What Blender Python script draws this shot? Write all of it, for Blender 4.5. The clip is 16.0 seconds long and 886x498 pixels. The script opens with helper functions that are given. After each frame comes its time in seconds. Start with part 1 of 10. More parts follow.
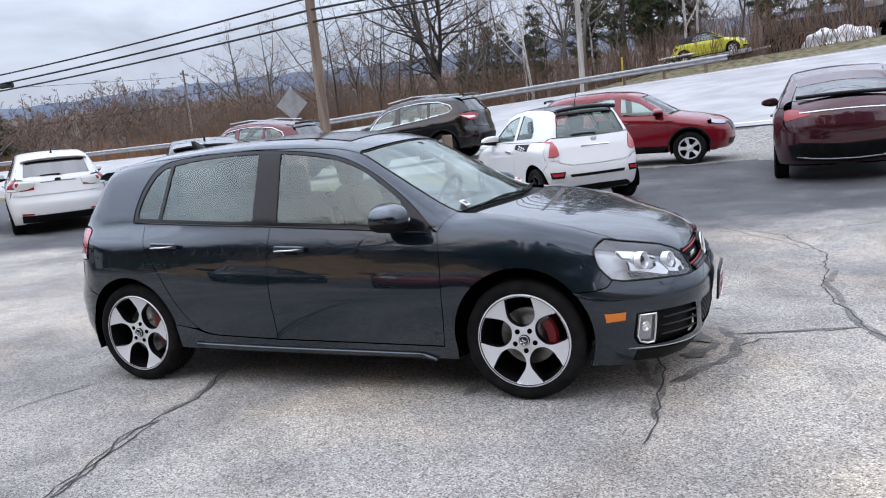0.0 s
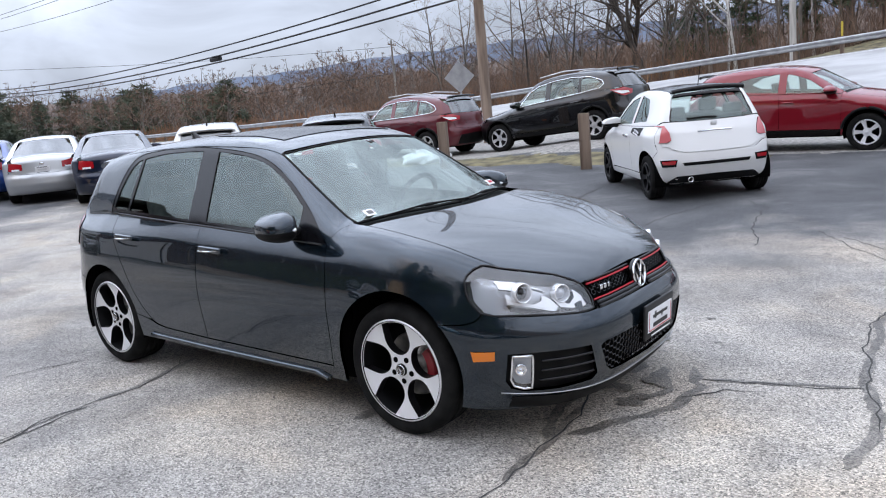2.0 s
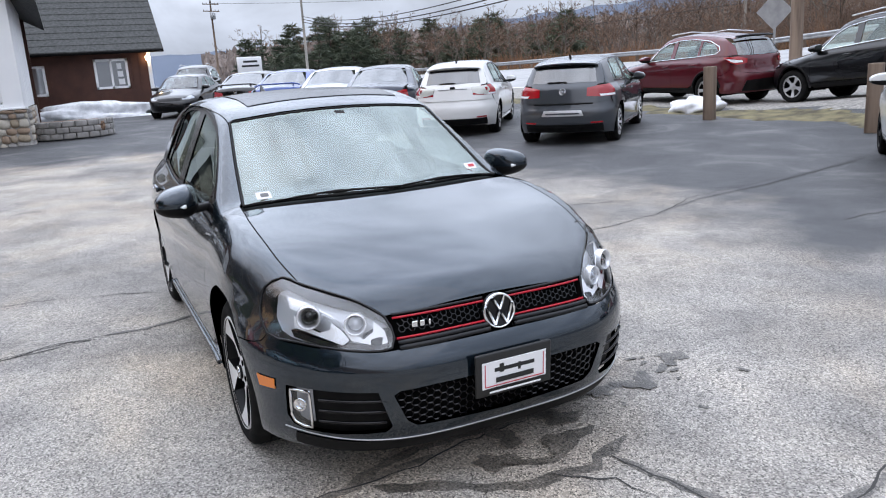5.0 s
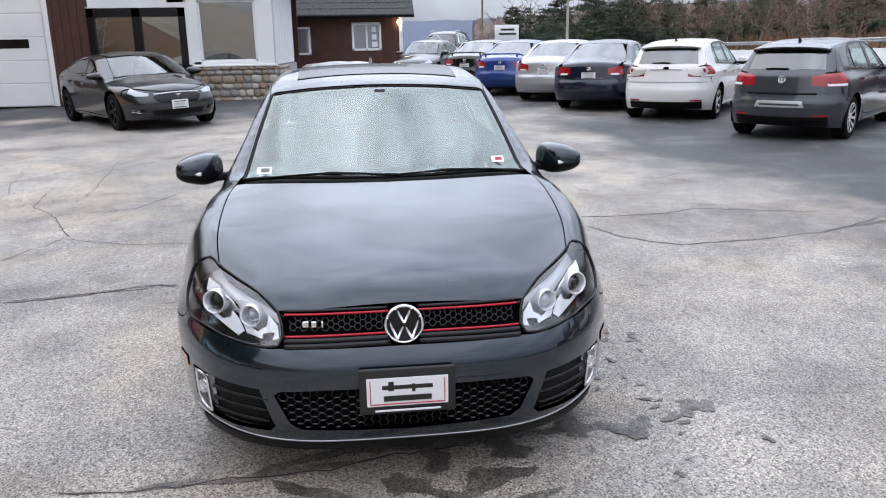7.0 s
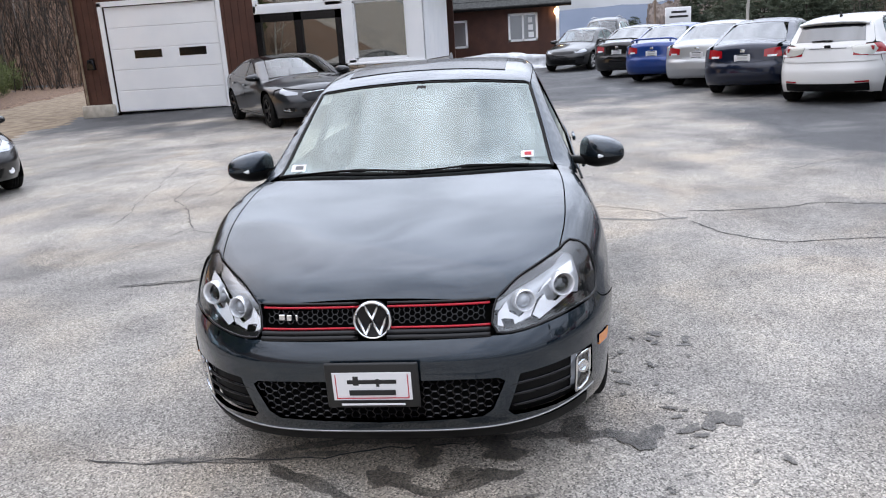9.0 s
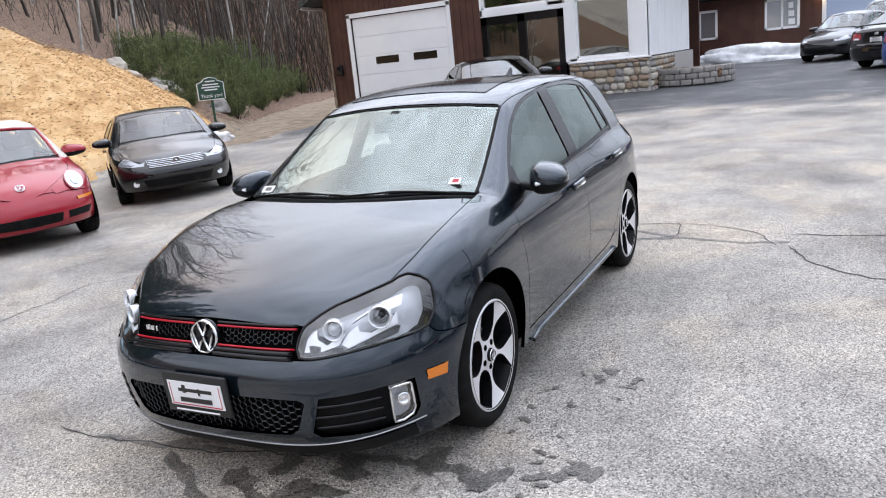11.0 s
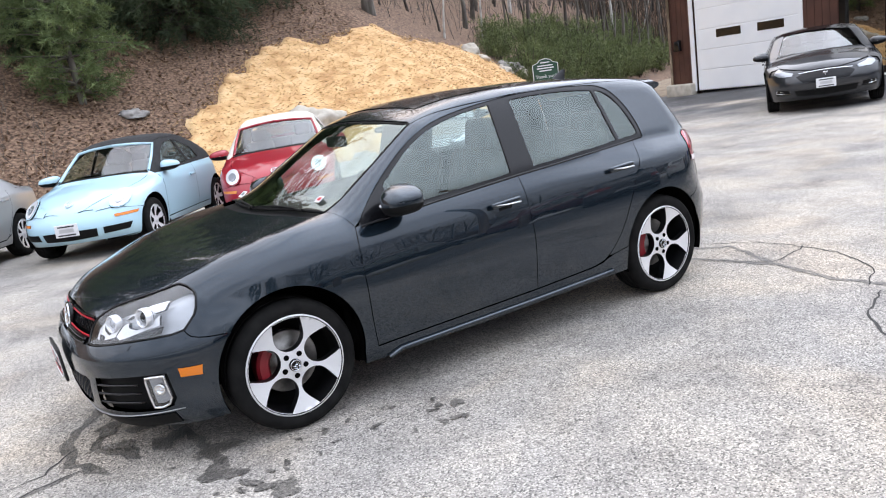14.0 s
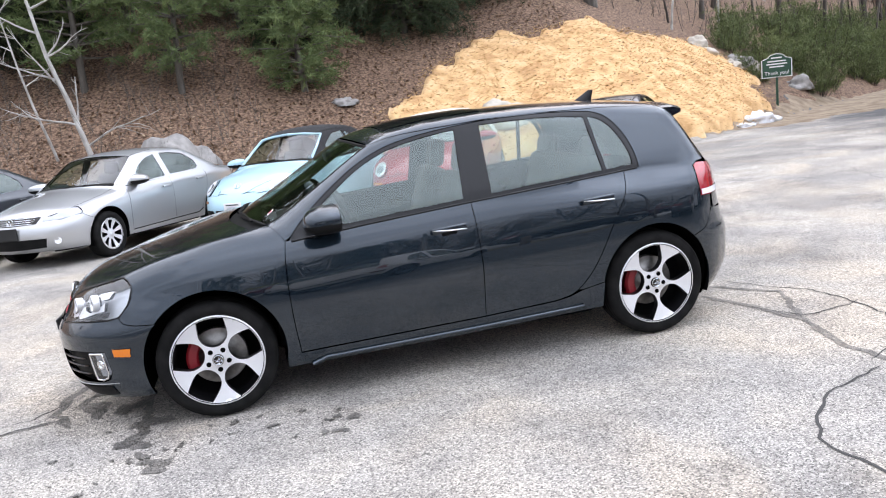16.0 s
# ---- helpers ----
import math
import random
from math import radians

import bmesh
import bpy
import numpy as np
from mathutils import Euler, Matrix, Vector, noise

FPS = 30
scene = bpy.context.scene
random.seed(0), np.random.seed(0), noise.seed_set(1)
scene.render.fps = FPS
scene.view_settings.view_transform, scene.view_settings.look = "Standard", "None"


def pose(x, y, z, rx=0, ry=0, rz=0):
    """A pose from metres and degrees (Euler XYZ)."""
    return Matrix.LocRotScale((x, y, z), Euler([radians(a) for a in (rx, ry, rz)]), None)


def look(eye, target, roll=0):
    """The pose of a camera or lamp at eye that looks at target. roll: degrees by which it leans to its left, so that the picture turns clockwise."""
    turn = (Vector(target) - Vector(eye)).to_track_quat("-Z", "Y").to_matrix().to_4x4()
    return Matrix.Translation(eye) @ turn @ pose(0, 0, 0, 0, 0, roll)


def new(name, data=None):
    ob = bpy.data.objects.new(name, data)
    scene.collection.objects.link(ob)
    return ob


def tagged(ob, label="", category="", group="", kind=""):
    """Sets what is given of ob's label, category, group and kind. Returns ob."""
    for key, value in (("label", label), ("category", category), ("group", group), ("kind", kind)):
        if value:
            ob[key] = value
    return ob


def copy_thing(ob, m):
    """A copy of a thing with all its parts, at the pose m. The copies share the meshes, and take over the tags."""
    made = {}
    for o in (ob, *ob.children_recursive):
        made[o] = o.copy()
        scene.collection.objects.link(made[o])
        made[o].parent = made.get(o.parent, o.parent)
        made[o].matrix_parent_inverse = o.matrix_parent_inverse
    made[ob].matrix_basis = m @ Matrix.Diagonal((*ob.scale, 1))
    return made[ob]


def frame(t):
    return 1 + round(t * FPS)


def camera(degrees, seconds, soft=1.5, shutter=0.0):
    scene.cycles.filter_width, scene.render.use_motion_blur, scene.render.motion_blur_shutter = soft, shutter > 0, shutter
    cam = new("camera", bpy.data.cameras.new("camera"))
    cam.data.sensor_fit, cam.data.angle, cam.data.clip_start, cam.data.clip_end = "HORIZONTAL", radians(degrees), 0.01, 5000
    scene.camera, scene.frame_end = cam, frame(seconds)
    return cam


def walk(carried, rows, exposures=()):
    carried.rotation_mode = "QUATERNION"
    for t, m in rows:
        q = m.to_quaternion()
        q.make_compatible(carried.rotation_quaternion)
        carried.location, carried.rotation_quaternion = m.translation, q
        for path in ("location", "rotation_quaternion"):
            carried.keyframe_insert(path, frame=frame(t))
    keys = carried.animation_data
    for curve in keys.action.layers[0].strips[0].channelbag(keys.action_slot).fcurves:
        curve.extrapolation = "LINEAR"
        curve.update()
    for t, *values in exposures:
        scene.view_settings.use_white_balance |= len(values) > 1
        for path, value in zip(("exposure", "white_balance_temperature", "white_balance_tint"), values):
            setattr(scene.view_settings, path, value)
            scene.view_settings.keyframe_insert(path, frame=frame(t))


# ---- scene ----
cam = camera(60.6, 16.0, 1.1)
METRES, EYE = 11.56, 1.455
PATH = [
    (0, (2.435, -4.41, 1.444), (1.653, -2.598, 1.121), -5.7),
    (0.5, (2.754, -4.193, 1.453), (1.854, -2.438, 1.126), -5.8),
    (1, (3.029, -3.885, 1.441), (2.009, -2.196, 1.113), -5.6),
    (1.5, (3.36, -3.587, 1.45), (2.221, -1.978, 1.111), -5.4),
    (2, (3.607, -3.292, 1.474), (2.365, -1.765, 1.121), -5.2),
    (2.5, (3.778, -2.944, 1.499), (2.431, -1.513, 1.129), -5.3),
    (3, (3.994, -2.66, 1.504), (2.553, -1.328, 1.114), -5.3),
    (3.5, (4.156, -2.355, 1.521), (2.629, -1.13, 1.113), -5.1),
    (4, (4.267, -1.979, 1.534), (2.653, -0.878, 1.106), -4.7),
    (4.2, (4.315, -1.867, 1.535), (2.675, -0.808, 1.1), -4.5),
    (6.3, (4.526, -0.407, 1.523), (2.628, -0.018, 1.027), -1.9),
    (6.5, (4.495, -0.308, 1.524), (2.588, 0.026, 1.023), -1.6),
    (7, (4.526, -0.132, 1.541), (2.603, 0.082, 1.035), -1.0),
    (7.5, (4.547, -0.068, 1.55), (2.617, 0.066, 1.042), -0.8),
    (8, (4.554, -0.017, 1.541), (2.62, 0.032, 1.032), -1.3),
    (8.2, (4.571, 0.056, 1.536), (2.637, 0.061, 1.025), -1.8),
    (10.3, (4.289, 1.545, 1.565), (2.466, 0.882, 1.078), -5.2),
    (10.5, (4.247, 1.681, 1.573), (2.444, 0.96, 1.091), -5.3),
    (11, (4.138, 2.131, 1.574), (2.415, 1.232, 1.103), -5.8),
    (11.5, (3.917, 2.488, 1.532), (2.29, 1.417, 1.079), -6.3),
    (12, (3.678, 2.856, 1.523), (2.143, 1.653, 1.078), -6.6),
    (12.5, (3.44, 3.186, 1.524), (2.01, 1.858, 1.084), -7.0),
    (13, (3.095, 3.488, 1.519), (1.785, 2.04, 1.086), -7.5),
    (13.5, (2.785, 3.868, 1.509), (1.616, 2.302, 1.084), -7.8),
    (14, (2.444, 4.14, 1.507), (1.411, 2.48, 1.089), -8.0),
    (14.5, (2.092, 4.345, 1.517), (1.191, 2.608, 1.105), -7.9),
    (15, (1.742, 4.61, 1.525), (0.99, 2.801, 1.124), -7.7),
    (15.5, (1.353, 4.749, 1.514), (0.757, 2.879, 1.126), -7.3),
    (16, (0.936, 4.888, 1.515), (0.496, 2.973, 1.142), -6.4),
]
walk(cam, [(t, look(eye, target, roll)) for t, eye, target, roll in PATH], [(0, 0.29, 7450, 20), (3.5, 0.32, 7450, 19), (7, 0.26, 7800, 20), (11, 0.37, 7850, 20), (14, 0.60, 7900, 20), (16, 0.73, 7900, 21)])

# ---- light ----
world = bpy.data.worlds.new("overcast_sky")
scene.world = world
world.use_nodes = True
wn, wl = world.node_tree.nodes, world.node_tree.links
wn.clear()
w_out = wn.new("ShaderNodeOutputWorld")
w_bg = wn.new("ShaderNodeBackground")
w_sky = wn.new("ShaderNodeTexSky")
w_sky.sky_type, w_sky.sun_disc = "NISHITA", False
w_sky.sun_elevation, w_sky.sun_rotation = radians(32), radians(200)
w_sky.air_density, w_sky.dust_density, w_sky.ozone_density = 1.0, 2.0, 1.5
# broken cloud cover over the blue sky
w_tc = wn.new("ShaderNodeTexCoord")
w_map = wn.new("ShaderNodeMapping")
w_map.inputs["Scale"].default_value = (1.6, 1.6, 5.0)
w_noise = wn.new("ShaderNodeTexNoise")
w_noise.inputs["Scale"].default_value, w_noise.inputs["Detail"].default_value, w_noise.inputs["Roughness"].default_value = 1.3, 4.0, 0.5
w_ramp = wn.new("ShaderNodeValToRGB")
w_ramp.color_ramp.elements[0].position, w_ramp.color_ramp.elements[1].position = 0.34, 0.60
w_ramp.color_ramp.elements[0].color, w_ramp.color_ramp.elements[1].color = (0.74, 0.74, 0.74, 1), (1, 1, 1, 1)
w_mix = wn.new("ShaderNodeMix")
w_mix.data_type = "RGBA"
w_mix.inputs["B"].default_value = (6.5, 8.4, 11.0, 1)
wl.new(w_tc.outputs["Generated"], w_map.inputs["Vector"])
wl.new(w_map.outputs["Vector"], w_noise.inputs["Vector"])
wl.new(w_noise.outputs["Fac"], w_ramp.inputs["Fac"])
wl.new(w_ramp.outputs["Color"], w_mix.inputs["Factor"])
wl.new(w_sky.outputs["Color"], w_mix.inputs["A"])
# an overcast sky is about three times brighter overhead than at the horizon
w_xyz = wn.new("ShaderNodeSeparateXYZ")
wl.new(w_tc.outputs["Generated"], w_xyz.inputs["Vector"])
w_up = wn.new("ShaderNodeMapRange")
w_up.inputs["From Min"].default_value, w_up.inputs["From Max"].default_value = 0.0, 1.0
w_up.inputs["To Min"].default_value, w_up.inputs["To Max"].default_value = 0.48, 2.75
w_pow = wn.new("ShaderNodeMath")
w_pow.operation, w_pow.use_clamp = "POWER", True
w_pow.inputs[1].default_value = 0.8
wl.new(w_xyz.outputs["Z"], w_pow.inputs[0])
wl.new(w_pow.outputs[0], w_up.inputs["Value"])
# streaks of thicker and thinner cloud
w_streak = wn.new("ShaderNodeMapping")
w_streak.inputs["Scale"].default_value, w_streak.inputs["Rotation"].default_value = (1.6, 4.5, 7.0), (0, 0, radians(35))
w_cloud = wn.new("ShaderNodeTexNoise")
w_cloud.inputs["Scale"].default_value, w_cloud.inputs["Detail"].default_value, w_cloud.inputs["Roughness"].default_value, w_cloud.inputs["Distortion"].default_value = 1.1, 5.0, 0.55, 0.6
w_bank = wn.new("ShaderNodeMapRange")
w_bank.inputs["From Min"].default_value, w_bank.inputs["From Max"].default_value = 0.34, 0.66
w_bank.inputs["To Min"].default_value, w_bank.inputs["To Max"].default_value = 0.80, 1.20
wl.new(w_tc.outputs["Generated"], w_streak.inputs["Vector"])
wl.new(w_streak.outputs["Vector"], w_cloud.inputs["Vector"])
wl.new(w_cloud.outputs["Fac"], w_bank.inputs["Value"])
# the cloud is thinner and brighter halfway up the western sky
w_dot = wn.new("ShaderNodeVectorMath")
w_dot.operation = "DOT_PRODUCT"
w_dot.inputs[1].default_value = (-0.70, 0.05, 0.71)
wl.new(w_tc.outputs["Generated"], w_dot.inputs[0])
w_glow = wn.new("ShaderNodeMapRange")
w_glow.interpolation_type = "SMOOTHSTEP"
w_glow.inputs["From Min"].default_value, w_glow.inputs["From Max"].default_value = 0.66, 1.0
w_glow.inputs["To Min"].default_value, w_glow.inputs["To Max"].default_value = 0.94, 1.5
wl.new(w_dot.outputs["Value"], w_glow.inputs["Value"])
w_lit = wn.new("ShaderNodeMath")
w_lit.operation = "MULTIPLY"
wl.new(w_up.outputs["Result"], w_lit.inputs[0])
wl.new(w_glow.outputs["Result"], w_lit.inputs[1])
w_both = wn.new("ShaderNodeMath")
w_both.operation = "MULTIPLY"
wl.new(w_lit.outputs[0], w_both.inputs[0])
wl.new(w_bank.outputs["Result"], w_both.inputs[1])
w_mul = wn.new("ShaderNodeVectorMath")
w_mul.operation = "SCALE"
wl.new(w_mix.outputs["Result"], w_mul.inputs[0])
wl.new(w_both.outputs[0], w_mul.inputs["Scale"])
wl.new(w_mul.outputs["Vector"], w_bg.inputs["Color"])
w_bg.inputs["Strength"].default_value = 0.09
wl.new(w_bg.outputs["Background"], w_out.inputs["Surface"])

sun_data = bpy.data.lights.new("sun", "SUN")
sun_data.energy, sun_data.angle, sun_data.color = 0.5, radians(120), (1.0, 0.96, 0.9)
sun = new("sun", sun_data)
sun.matrix_world = look((10, -25, 30), (0, 0, 0))

# ---- materials ----
def shader(name, base=(0.5, 0.5, 0.5), rough=0.5, metal=0.0, **extra):
    m = bpy.data.materials.new(name)
    m.use_nodes = True
    b = m.node_tree.nodes["Principled BSDF"]
    b.inputs["Base Color"].default_value = (*base, 1)
    b.inputs["Roughness"].default_value = rough
    b.inputs["Metallic"].default_value = metal
    for key, value in extra.items():
        b.inputs[key.replace("_", " ")].default_value = value
    return m


def grain(m, colors, scale=5.0, detail=6.0, bump=0.0, bump_scale=60.0, rough=None, stretch=(1, 1, 1), low=0.35, high=0.65, coord="Object", fine=0.0):
    """Two scales of noise for the colour, and a fine bump."""
    n, l = m.node_tree.nodes, m.node_tree.links
    b = n["Principled BSDF"]
    tc = n.new("ShaderNodeTexCoord")
    mp = n.new("ShaderNodeMapping")
    mp.inputs["Scale"].default_value = stretch
    l.new(tc.outputs[coord], mp.inputs["Vector"])
    t = n.new("ShaderNodeTexNoise")
    t.inputs["Scale"].default_value, t.inputs["Detail"].default_value = scale, detail
    l.new(mp.outputs["Vector"], t.inputs["Vector"])
    r = n.new("ShaderNodeValToRGB")
    els = r.color_ramp.elements
    els[0].position, els[1].position = low, high
    els[0].color, els[1].color = (*colors[0], 1), (*colors[-1], 1)
    for k, c in enumerate(colors[1:-1]):
        e = els.new(low + (high - low) * (k + 1) / (len(colors) - 1))
        e.color = (*c, 1)
    l.new(t.outputs["Fac"], r.inputs["Fac"])
    out = r.outputs["Color"]
    f = n.new("ShaderNodeTexNoise")
    f.inputs["Scale"].default_value, f.inputs["Detail"].default_value = bump_scale, 3.0
    l.new(mp.outputs["Vector"], f.inputs["Vector"])
    if fine:
        mx = n.new("ShaderNodeMix")
        mx.data_type, mx.blend_type = "RGBA", "OVERLAY"
        mx.inputs["Factor"].default_value = fine
        l.new(out, mx.inputs["A"])
        l.new(f.outputs["Color"], mx.inputs["B"])
        hs = n.new("ShaderNodeSeparateColor")
        l.new(f.outputs["Color"], hs.inputs["Color"])
        l.new(hs.outputs["Red"], mx.inputs["B"])
        out = mx.outputs["Result"]
    l.new(out, b.inputs["Base Color"])
    if bump:
        bp = n.new("ShaderNodeBump")
        bp.inputs["Strength"].default_value, bp.inputs["Distance"].default_value = bump, 0.01
        l.new(f.outputs["Fac"], bp.inputs["Height"])
        l.new(bp.outputs["Normal"], b.inputs["Normal"])
    if rough:
        rr = n.new("ShaderNodeMapRange")
        rr.inputs["To Min"].default_value, rr.inputs["To Max"].default_value = rough
        l.new(t.outputs["Fac"], rr.inputs["Value"])
        l.new(rr.outputs["Result"], b.inputs["Roughness"])
    return m


def lot_asphalt(name="asphalt_old", wet=1.0):
    """Worn, pale asphalt with bare stone grains near the car, darker and smoother towards the building and the road."""
    m = shader(name, rough=0.85)
    n, l = m.node_tree.nodes, m.node_tree.links
    b = n["Principled BSDF"]
    tc = n.new("ShaderNodeTexCoord")

    def noise_tex(scale, detail=4.0, rough=0.5, distort=0.0):
        t = n.new("ShaderNodeTexNoise")
        t.inputs["Scale"].default_value, t.inputs["Detail"].default_value, t.inputs["Roughness"].default_value, t.inputs["Distortion"].default_value = scale, detail, rough, distort
        l.new(tc.outputs["Object"], t.inputs["Vector"])
        return t.outputs["Fac"]

    def ramp(fac, stops):
        r = n.new("ShaderNodeValToRGB")
        e = r.color_ramp.elements
        e[0].position, e[0].color = stops[0][0], (*stops[0][1], 1)
        e[1].position, e[1].color = stops[-1][0], (*stops[-1][1], 1)
        for pos, c in stops[1:-1]:
            k = e.new(pos)
            k.color = (*c, 1)
        l.new(fac, r.inputs["Fac"])
        return r.outputs["Color"]

    def math_node(op, a, b_=0.0):
        k = n.new("ShaderNodeMath")
        k.operation = op
        for q, v in zip(k.inputs, (a, b_)):
            if isinstance(v, (int, float)):
                q.default_value = v
            else:
                l.new(v, q)
        return k.outputs[0]

    def mix(fac, a, c, blend="MIX"):
        k = n.new("ShaderNodeMix")
        k.data_type, k.blend_type = "RGBA", blend
        for q, v in (("Factor", fac), ("A", a), ("B", c)):
            if isinstance(v, (int, float)):
                k.inputs[q].default_value = v
            elif isinstance(v, tuple):
                k.inputs[q].default_value = (*v, 1)
            else:
                l.new(v, k.inputs[q])
        return k.outputs["Result"]

    stones = n.new("ShaderNodeTexVoronoi")
    stones.inputs["Scale"].default_value = 150.0
    l.new(tc.outputs["Object"], stones.inputs["Vector"])
    sep = n.new("ShaderNodeSeparateColor")
    l.new(stones.outputs["Color"], sep.inputs["Color"])
    grit = ramp(sep.outputs["Red"], [(0.0, (0.09, 0.086, 0.081)), (0.28, (0.272, 0.257, 0.239)), (0.7, (0.405, 0.382, 0.356)), (1.0, (0.63, 0.595, 0.55))])
    blotch = ramp(noise_tex(0.55, 7.0, 0.6, 0.4), [(0.33, (0.62, 0.61, 0.60)), (0.5, (0.95, 0.93, 0.9)), (0.66, (1.25, 1.2, 1.12))])
    sand = ramp(noise_tex(0.8, 4.0, 0.55, 0.8), [(0.40, (0.94, 0.945, 0.955)), (0.52, (1.0, 0.985, 0.965)), (0.64, (1.10, 1.03, 0.95))])
    pale = mix(1.0, mix(1.0, grit, blotch, "MULTIPLY"), sand, "MULTIPLY")
    stain = ramp(noise_tex(1.7, 8.0, 0.65), [(0.30, (0.66, 0.66, 0.67)), (0.52, (1, 1, 1))])
    pale = mix(1.0, pale, stain, "MULTIPLY")
    smooth_dark = ramp(noise_tex(0.9, 8.0, 0.62, 0.6), [(0.32, (0.034, 0.035, 0.038)), (0.55, (0.068, 0.069, 0.072)), (0.72, (0.16, 0.157, 0.152))])
    fine = ramp(noise_tex(60.0, 3.0), [(0.3, (0.75, 0.75, 0.75)), (0.7, (1.25, 1.25, 1.25))])
    smooth_dark = mix(1.0, smooth_dark, fine, "MULTIPLY")
    xyz = n.new("ShaderNodeSeparateXYZ")
    l.new(tc.outputs["Object"], xyz.inputs["Vector"])
    edge = math_node("MULTIPLY", math_node("SUBTRACT", noise_tex(0.35, 6.0, 0.6), 0.5), 7.0)
    north = math_node("ADD", math_node("MULTIPLY", math_node("SUBTRACT", xyz.outputs["Y"], 3.6), 0.75), edge)
    west = math_node("ADD", math_node("MULTIPLY", math_node("SUBTRACT", -11.5, xyz.outputs["X"]), 0.45), edge)
    far = math_node("MAXIMUM", north, west)
    k = n.new("ShaderNodeMapRange")
    k.inputs["From Min"].default_value, k.inputs["From Max"].default_value = -0.5, 0.9
    l.new(far, k.inputs["Value"])
    colour = mix(k.outputs["Result"], pale, smooth_dark)
    if wet < 1.0:
        soak = ramp(noise_tex(6.0, 5.0, 0.6), [(0.35, (wet, wet, wet)), (0.65, (wet * 1.9, wet * 1.9, wet * 1.9))])
        colour = mix(1.0, colour, soak, "MULTIPLY")
    l.new(colour, b.inputs["Base Color"])
    bump = n.new("ShaderNodeBump")
    bump.inputs["Strength"].default_value, bump.inputs["Distance"].default_value = 0.65, 0.006
    l.new(stones.outputs["Distance"], bump.inputs["Height"])
    l.new(bump.outputs["Normal"], b.inputs["Normal"])
    rr = n.new("ShaderNodeMapRange")
    rr.inputs["To Min"].default_value, rr.inputs["To Max"].default_value = 0.82 if wet == 1.0 else 0.45, 0.66
    l.new(k.outputs["Result"], rr.inputs["Value"])
    l.new(rr.outputs["Result"], b.inputs["Roughness"])
    return m


asphalt_old = lot_asphalt()
grass_dry = grain(shader("grass_dry", rough=0.95), [(0.06, 0.05, 0.03), (0.2, 0.17, 0.09)], 3.0, bump=0.6, bump_scale=40)
mulch = grain(shader("mulch", rough=0.95), [(0.50, 0.28, 0.125), (0.66, 0.41, 0.20), (0.74, 0.50, 0.27)], 2.2, bump=0.5, bump_scale=55, fine=0.5)
leaf_litter = grain(shader("leaf_litter", rough=0.95), [(0.05, 0.030, 0.019), (0.16, 0.092, 0.060), (0.30, 0.19, 0.125)], 14.0, bump=0.8, bump_scale=30)
road_paving = grain(shader("road_paving", rough=0.8), [(0.3, 0.3, 0.3), (0.4, 0.4, 0.4)], 0.7, bump=0.2)
brown_siding = grain(shader("brown_siding", rough=0.7), [(0.06, 0.02, 0.012), (0.085, 0.03, 0.018)], 2.0)
white_paint = grain(shader("white_paint", rough=0.6), [(0.80, 0.81, 0.82), (0.86, 0.86, 0.86)], 1.0)


def car_paint(name, base, metal=0.35, rough=0.38):
    m = shader(name, base, rough, metal, Coat_Weight=1.0, Coat_Roughness=0.03, Coat_IOR=1.58, Specular_IOR_Level=0.15)
    n, l = m.node_tree.nodes, m.node_tree.links
    b = n["Principled BSDF"]
    tc = n.new("ShaderNodeTexCoord")
    fl = n.new("ShaderNodeTexNoise")
    fl.inputs["Scale"].default_value, fl.inputs["Detail"].default_value = 3.0, 8.0
    l.new(tc.outputs["Object"], fl.inputs["Vector"])
    mr = n.new("ShaderNodeMapRange")
    mr.inputs["From Min"].default_value, mr.inputs["From Max"].default_value = 0.35, 0.7
    mr.inputs["To Min"].default_value, mr.inputs["To Max"].default_value = 0.0, 0.035
    l.new(fl.outputs["Fac"], mr.inputs["Value"])
    l.new(mr.outputs["Result"], b.inputs["Coat Roughness"])
    return m


def clear_glass(name, tint, extra=0.0, sheen=(1, 1, 1)):
    m = bpy.data.materials.new(name)
    m.use_nodes = True
    n, l = m.node_tree.nodes, m.node_tree.links
    n.clear()
    out, mix = n.new("ShaderNodeOutputMaterial"), n.new("ShaderNodeMixShader")
    tr, gl, lw = n.new("ShaderNodeBsdfTransparent"), n.new("ShaderNodeBsdfGlossy"), n.new("ShaderNodeLayerWeight")
    tr.inputs["Color"].default_value = (*tint, 1)
    gl.inputs["Roughness"].default_value = 0.01
    gl.inputs["Color"].default_value = (*sheen, 1)
    # gloss that grows towards grazing, alike from both sides of the pane
    lw.inputs["Blend"].default_value = 0.5
    f0 = ((0.55 + extra) / (2.55 + extra)) ** 2
    steep, gain = n.new("ShaderNodeMath"), n.new("ShaderNodeMath")
    steep.operation, gain.operation = "POWER", "MULTIPLY_ADD"
    steep.inputs[1].default_value, gain.inputs[1].default_value, gain.inputs[2].default_value = 5.0, 1 - f0, f0
    l.new(lw.outputs["Facing"], steep.inputs[0])
    l.new(steep.outputs[0], gain.inputs[0])
    l.new(gain.outputs[0], mix.inputs["Fac"])
    l.new(tr.outputs["BSDF"], mix.inputs[1])
    l.new(gl.outputs["BSDF"], mix.inputs[2])
    l.new(mix.outputs["Shader"], out.inputs["Surface"])
    return m


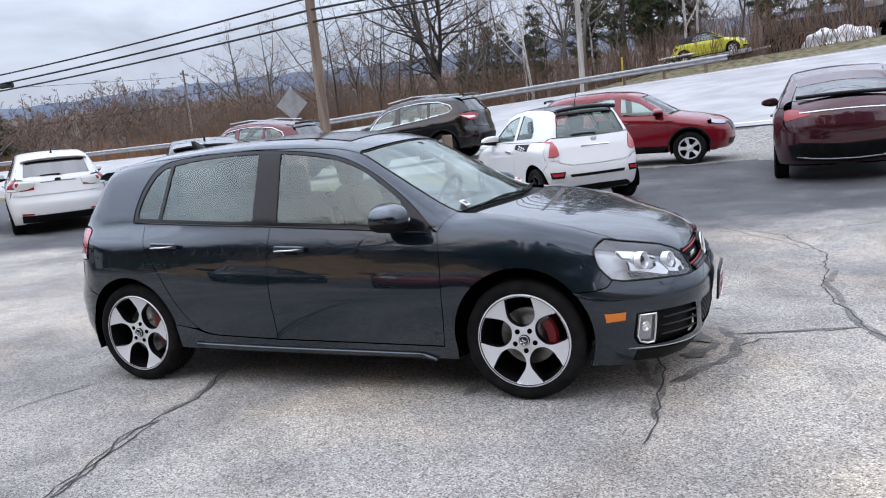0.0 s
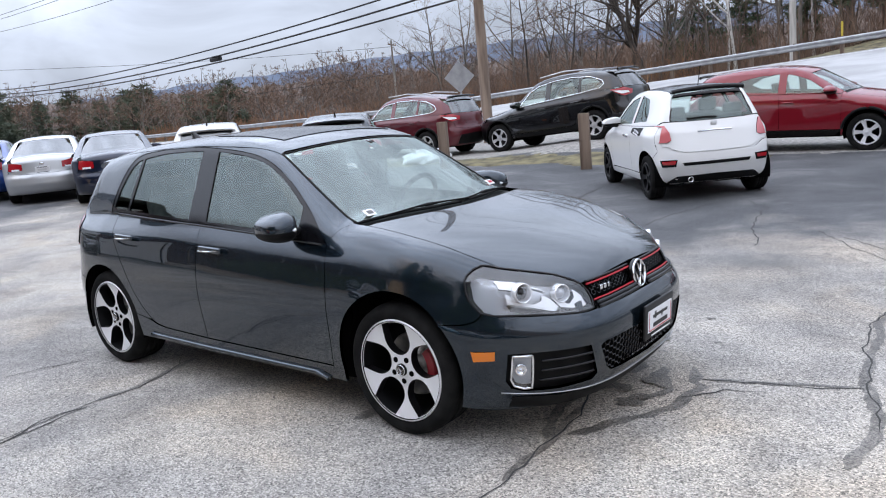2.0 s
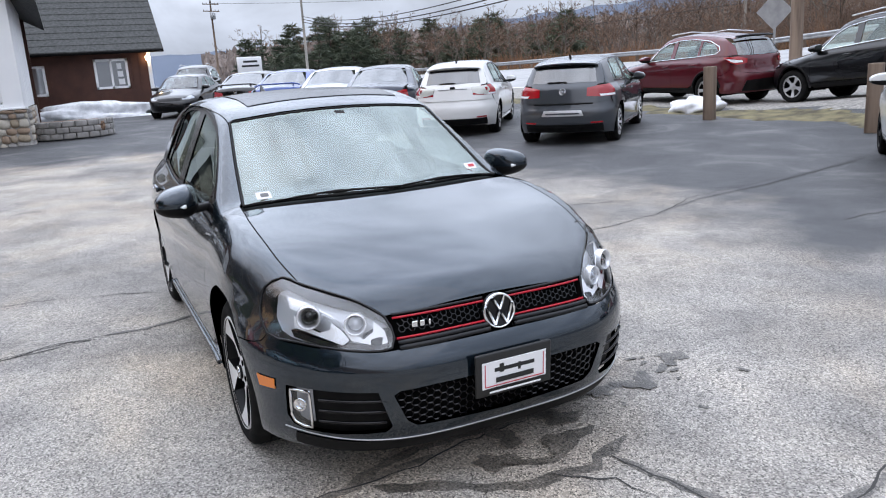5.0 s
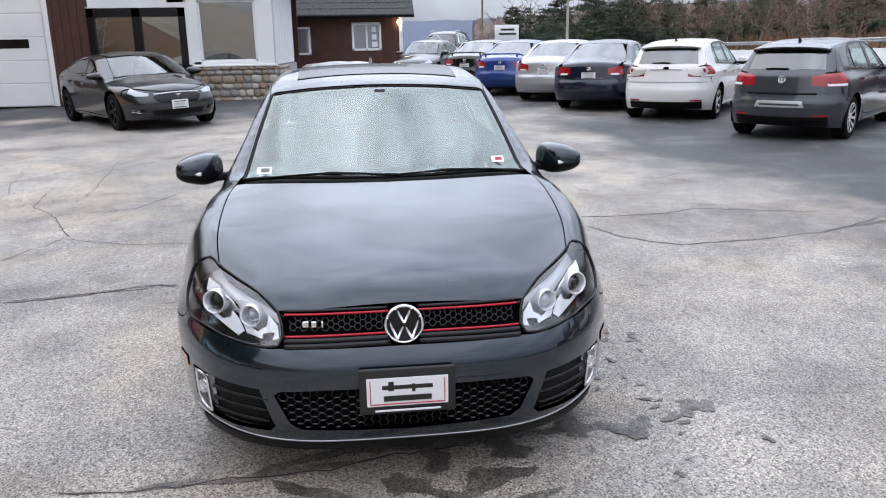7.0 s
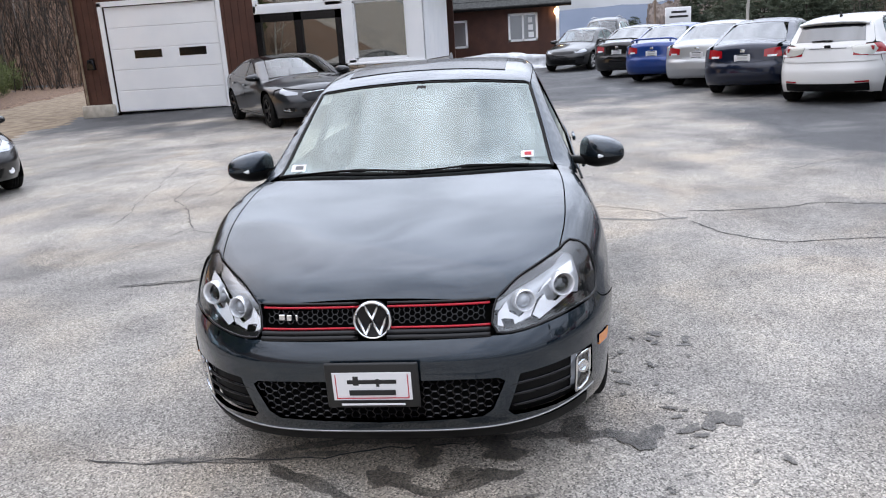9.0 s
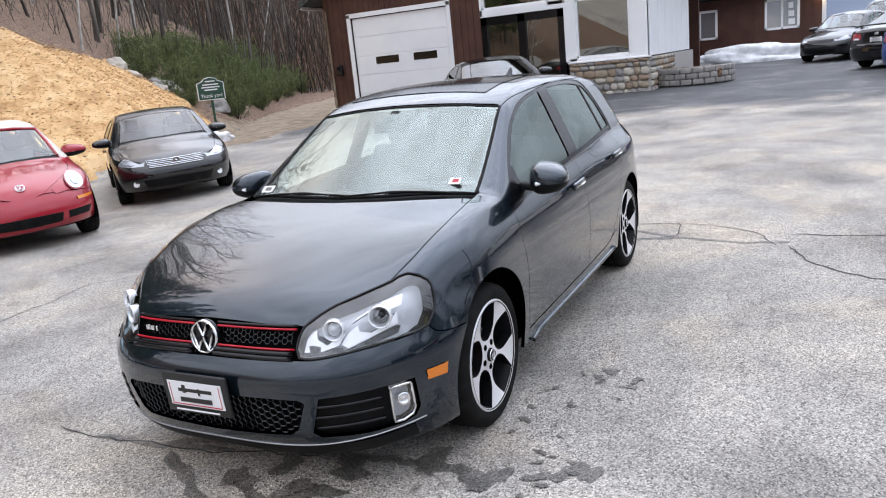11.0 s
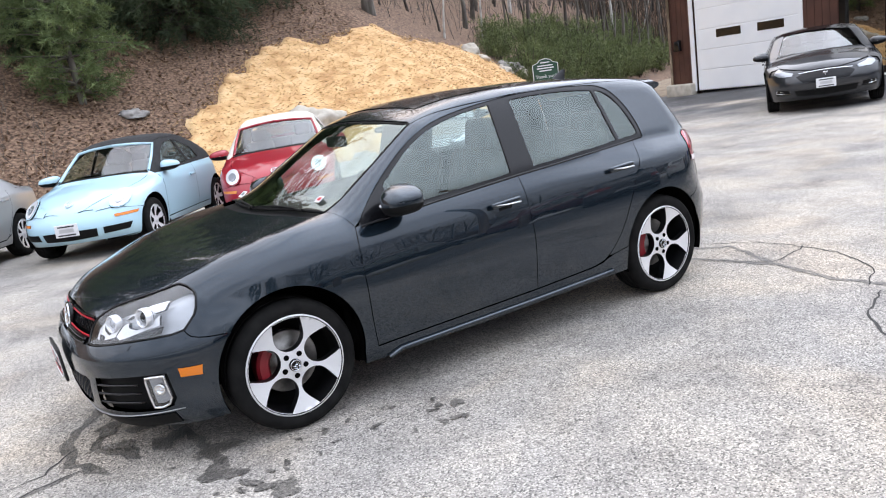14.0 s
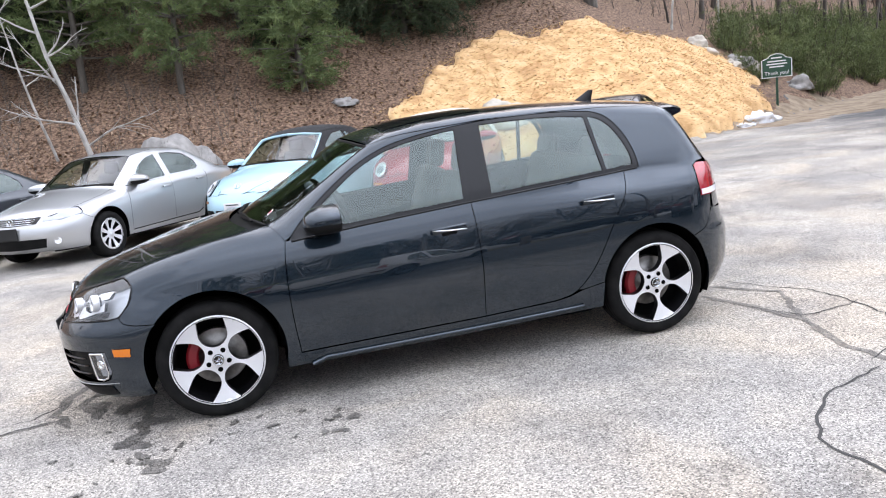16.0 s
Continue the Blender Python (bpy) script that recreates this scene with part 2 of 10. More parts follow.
paint_carbon = car_paint("paint_carbon_grey", (0.0125, 0.0235, 0.034), 0.75, 0.26)
glass_window = clear_glass("glass_window", (0.76, 0.86, 0.83), 0.42, (0.88, 1.0, 0.96))
glass_windshield = clear_glass("glass_windshield", (0.84, 0.93, 0.89), 0.85, (0.90, 1.0, 0.955))
glass_screen = clear_glass("glass_screen", (0.84, 0.92, 0.89), 0.45)
glass_dark = clear_glass("glass_dark", (0.12, 0.13, 0.13), 0.9)
glass_lamp = clear_glass("glass_lamp", (0.98, 0.99, 1.0), 0.45)
rubber = grain(shader("rubber", rough=0.85, Specular_IOR_Level=0.08), [(0.008, 0.008, 0.008), (0.016, 0.0155, 0.015)], 12.0, bump=0.1, bump_scale=90)
plastic_black = grain(shader("plastic_black", rough=0.5, Specular_IOR_Level=0.12), [(0.005, 0.005, 0.0055), (0.010, 0.010, 0.010)], 8.0)
gloss_black = shader("gloss_black", (0.005, 0.005, 0.006), 0.15, Specular_IOR_Level=0.35)
under_black = shader("under_black", (0.004, 0.004, 0.004), 0.9, Specular_IOR_Level=0.0)
alloy_face = grain(shader("alloy_face", rough=0.3, metal=0.35), [(0.72, 0.72, 0.73), (0.8, 0.8, 0.81)], 6.0, rough=(0.26, 0.4))
alloy_grey = grain(shader("alloy_grey", rough=0.4, metal=0.6), [(0.45, 0.45, 0.46), (0.55, 0.55, 0.56)], 6.0)
alloy_black = shader("alloy_black", (0.008, 0.008, 0.009), 0.35, 0.3, Specular_IOR_Level=0.25)
steel_disc = grain(shader("steel_disc", rough=0.4, metal=0.9), [(0.18, 0.17, 0.16), (0.3, 0.29, 0.28)], 20.0)
chrome = shader("chrome", (0.82, 0.83, 0.84), 0.08, 1.0)
satin_silver = shader("satin_silver", (0.6, 0.61, 0.62), 0.3, 0.8)
caliper_red = shader("caliper_red", (0.24, 0.010, 0.016), 0.4)
trim_red = shader("trim_red", (0.5, 0.01, 0.025), 0.3)
lens_red = shader("lens_red", (0.38, 0.008, 0.014), 0.12, Coat_Weight=1.0)
lens_amber = shader("lens_amber", (0.75, 0.19, 0.01), 0.2, Coat_Weight=0.8)
lens_clear = shader("lens_clear", (0.34, 0.36, 0.39), 0.12, 0.4, Coat_Weight=1.0)
lens_white = shader("lens_white", (0.88, 0.89, 0.91), 0.2, Coat_Weight=1.0)
lamp_bowl = shader("lamp_bowl", (0.88, 0.89, 0.91), 0.25, 0.5)
lamp_house = shader("lamp_house", (0.62, 0.64, 0.67), 0.25, 0.15)
seat_cloth = grain(shader("seat_cloth", rough=0.9), [(0.05, 0.05, 0.052), (0.10, 0.10, 0.10)], 20.0, bump=0.2)
seat_pale = grain(shader("seat_pale", rough=0.95), [(0.42, 0.41, 0.39), (0.52, 0.51, 0.49)], 30.0)
seat_grey = grain(shader("seat_grey", rough=0.85), [(0.12, 0.12, 0.12), (0.18, 0.18, 0.18)], 20.0, bump=0.2)
plate_white = shader("plate_white", (0.75, 0.75, 0.76), 0.4)
ink_black = shader("ink_black", (0.01, 0.01, 0.01), 0.5)
ink_red = shader("ink_red", (0.5, 0.02, 0.03), 0.5)

tar = lot_asphalt("tar", 0.30)
crack_dark = shader("crack_dark", (0.05, 0.048, 0.046), 0.95)
wet_stain = lot_asphalt("wet_stain", 0.26)
snow = grain(shader("snow", rough=0.7), [(0.55, 0.56, 0.58), (0.82, 0.83, 0.85)], 4.0, bump=0.5, bump_scale=18)
stone_mats = [grain(shader("stone_" + nm, rough=0.85), [c0, c1], 5.0, bump=0.5, bump_scale=30) for nm, c0, c1 in (("tan", (0.26, 0.20, 0.14), (0.40, 0.33, 0.25)), ("grey", (0.20, 0.19, 0.18), (0.34, 0.32, 0.30)), ("rust", (0.24, 0.17, 0.12), (0.36, 0.26, 0.19)), ("pale", (0.40, 0.36, 0.30), (0.55, 0.50, 0.43)))]
mortar = grain(shader("mortar", rough=0.95), [(0.34, 0.32, 0.30), (0.46, 0.44, 0.41)], 20.0)
shingle = grain(shader("shingle", rough=0.9), [(0.035, 0.037, 0.036), (0.07, 0.072, 0.07)], 9.0, bump=0.4, bump_scale=40)
glass_mirror = shader("glass_storefront", (0.34, 0.35, 0.36), 0.03, 0.5, Specular_IOR_Level=1.0, Coat_Weight=1.0)
bark_grey = grain(shader("bark_grey", rough=0.95), [(0.07, 0.06, 0.05), (0.17, 0.15, 0.13)], 6.0, bump=0.5, bump_scale=25, stretch=(1, 1, 0.2))
bark_pale = grain(shader("bark_pale", rough=0.9), [(0.30, 0.28, 0.25), (0.55, 0.53, 0.5)], 6.0, bump=0.3, stretch=(1, 1, 0.5))
bark_dark = grain(shader("bark_dark", rough=0.95), [(0.03, 0.024, 0.02), (0.08, 0.065, 0.055)], 6.0, bump=0.4, stretch=(1, 1, 0.2))
pole_wood = grain(shader("pole_wood", rough=0.9), [(0.11, 0.075, 0.055), (0.22, 0.16, 0.12)], 8.0, bump=0.4, bump_scale=30, stretch=(1, 1, 0.08))
pole_grey = grain(shader("pole_grey", rough=0.9), [(0.22, 0.21, 0.19), (0.34, 0.32, 0.29)], 8.0, bump=0.3, stretch=(1, 1, 0.08))
needle = grain(shader("needle", rough=0.8), [(0.08, 0.125, 0.045), (0.18, 0.24, 0.09)], 3.0)
# needles of the far pines, paled and greyed to paint in distance haze
needle_haze = grain(shader("needle_haze", rough=0.9), [(0.055, 0.078, 0.055), (0.11, 0.13, 0.085)], 0.3)
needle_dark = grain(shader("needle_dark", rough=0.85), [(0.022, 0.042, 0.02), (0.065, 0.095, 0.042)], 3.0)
bush_green = grain(shader("bush_green", rough=0.85), [(0.065, 0.095, 0.03), (0.17, 0.20, 0.075)], 2.0)
twig_brown = grain(shader("twig_brown", rough=0.95), [(0.09, 0.058, 0.043), (0.20, 0.125, 0.085)], 0.5)
twig_rust = grain(shader("twig_rust", rough=0.95), [(0.16, 0.075, 0.04), (0.32, 0.16, 0.08)], 0.5)
straw = grain(shader("straw", rough=0.95), [(0.42, 0.24, 0.09), (0.78, 0.52, 0.26)], 12.0)
dead_leaf = grain(shader("dead_leaf", rough=0.9), [(0.09, 0.05, 0.03), (0.24, 0.145, 0.09), (0.40, 0.28, 0.19)], 9.0, bump=0.2)
galvanised = grain(shader("galvanised", rough=0.5, metal=0.5), [(0.30, 0.31, 0.32), (0.42, 0.43, 0.44)], 3.0)
cable_black = shader("cable_black", (0.012, 0.012, 0.013), 0.6)
sign_green = shader("sign_green", (0.012, 0.06, 0.035), 0.5)
gravel = grain(shader("gravel", rough=0.95), [(0.16, 0.15, 0.14), (0.36, 0.34, 0.31)], 14.0, bump=0.8, bump_scale=45)
earth = grain(shader("earth", rough=0.95), [(0.17, 0.12, 0.08), (0.30, 0.23, 0.16)], 3.0, bump=0.5, bump_scale=30)
# forest colour shifted to blue-grey, so aerial haze is painted in
far_wood_haze = grain(shader("far_wood_haze", rough=1.0), [(0.10, 0.13, 0.18), (0.14, 0.17, 0.22)], 0.01)
far_brown = grain(shader("far_brown", rough=1.0), [(0.10, 0.075, 0.065), (0.17, 0.13, 0.11)], 0.06)

# ---- ground ----
def smooth(a, b, v):
    t = np.clip((v - a) / (b - a), 0, 1)
    return t * t * (3 - 2 * t)


def height(x, y):
    """The lie of the land round the car, which stands on z = 0."""
    x, y = np.asarray(x, float), np.asarray(y, float)
    z = 0.015 * np.maximum(0, np.minimum(y, 18) - 3) + 0.021 * np.maximum(0, -np.maximum(x, -45) - 2) * smooth(30, 16, y) - 0.02 * np.maximum(0, np.minimum(-y, 14) - 4)
    z = z + 0.3 * np.exp(-((x + 4.6) / 2.4) ** 2) * smooth(10.6, 13, y) * smooth(20, 16, y)
    # the road climbs across to its far side
    road = 0.58 + 0.006 * np.clip(x, -60, 40) + (0.115 + 0.0022 * np.clip(x, -30, 25)) * (np.clip(y, 18, 36) - 18)
    z = z + (road - z) * smooth(14.5, 18, y)
    # beyond the rail the land falls, then rises to far hills
    z = z - 0.06 * np.clip(y - 40, 0, 60) * smooth(10, -15, x) + 0.6 * smooth(36.8, 40.5, y) * smooth(-9, -2, x)
    far = np.hypot(x, y)
    # wooded hillside on the other side of the lot
    base = -11.6 - 0.62 * np.maximum(0, -x - 9.5)
    d = np.maximum(0, base - y)
    rise = 0.57 * d - 0.12 * np.maximum(0, d - 9) + 0.15 * np.sin(x * 0.5) * smooth(0, 4, d)
    z = z + np.where(d > 0, rise, 0) * smooth(400, 60, d)
    # a wooded rise closes the end of the dirt track
    z = z + 0.48 * np.clip(-x - 40, 0, 34) * smooth(-16, -30, y)
    return z


def sheet(name, xs, ys, mat, lift=0.0, keep=None):
    X, Y = np.meshgrid(xs, ys, indexing="ij")
    Z = height(X, Y) + lift
    n, m = X.shape
    verts = np.stack([X, Y, Z], -1).reshape(-1, 3)
    i = (np.arange(n - 1)[:, None] * m + np.arange(m - 1)[None]).ravel()
    faces = np.stack([i, i + m, i + m + 1, i + 1], -1)
    if keep is not None:
        c = verts[faces].mean(1)
        faces = faces[keep(c[:, 0], c[:, 1])]
    me = bpy.data.meshes.new(name)
    me.from_pydata(verts.tolist(), [], faces.tolist())
    for p in me.polygons:
        p.use_smooth = True
    me.materials.append(mat)
    return new(name, me)


gx = np.r_[np.linspace(-900, -70, 16)[:-1], np.linspace(-70, -26, 34)[:-1], np.linspace(-26, 12, 153)[:-1], np.linspace(12, 60, 40)[:-1], np.linspace(60, 700, 12)]
gy = np.r_[np.linspace(-500, -60, 14)[:-1], np.linspace(-60, -22, 40)[:-1], np.linspace(-22, 20, 169)[:-1], np.linspace(20, 60, 60)[:-1], np.linspace(60, 900, 16)]
ground = tagged(sheet("ground", gx, gy, asphalt_old), "weathered grey asphalt car lot with cracks and patches", "ground", kind="structure")


def within(poly, wobble=0.35, seed=0.0):
    """A test for the inside of a plan outline with an uneven edge."""
    q = np.array(poly, float)

    def test(x, y):
        dx = wobble * (np.sin(3.1 * x + 1.7 * y + seed) + 0.6 * np.sin(7.3 * y - 4.1 * x + seed))
        dy = wobble * (np.sin(2.7 * y - 2.3 * x + 2 + seed) + 0.6 * np.sin(6.1 * x + 3.7 * y))
        P = np.stack([x + dx, y + dy], -1)
        hit = np.zeros(len(P), bool)
        for (x0, y0), (x1, y1) in zip(q, np.roll(q, -1, 0)):
            if y0 != y1:
                hit ^= ((y0 > P[:, 1]) != (y1 > P[:, 1])) & (P[:, 0] < (x1 - x0) * (P[:, 1] - y0) / (y1 - y0) + x0)
        return hit
    return test


def overlay(name, poly, mat, label, step=0.15, lift=0.012, wobble=0.2, rough=0.0):
    q = np.array(poly, float)
    lo, hi = q.min(0) - 0.6, q.max(0) + 0.6
    ob = sheet(name, np.arange(lo[0], hi[0], step), np.arange(lo[1], hi[1], step), mat, lift, within(poly, wobble))
    # the rim of the layer runs down into the ground
    pairs = np.sort(np.array([e for p in ob.data.polygons for e in p.edge_keys]), 1)
    keys, uses = np.unique(pairs, axis=0, return_counts=True)
    for i in np.unique(keys[uses == 1]):
        ob.data.vertices[int(i)].co.z -= lift + 0.05
    if rough:
        for v in ob.data.vertices:
            v.co.z += rough * noise.noise(v.co * 2.2) + 0.4 * rough * noise.noise(v.co * 7.0)
    return tagged(ob, label, name.replace("_", " "), kind="structure")


MULCH = [(0.3, -11.9), (-1.5, -13.0), (-2.8, -14.4), (-4.2, -16.3), (-6.0, -17.2), (-10.4, -17.3), (-13.0, -18.2), (-14.6, -19.0), (-15.0, -17.2), (-13.6, -14.5), (-10.0, -11.95), (-5.0, -11.75)]
overlay("leaf_litter", [(30, -11.8), (-9.6, -11.8), (-17.5, -16.7), (-24, -19.6), (-75, -34), (-75, -110), (40, -110), (40, -11.8)], leaf_litter, "brown fallen leaves on the wooded slope", 0.4, 0.10, 0.15, 0.06)
overlay("mulch_bed", MULCH, mulch, "pale straw mulch spread over a bare slope", 0.12, 0.23, 0.28, 0.022)
overlay("dirt_track", [(-9.5, -12.2), (-13.4, -15.0), (-17.0, -17.4), (-24, -21.2), (-44, -27.5), (-44, -20), (-26, -13.0), (-17.2, -12.7), (-13, -11.6)], earth, "sandy dirt track up beside the garage", 0.2, 0.02, 0.25, 0.02)
overlay("dirt_edge", [(14, -11.0), (-9.5, -11.0), (-13.5, -13.6), (-13.6, -14.6), (-9.5, -12.0), (14, -12.0)], gravel, "gravelly edge between lot and slope", 0.15, 0.008, 0.2, 0.02)
overlay("grass_verge", [(-30, 10.9), (-0.6, 10.6), (-0.4, 11.8), (-30, 12.3)], grass_dry, "dry winter grass verge", 0.15, 0.02, 0.15, 0.03)
overlay("gravel_shoulder", [(-45, 12.2), (2.5, 11.6), (12, 11.0), (12, 17.6), (-45, 17.6)], gravel, "pale gravel shoulder of the road", 0.25, 0.01, 0.2)
overlay("far_verge", [(-80, 36.2), (40, 36.2), (40, 44), (-80, 44)], grass_dry, "dry grass bank beyond the road", 0.5, 0.03, 0.2, 0.05)
overlay("wood_floor", [(-420, 43), (60, 43), (60, 300), (-420, 300)], leaf_litter, "brown wood floor beyond the road", 3.0, 0.25, 0.2, 0.1)
road = tagged(sheet("road", np.linspace(-120, 60, 91), np.linspace(17.6, 35.8, 20), road_paving, 0.03), "pale grey paved road", "road", kind="structure")
for yy in (18.3, 35.0):
    line = tagged(sheet("road_line", np.linspace(-120, 60, 121), np.array([yy, yy + 0.14]), plate_white, 0.04), "white painted edge line", "road line", kind="structure")

# ---- cracks, tar bands and stains in the lot ----
def ribbon(name, pts, width, mat, label="", seed=1, lift=0.0035, jag=0.05):
    rnd = random.Random(seed)
    p = np.array(pts, float)
    out = []
    for a, b in zip(p, p[1:]):
        n = max(2, int(np.linalg.norm(b - a) / 0.06))
        out += [a + (b - a) * k / n for k in range(n)]
    out.append(p[-1])
    q = np.array(out)
    t = np.gradient(q, axis=0)
    t /= np.maximum(np.linalg.norm(t, axis=1), 1e-9)[:, None]
    nn = np.stack([-t[:, 1], t[:, 0]], -1)
    off = np.cumsum([rnd.uniform(-1, 1) for _ in q]) * jag * 0.35
    off -= np.linspace(off[0], off[-1], len(off))
    q = q + nn * off[:, None]
    wl_ = np.array([width * rnd.uniform(0.35, 1.0) for _ in q]) / 2
    wr_ = np.array([width * rnd.uniform(0.35, 1.0) for _ in q]) / 2
    wl_[0] = wr_[0] = wl_[-1] = wr_[-1] = width * 0.08
    A, B = q + nn * wl_[:, None], q - nn * wr_[:, None]
    V = np.vstack([np.column_stack([A, height(A[:, 0], A[:, 1]) + lift]), np.column_stack([B, height(B[:, 0], B[:, 1]) + lift])])
    m = len(q)
    F = [(i, m + i, m + i + 1, i + 1) for i in range(m - 1)]
    me = bpy.data.meshes.new(name)
    me.from_pydata(V.tolist(), [], F)
    me.materials.append(mat)
    ob = new(name, me)
    ob.parent = ground
    return ob


CRACKS = (
    [(-1.58, 5.11), (-1.74, 6.27), (-1.9, 7.11), (-2.05, 7.94)], [(0.71, 6.41), (1.1, 5.92), (1.19, 4.98), (1.52, 3.8)], [(0.08, 4.68), (0.18, 5.38), (0.32, 6.23)], [(-2.25, 1.89), (-2.25, 2.32), (-2.26, 2.77), (-2.4, 3.06), (-2.23, 3.55), (-2.01, 4.16)], [(-1.91, 1.89), (-1.49, 2.06), (-1.19, 2.42), (-1.18, 3.0), (-1.31, 3.67), (-1.67, 4.55)], [(-5.23, -4.46), (-5.34, -3.94), (-5.98, -3.38), (-7.07, -2.64), (-8.14, -1.97)], [(-0.45, -2.46), (-0.52, -1.97), (-0.68, -1.65), (-0.64, -1.38)],
    [(-0.49, -2.25), (-0.69, -1.64), (-0.7, -1.34), (-0.68, -1.08), (-0.84, -0.59)], [(-1.8, -1.49), (-1.71, -1.17), (-1.57, -0.89)], [(2.58, 3.9), (2.94, 2.88), (2.85, 1.7), (2.96, 0.65), (3.06, 0.36), (3.1, 0.1)],
    [(2.96, 0.58), (2.63, 0.5), (2.25, 0.4)], [(2.14, 4.32), (2.62, 3.74), (3.06, 4.12), (3.59, 4.43)], [(1.81, 0.28), (1.92, -0.6), (1.92, -1.29)],
    [(-5.04, -4.41), (-5.7, -4.07), (-6.74, -3.6), (-7.89, -2.9), (-8.56, -2.3)], [(-1.54, -2.94), (-1.96, -2.8), (-2.32, -2.72), (-3.14, -3.09), (-3.74, -3.52), (-4.86, -3.7)], [(-2.21, -2.69), (-1.97, -2.03), (-1.88, -1.55)], [(-0.46, -2.48), (-0.52, -1.97), (-0.65, -1.38)],
    [(-1.67, 4.55), (-1.66, 5.43), (-1.75, 6.3), (-1.96, 7.66)], [(-3.9, 3.32), (-4.6, 4.34), (-4.67, 4.98)],
    [(-2.27, 0.03), (-2.63, 0.6), (-2.6, 1.28), (-2.27, 1.69), (-1.93, 1.8)], [(-2.63, 0.96), (-2.19, 0.99), (-2.03, 0.65)], 
    [(2.56, 0.35), (2.39, 0.31), (2.23, 0.12)], [(1.57, -3.48), (0.79, -3.46), (0.29, -3.48), (-0.16, -3.62), (-0.45, -3.39)], [(-2.55, -3.65), (-4.18, -3.97), (-6.58, -4.66)], [(-3.76, -3.11), (-5.15, -3.24), (-6.83, -3.51)], [(1.88, 4.61), (2.5, 3.7), (2.8, 3.09)], [(-3.2, -3.1), (-3.4, -2.4), (-4.2, -2.1)], [(-6.7, -3.6), (-6.2, -2.6), (-6.4, -1.8)])
for k, pts in enumerate(CRACKS):
    ribbon("crack", pts, 0.013 if k > 6 else 0.02, crack_dark, seed=k + 3, jag=0.06)
for k, (pts, w_) in enumerate((([(-0.7, -1.34), (-0.68, -1.08), (-0.84, -0.55)], 0.07), ([(2.96, 2.2), (2.85, 1.7), (2.96, 0.65), (3.06, 0.36), (3.1, 0.05), (3.05, -0.3)], 0.075), ([(2.96, 0.58), (2.63, 0.5), (2.25, 0.4)], 0.05), ([(-1.93, 0.29), (-2.06, 0.73), (-2.12, 1.08), (-1.99, 1.54), (-2.03, 1.9)], 0.07), ([(-2.0, 0.0), (-2.4, 0.5), (-2.12, 1.05)], 0.06), ([(-1.35, 3.9), (-1.6, 4.54), (-1.66, 5.43), (-1.75, 6.3), (-1.96, 7.66)], 0.06), ([(1.86, -0.2), (1.92, -0.6), (1.94, -1.0)], 0.06))):
    ribbon("tar_band", pts, w_, tar, seed=40 + k, lift=0.0022 + 0.0002 * k, jag=0.03)


def blot(x, y, r, mat, seed, stretch=1.0, turn=0.0, lift=0.0042):
    rnd = random.Random(seed)
    lift += 0.0005 * (seed % 7)
    n = 22
    V = [(x, y, float(height(x, y)) + lift)]
    ph = [rnd.uniform(0, 6.3) for _ in range(4)]
    for k in range(n):
        a = 2 * math.pi * k / n
        rr = r * (1 + 0.28 * math.sin(2 * a + ph[0]) + 0.2 * math.sin(3 * a + ph[1]) + 0.14 * math.sin(5 * a + ph[2]) + rnd.uniform(-0.1, 0.1))
        u, v = rr * math.cos(a) * stretch, rr * math.sin(a)
        px, py = x + u * math.cos(turn) - v * math.sin(turn), y + u * math.sin(turn) + v * math.cos(turn)
        V.append((px, py, float(height(px, py)) + lift))
    me = bpy.data.meshes.new("stain")
    me.from_pydata(V, [], [(0, 1 + k, 1 + (k + 1) % n) for k in range(n)])
    me.materials.append(mat)
    ob = new("stain", me)
    ob.parent = ground
    return ob


SPOTS = [(1.88, 0.12, 0.06), (1.85, 0.41, 0.07), (1.65, 0.7, 0.05), (2.05, -0.01, 0.06), (2.04, 0.27, 0.05), (1.6, 1.33, 0.05), (0.65, 1.19, 0.03), (0.73, 1.33, 0.025), (1.25, 0.95, 0.02), (1.69, 1.16, 0.03), (1.79, 0.94, 0.05), (1.73, 0.72, 0.04), (1.74, 1.0, 0.05), (0.81, 1.31, 0.02), (1.63, 1.26, 0.04), (0.95, -0.74, 0.045), (0.9, 0.98, 0.015), (1.05, 1.1, 0.015)]
for k, (x, y, r) in enumerate(SPOTS):
    blot(x, y, r, wet_stain, 100 + k, 1.5, k * 1.3)
for k in range(26):
    rnd = random.Random(500 + k)
    blot(1.0 + rnd.gauss(0.35, 0.45), 1.12 + rnd.gauss(0, 0.16), rnd.uniform(0.006, 0.018), wet_stain, 600 + k, 1.6, rnd.uniform(0, 3))
for k, (pts, w_) in enumerate((([(2.15, 0.55), (2.28, 0.3), (2.22, 0.0), (2.1, -0.25), (1.95, -0.5)], 0.08), ([(2.0, 0.5), (2.08, 0.2), (2.0, -0.1)], 0.10), ([(1.95, -0.62), (1.8, -0.3), (1.85, 0.1), (1.8, 0.6), (1.72, 0.95)], 0.08))):
    ribbon("wet_streak", pts, w_, wet_stain, seed=70 + k, lift=0.0010 + 0.0004 * k, jag=0.08)

# ---- how car bodies are made ----
from mathutils.geometry import delaunay_2d_cdt


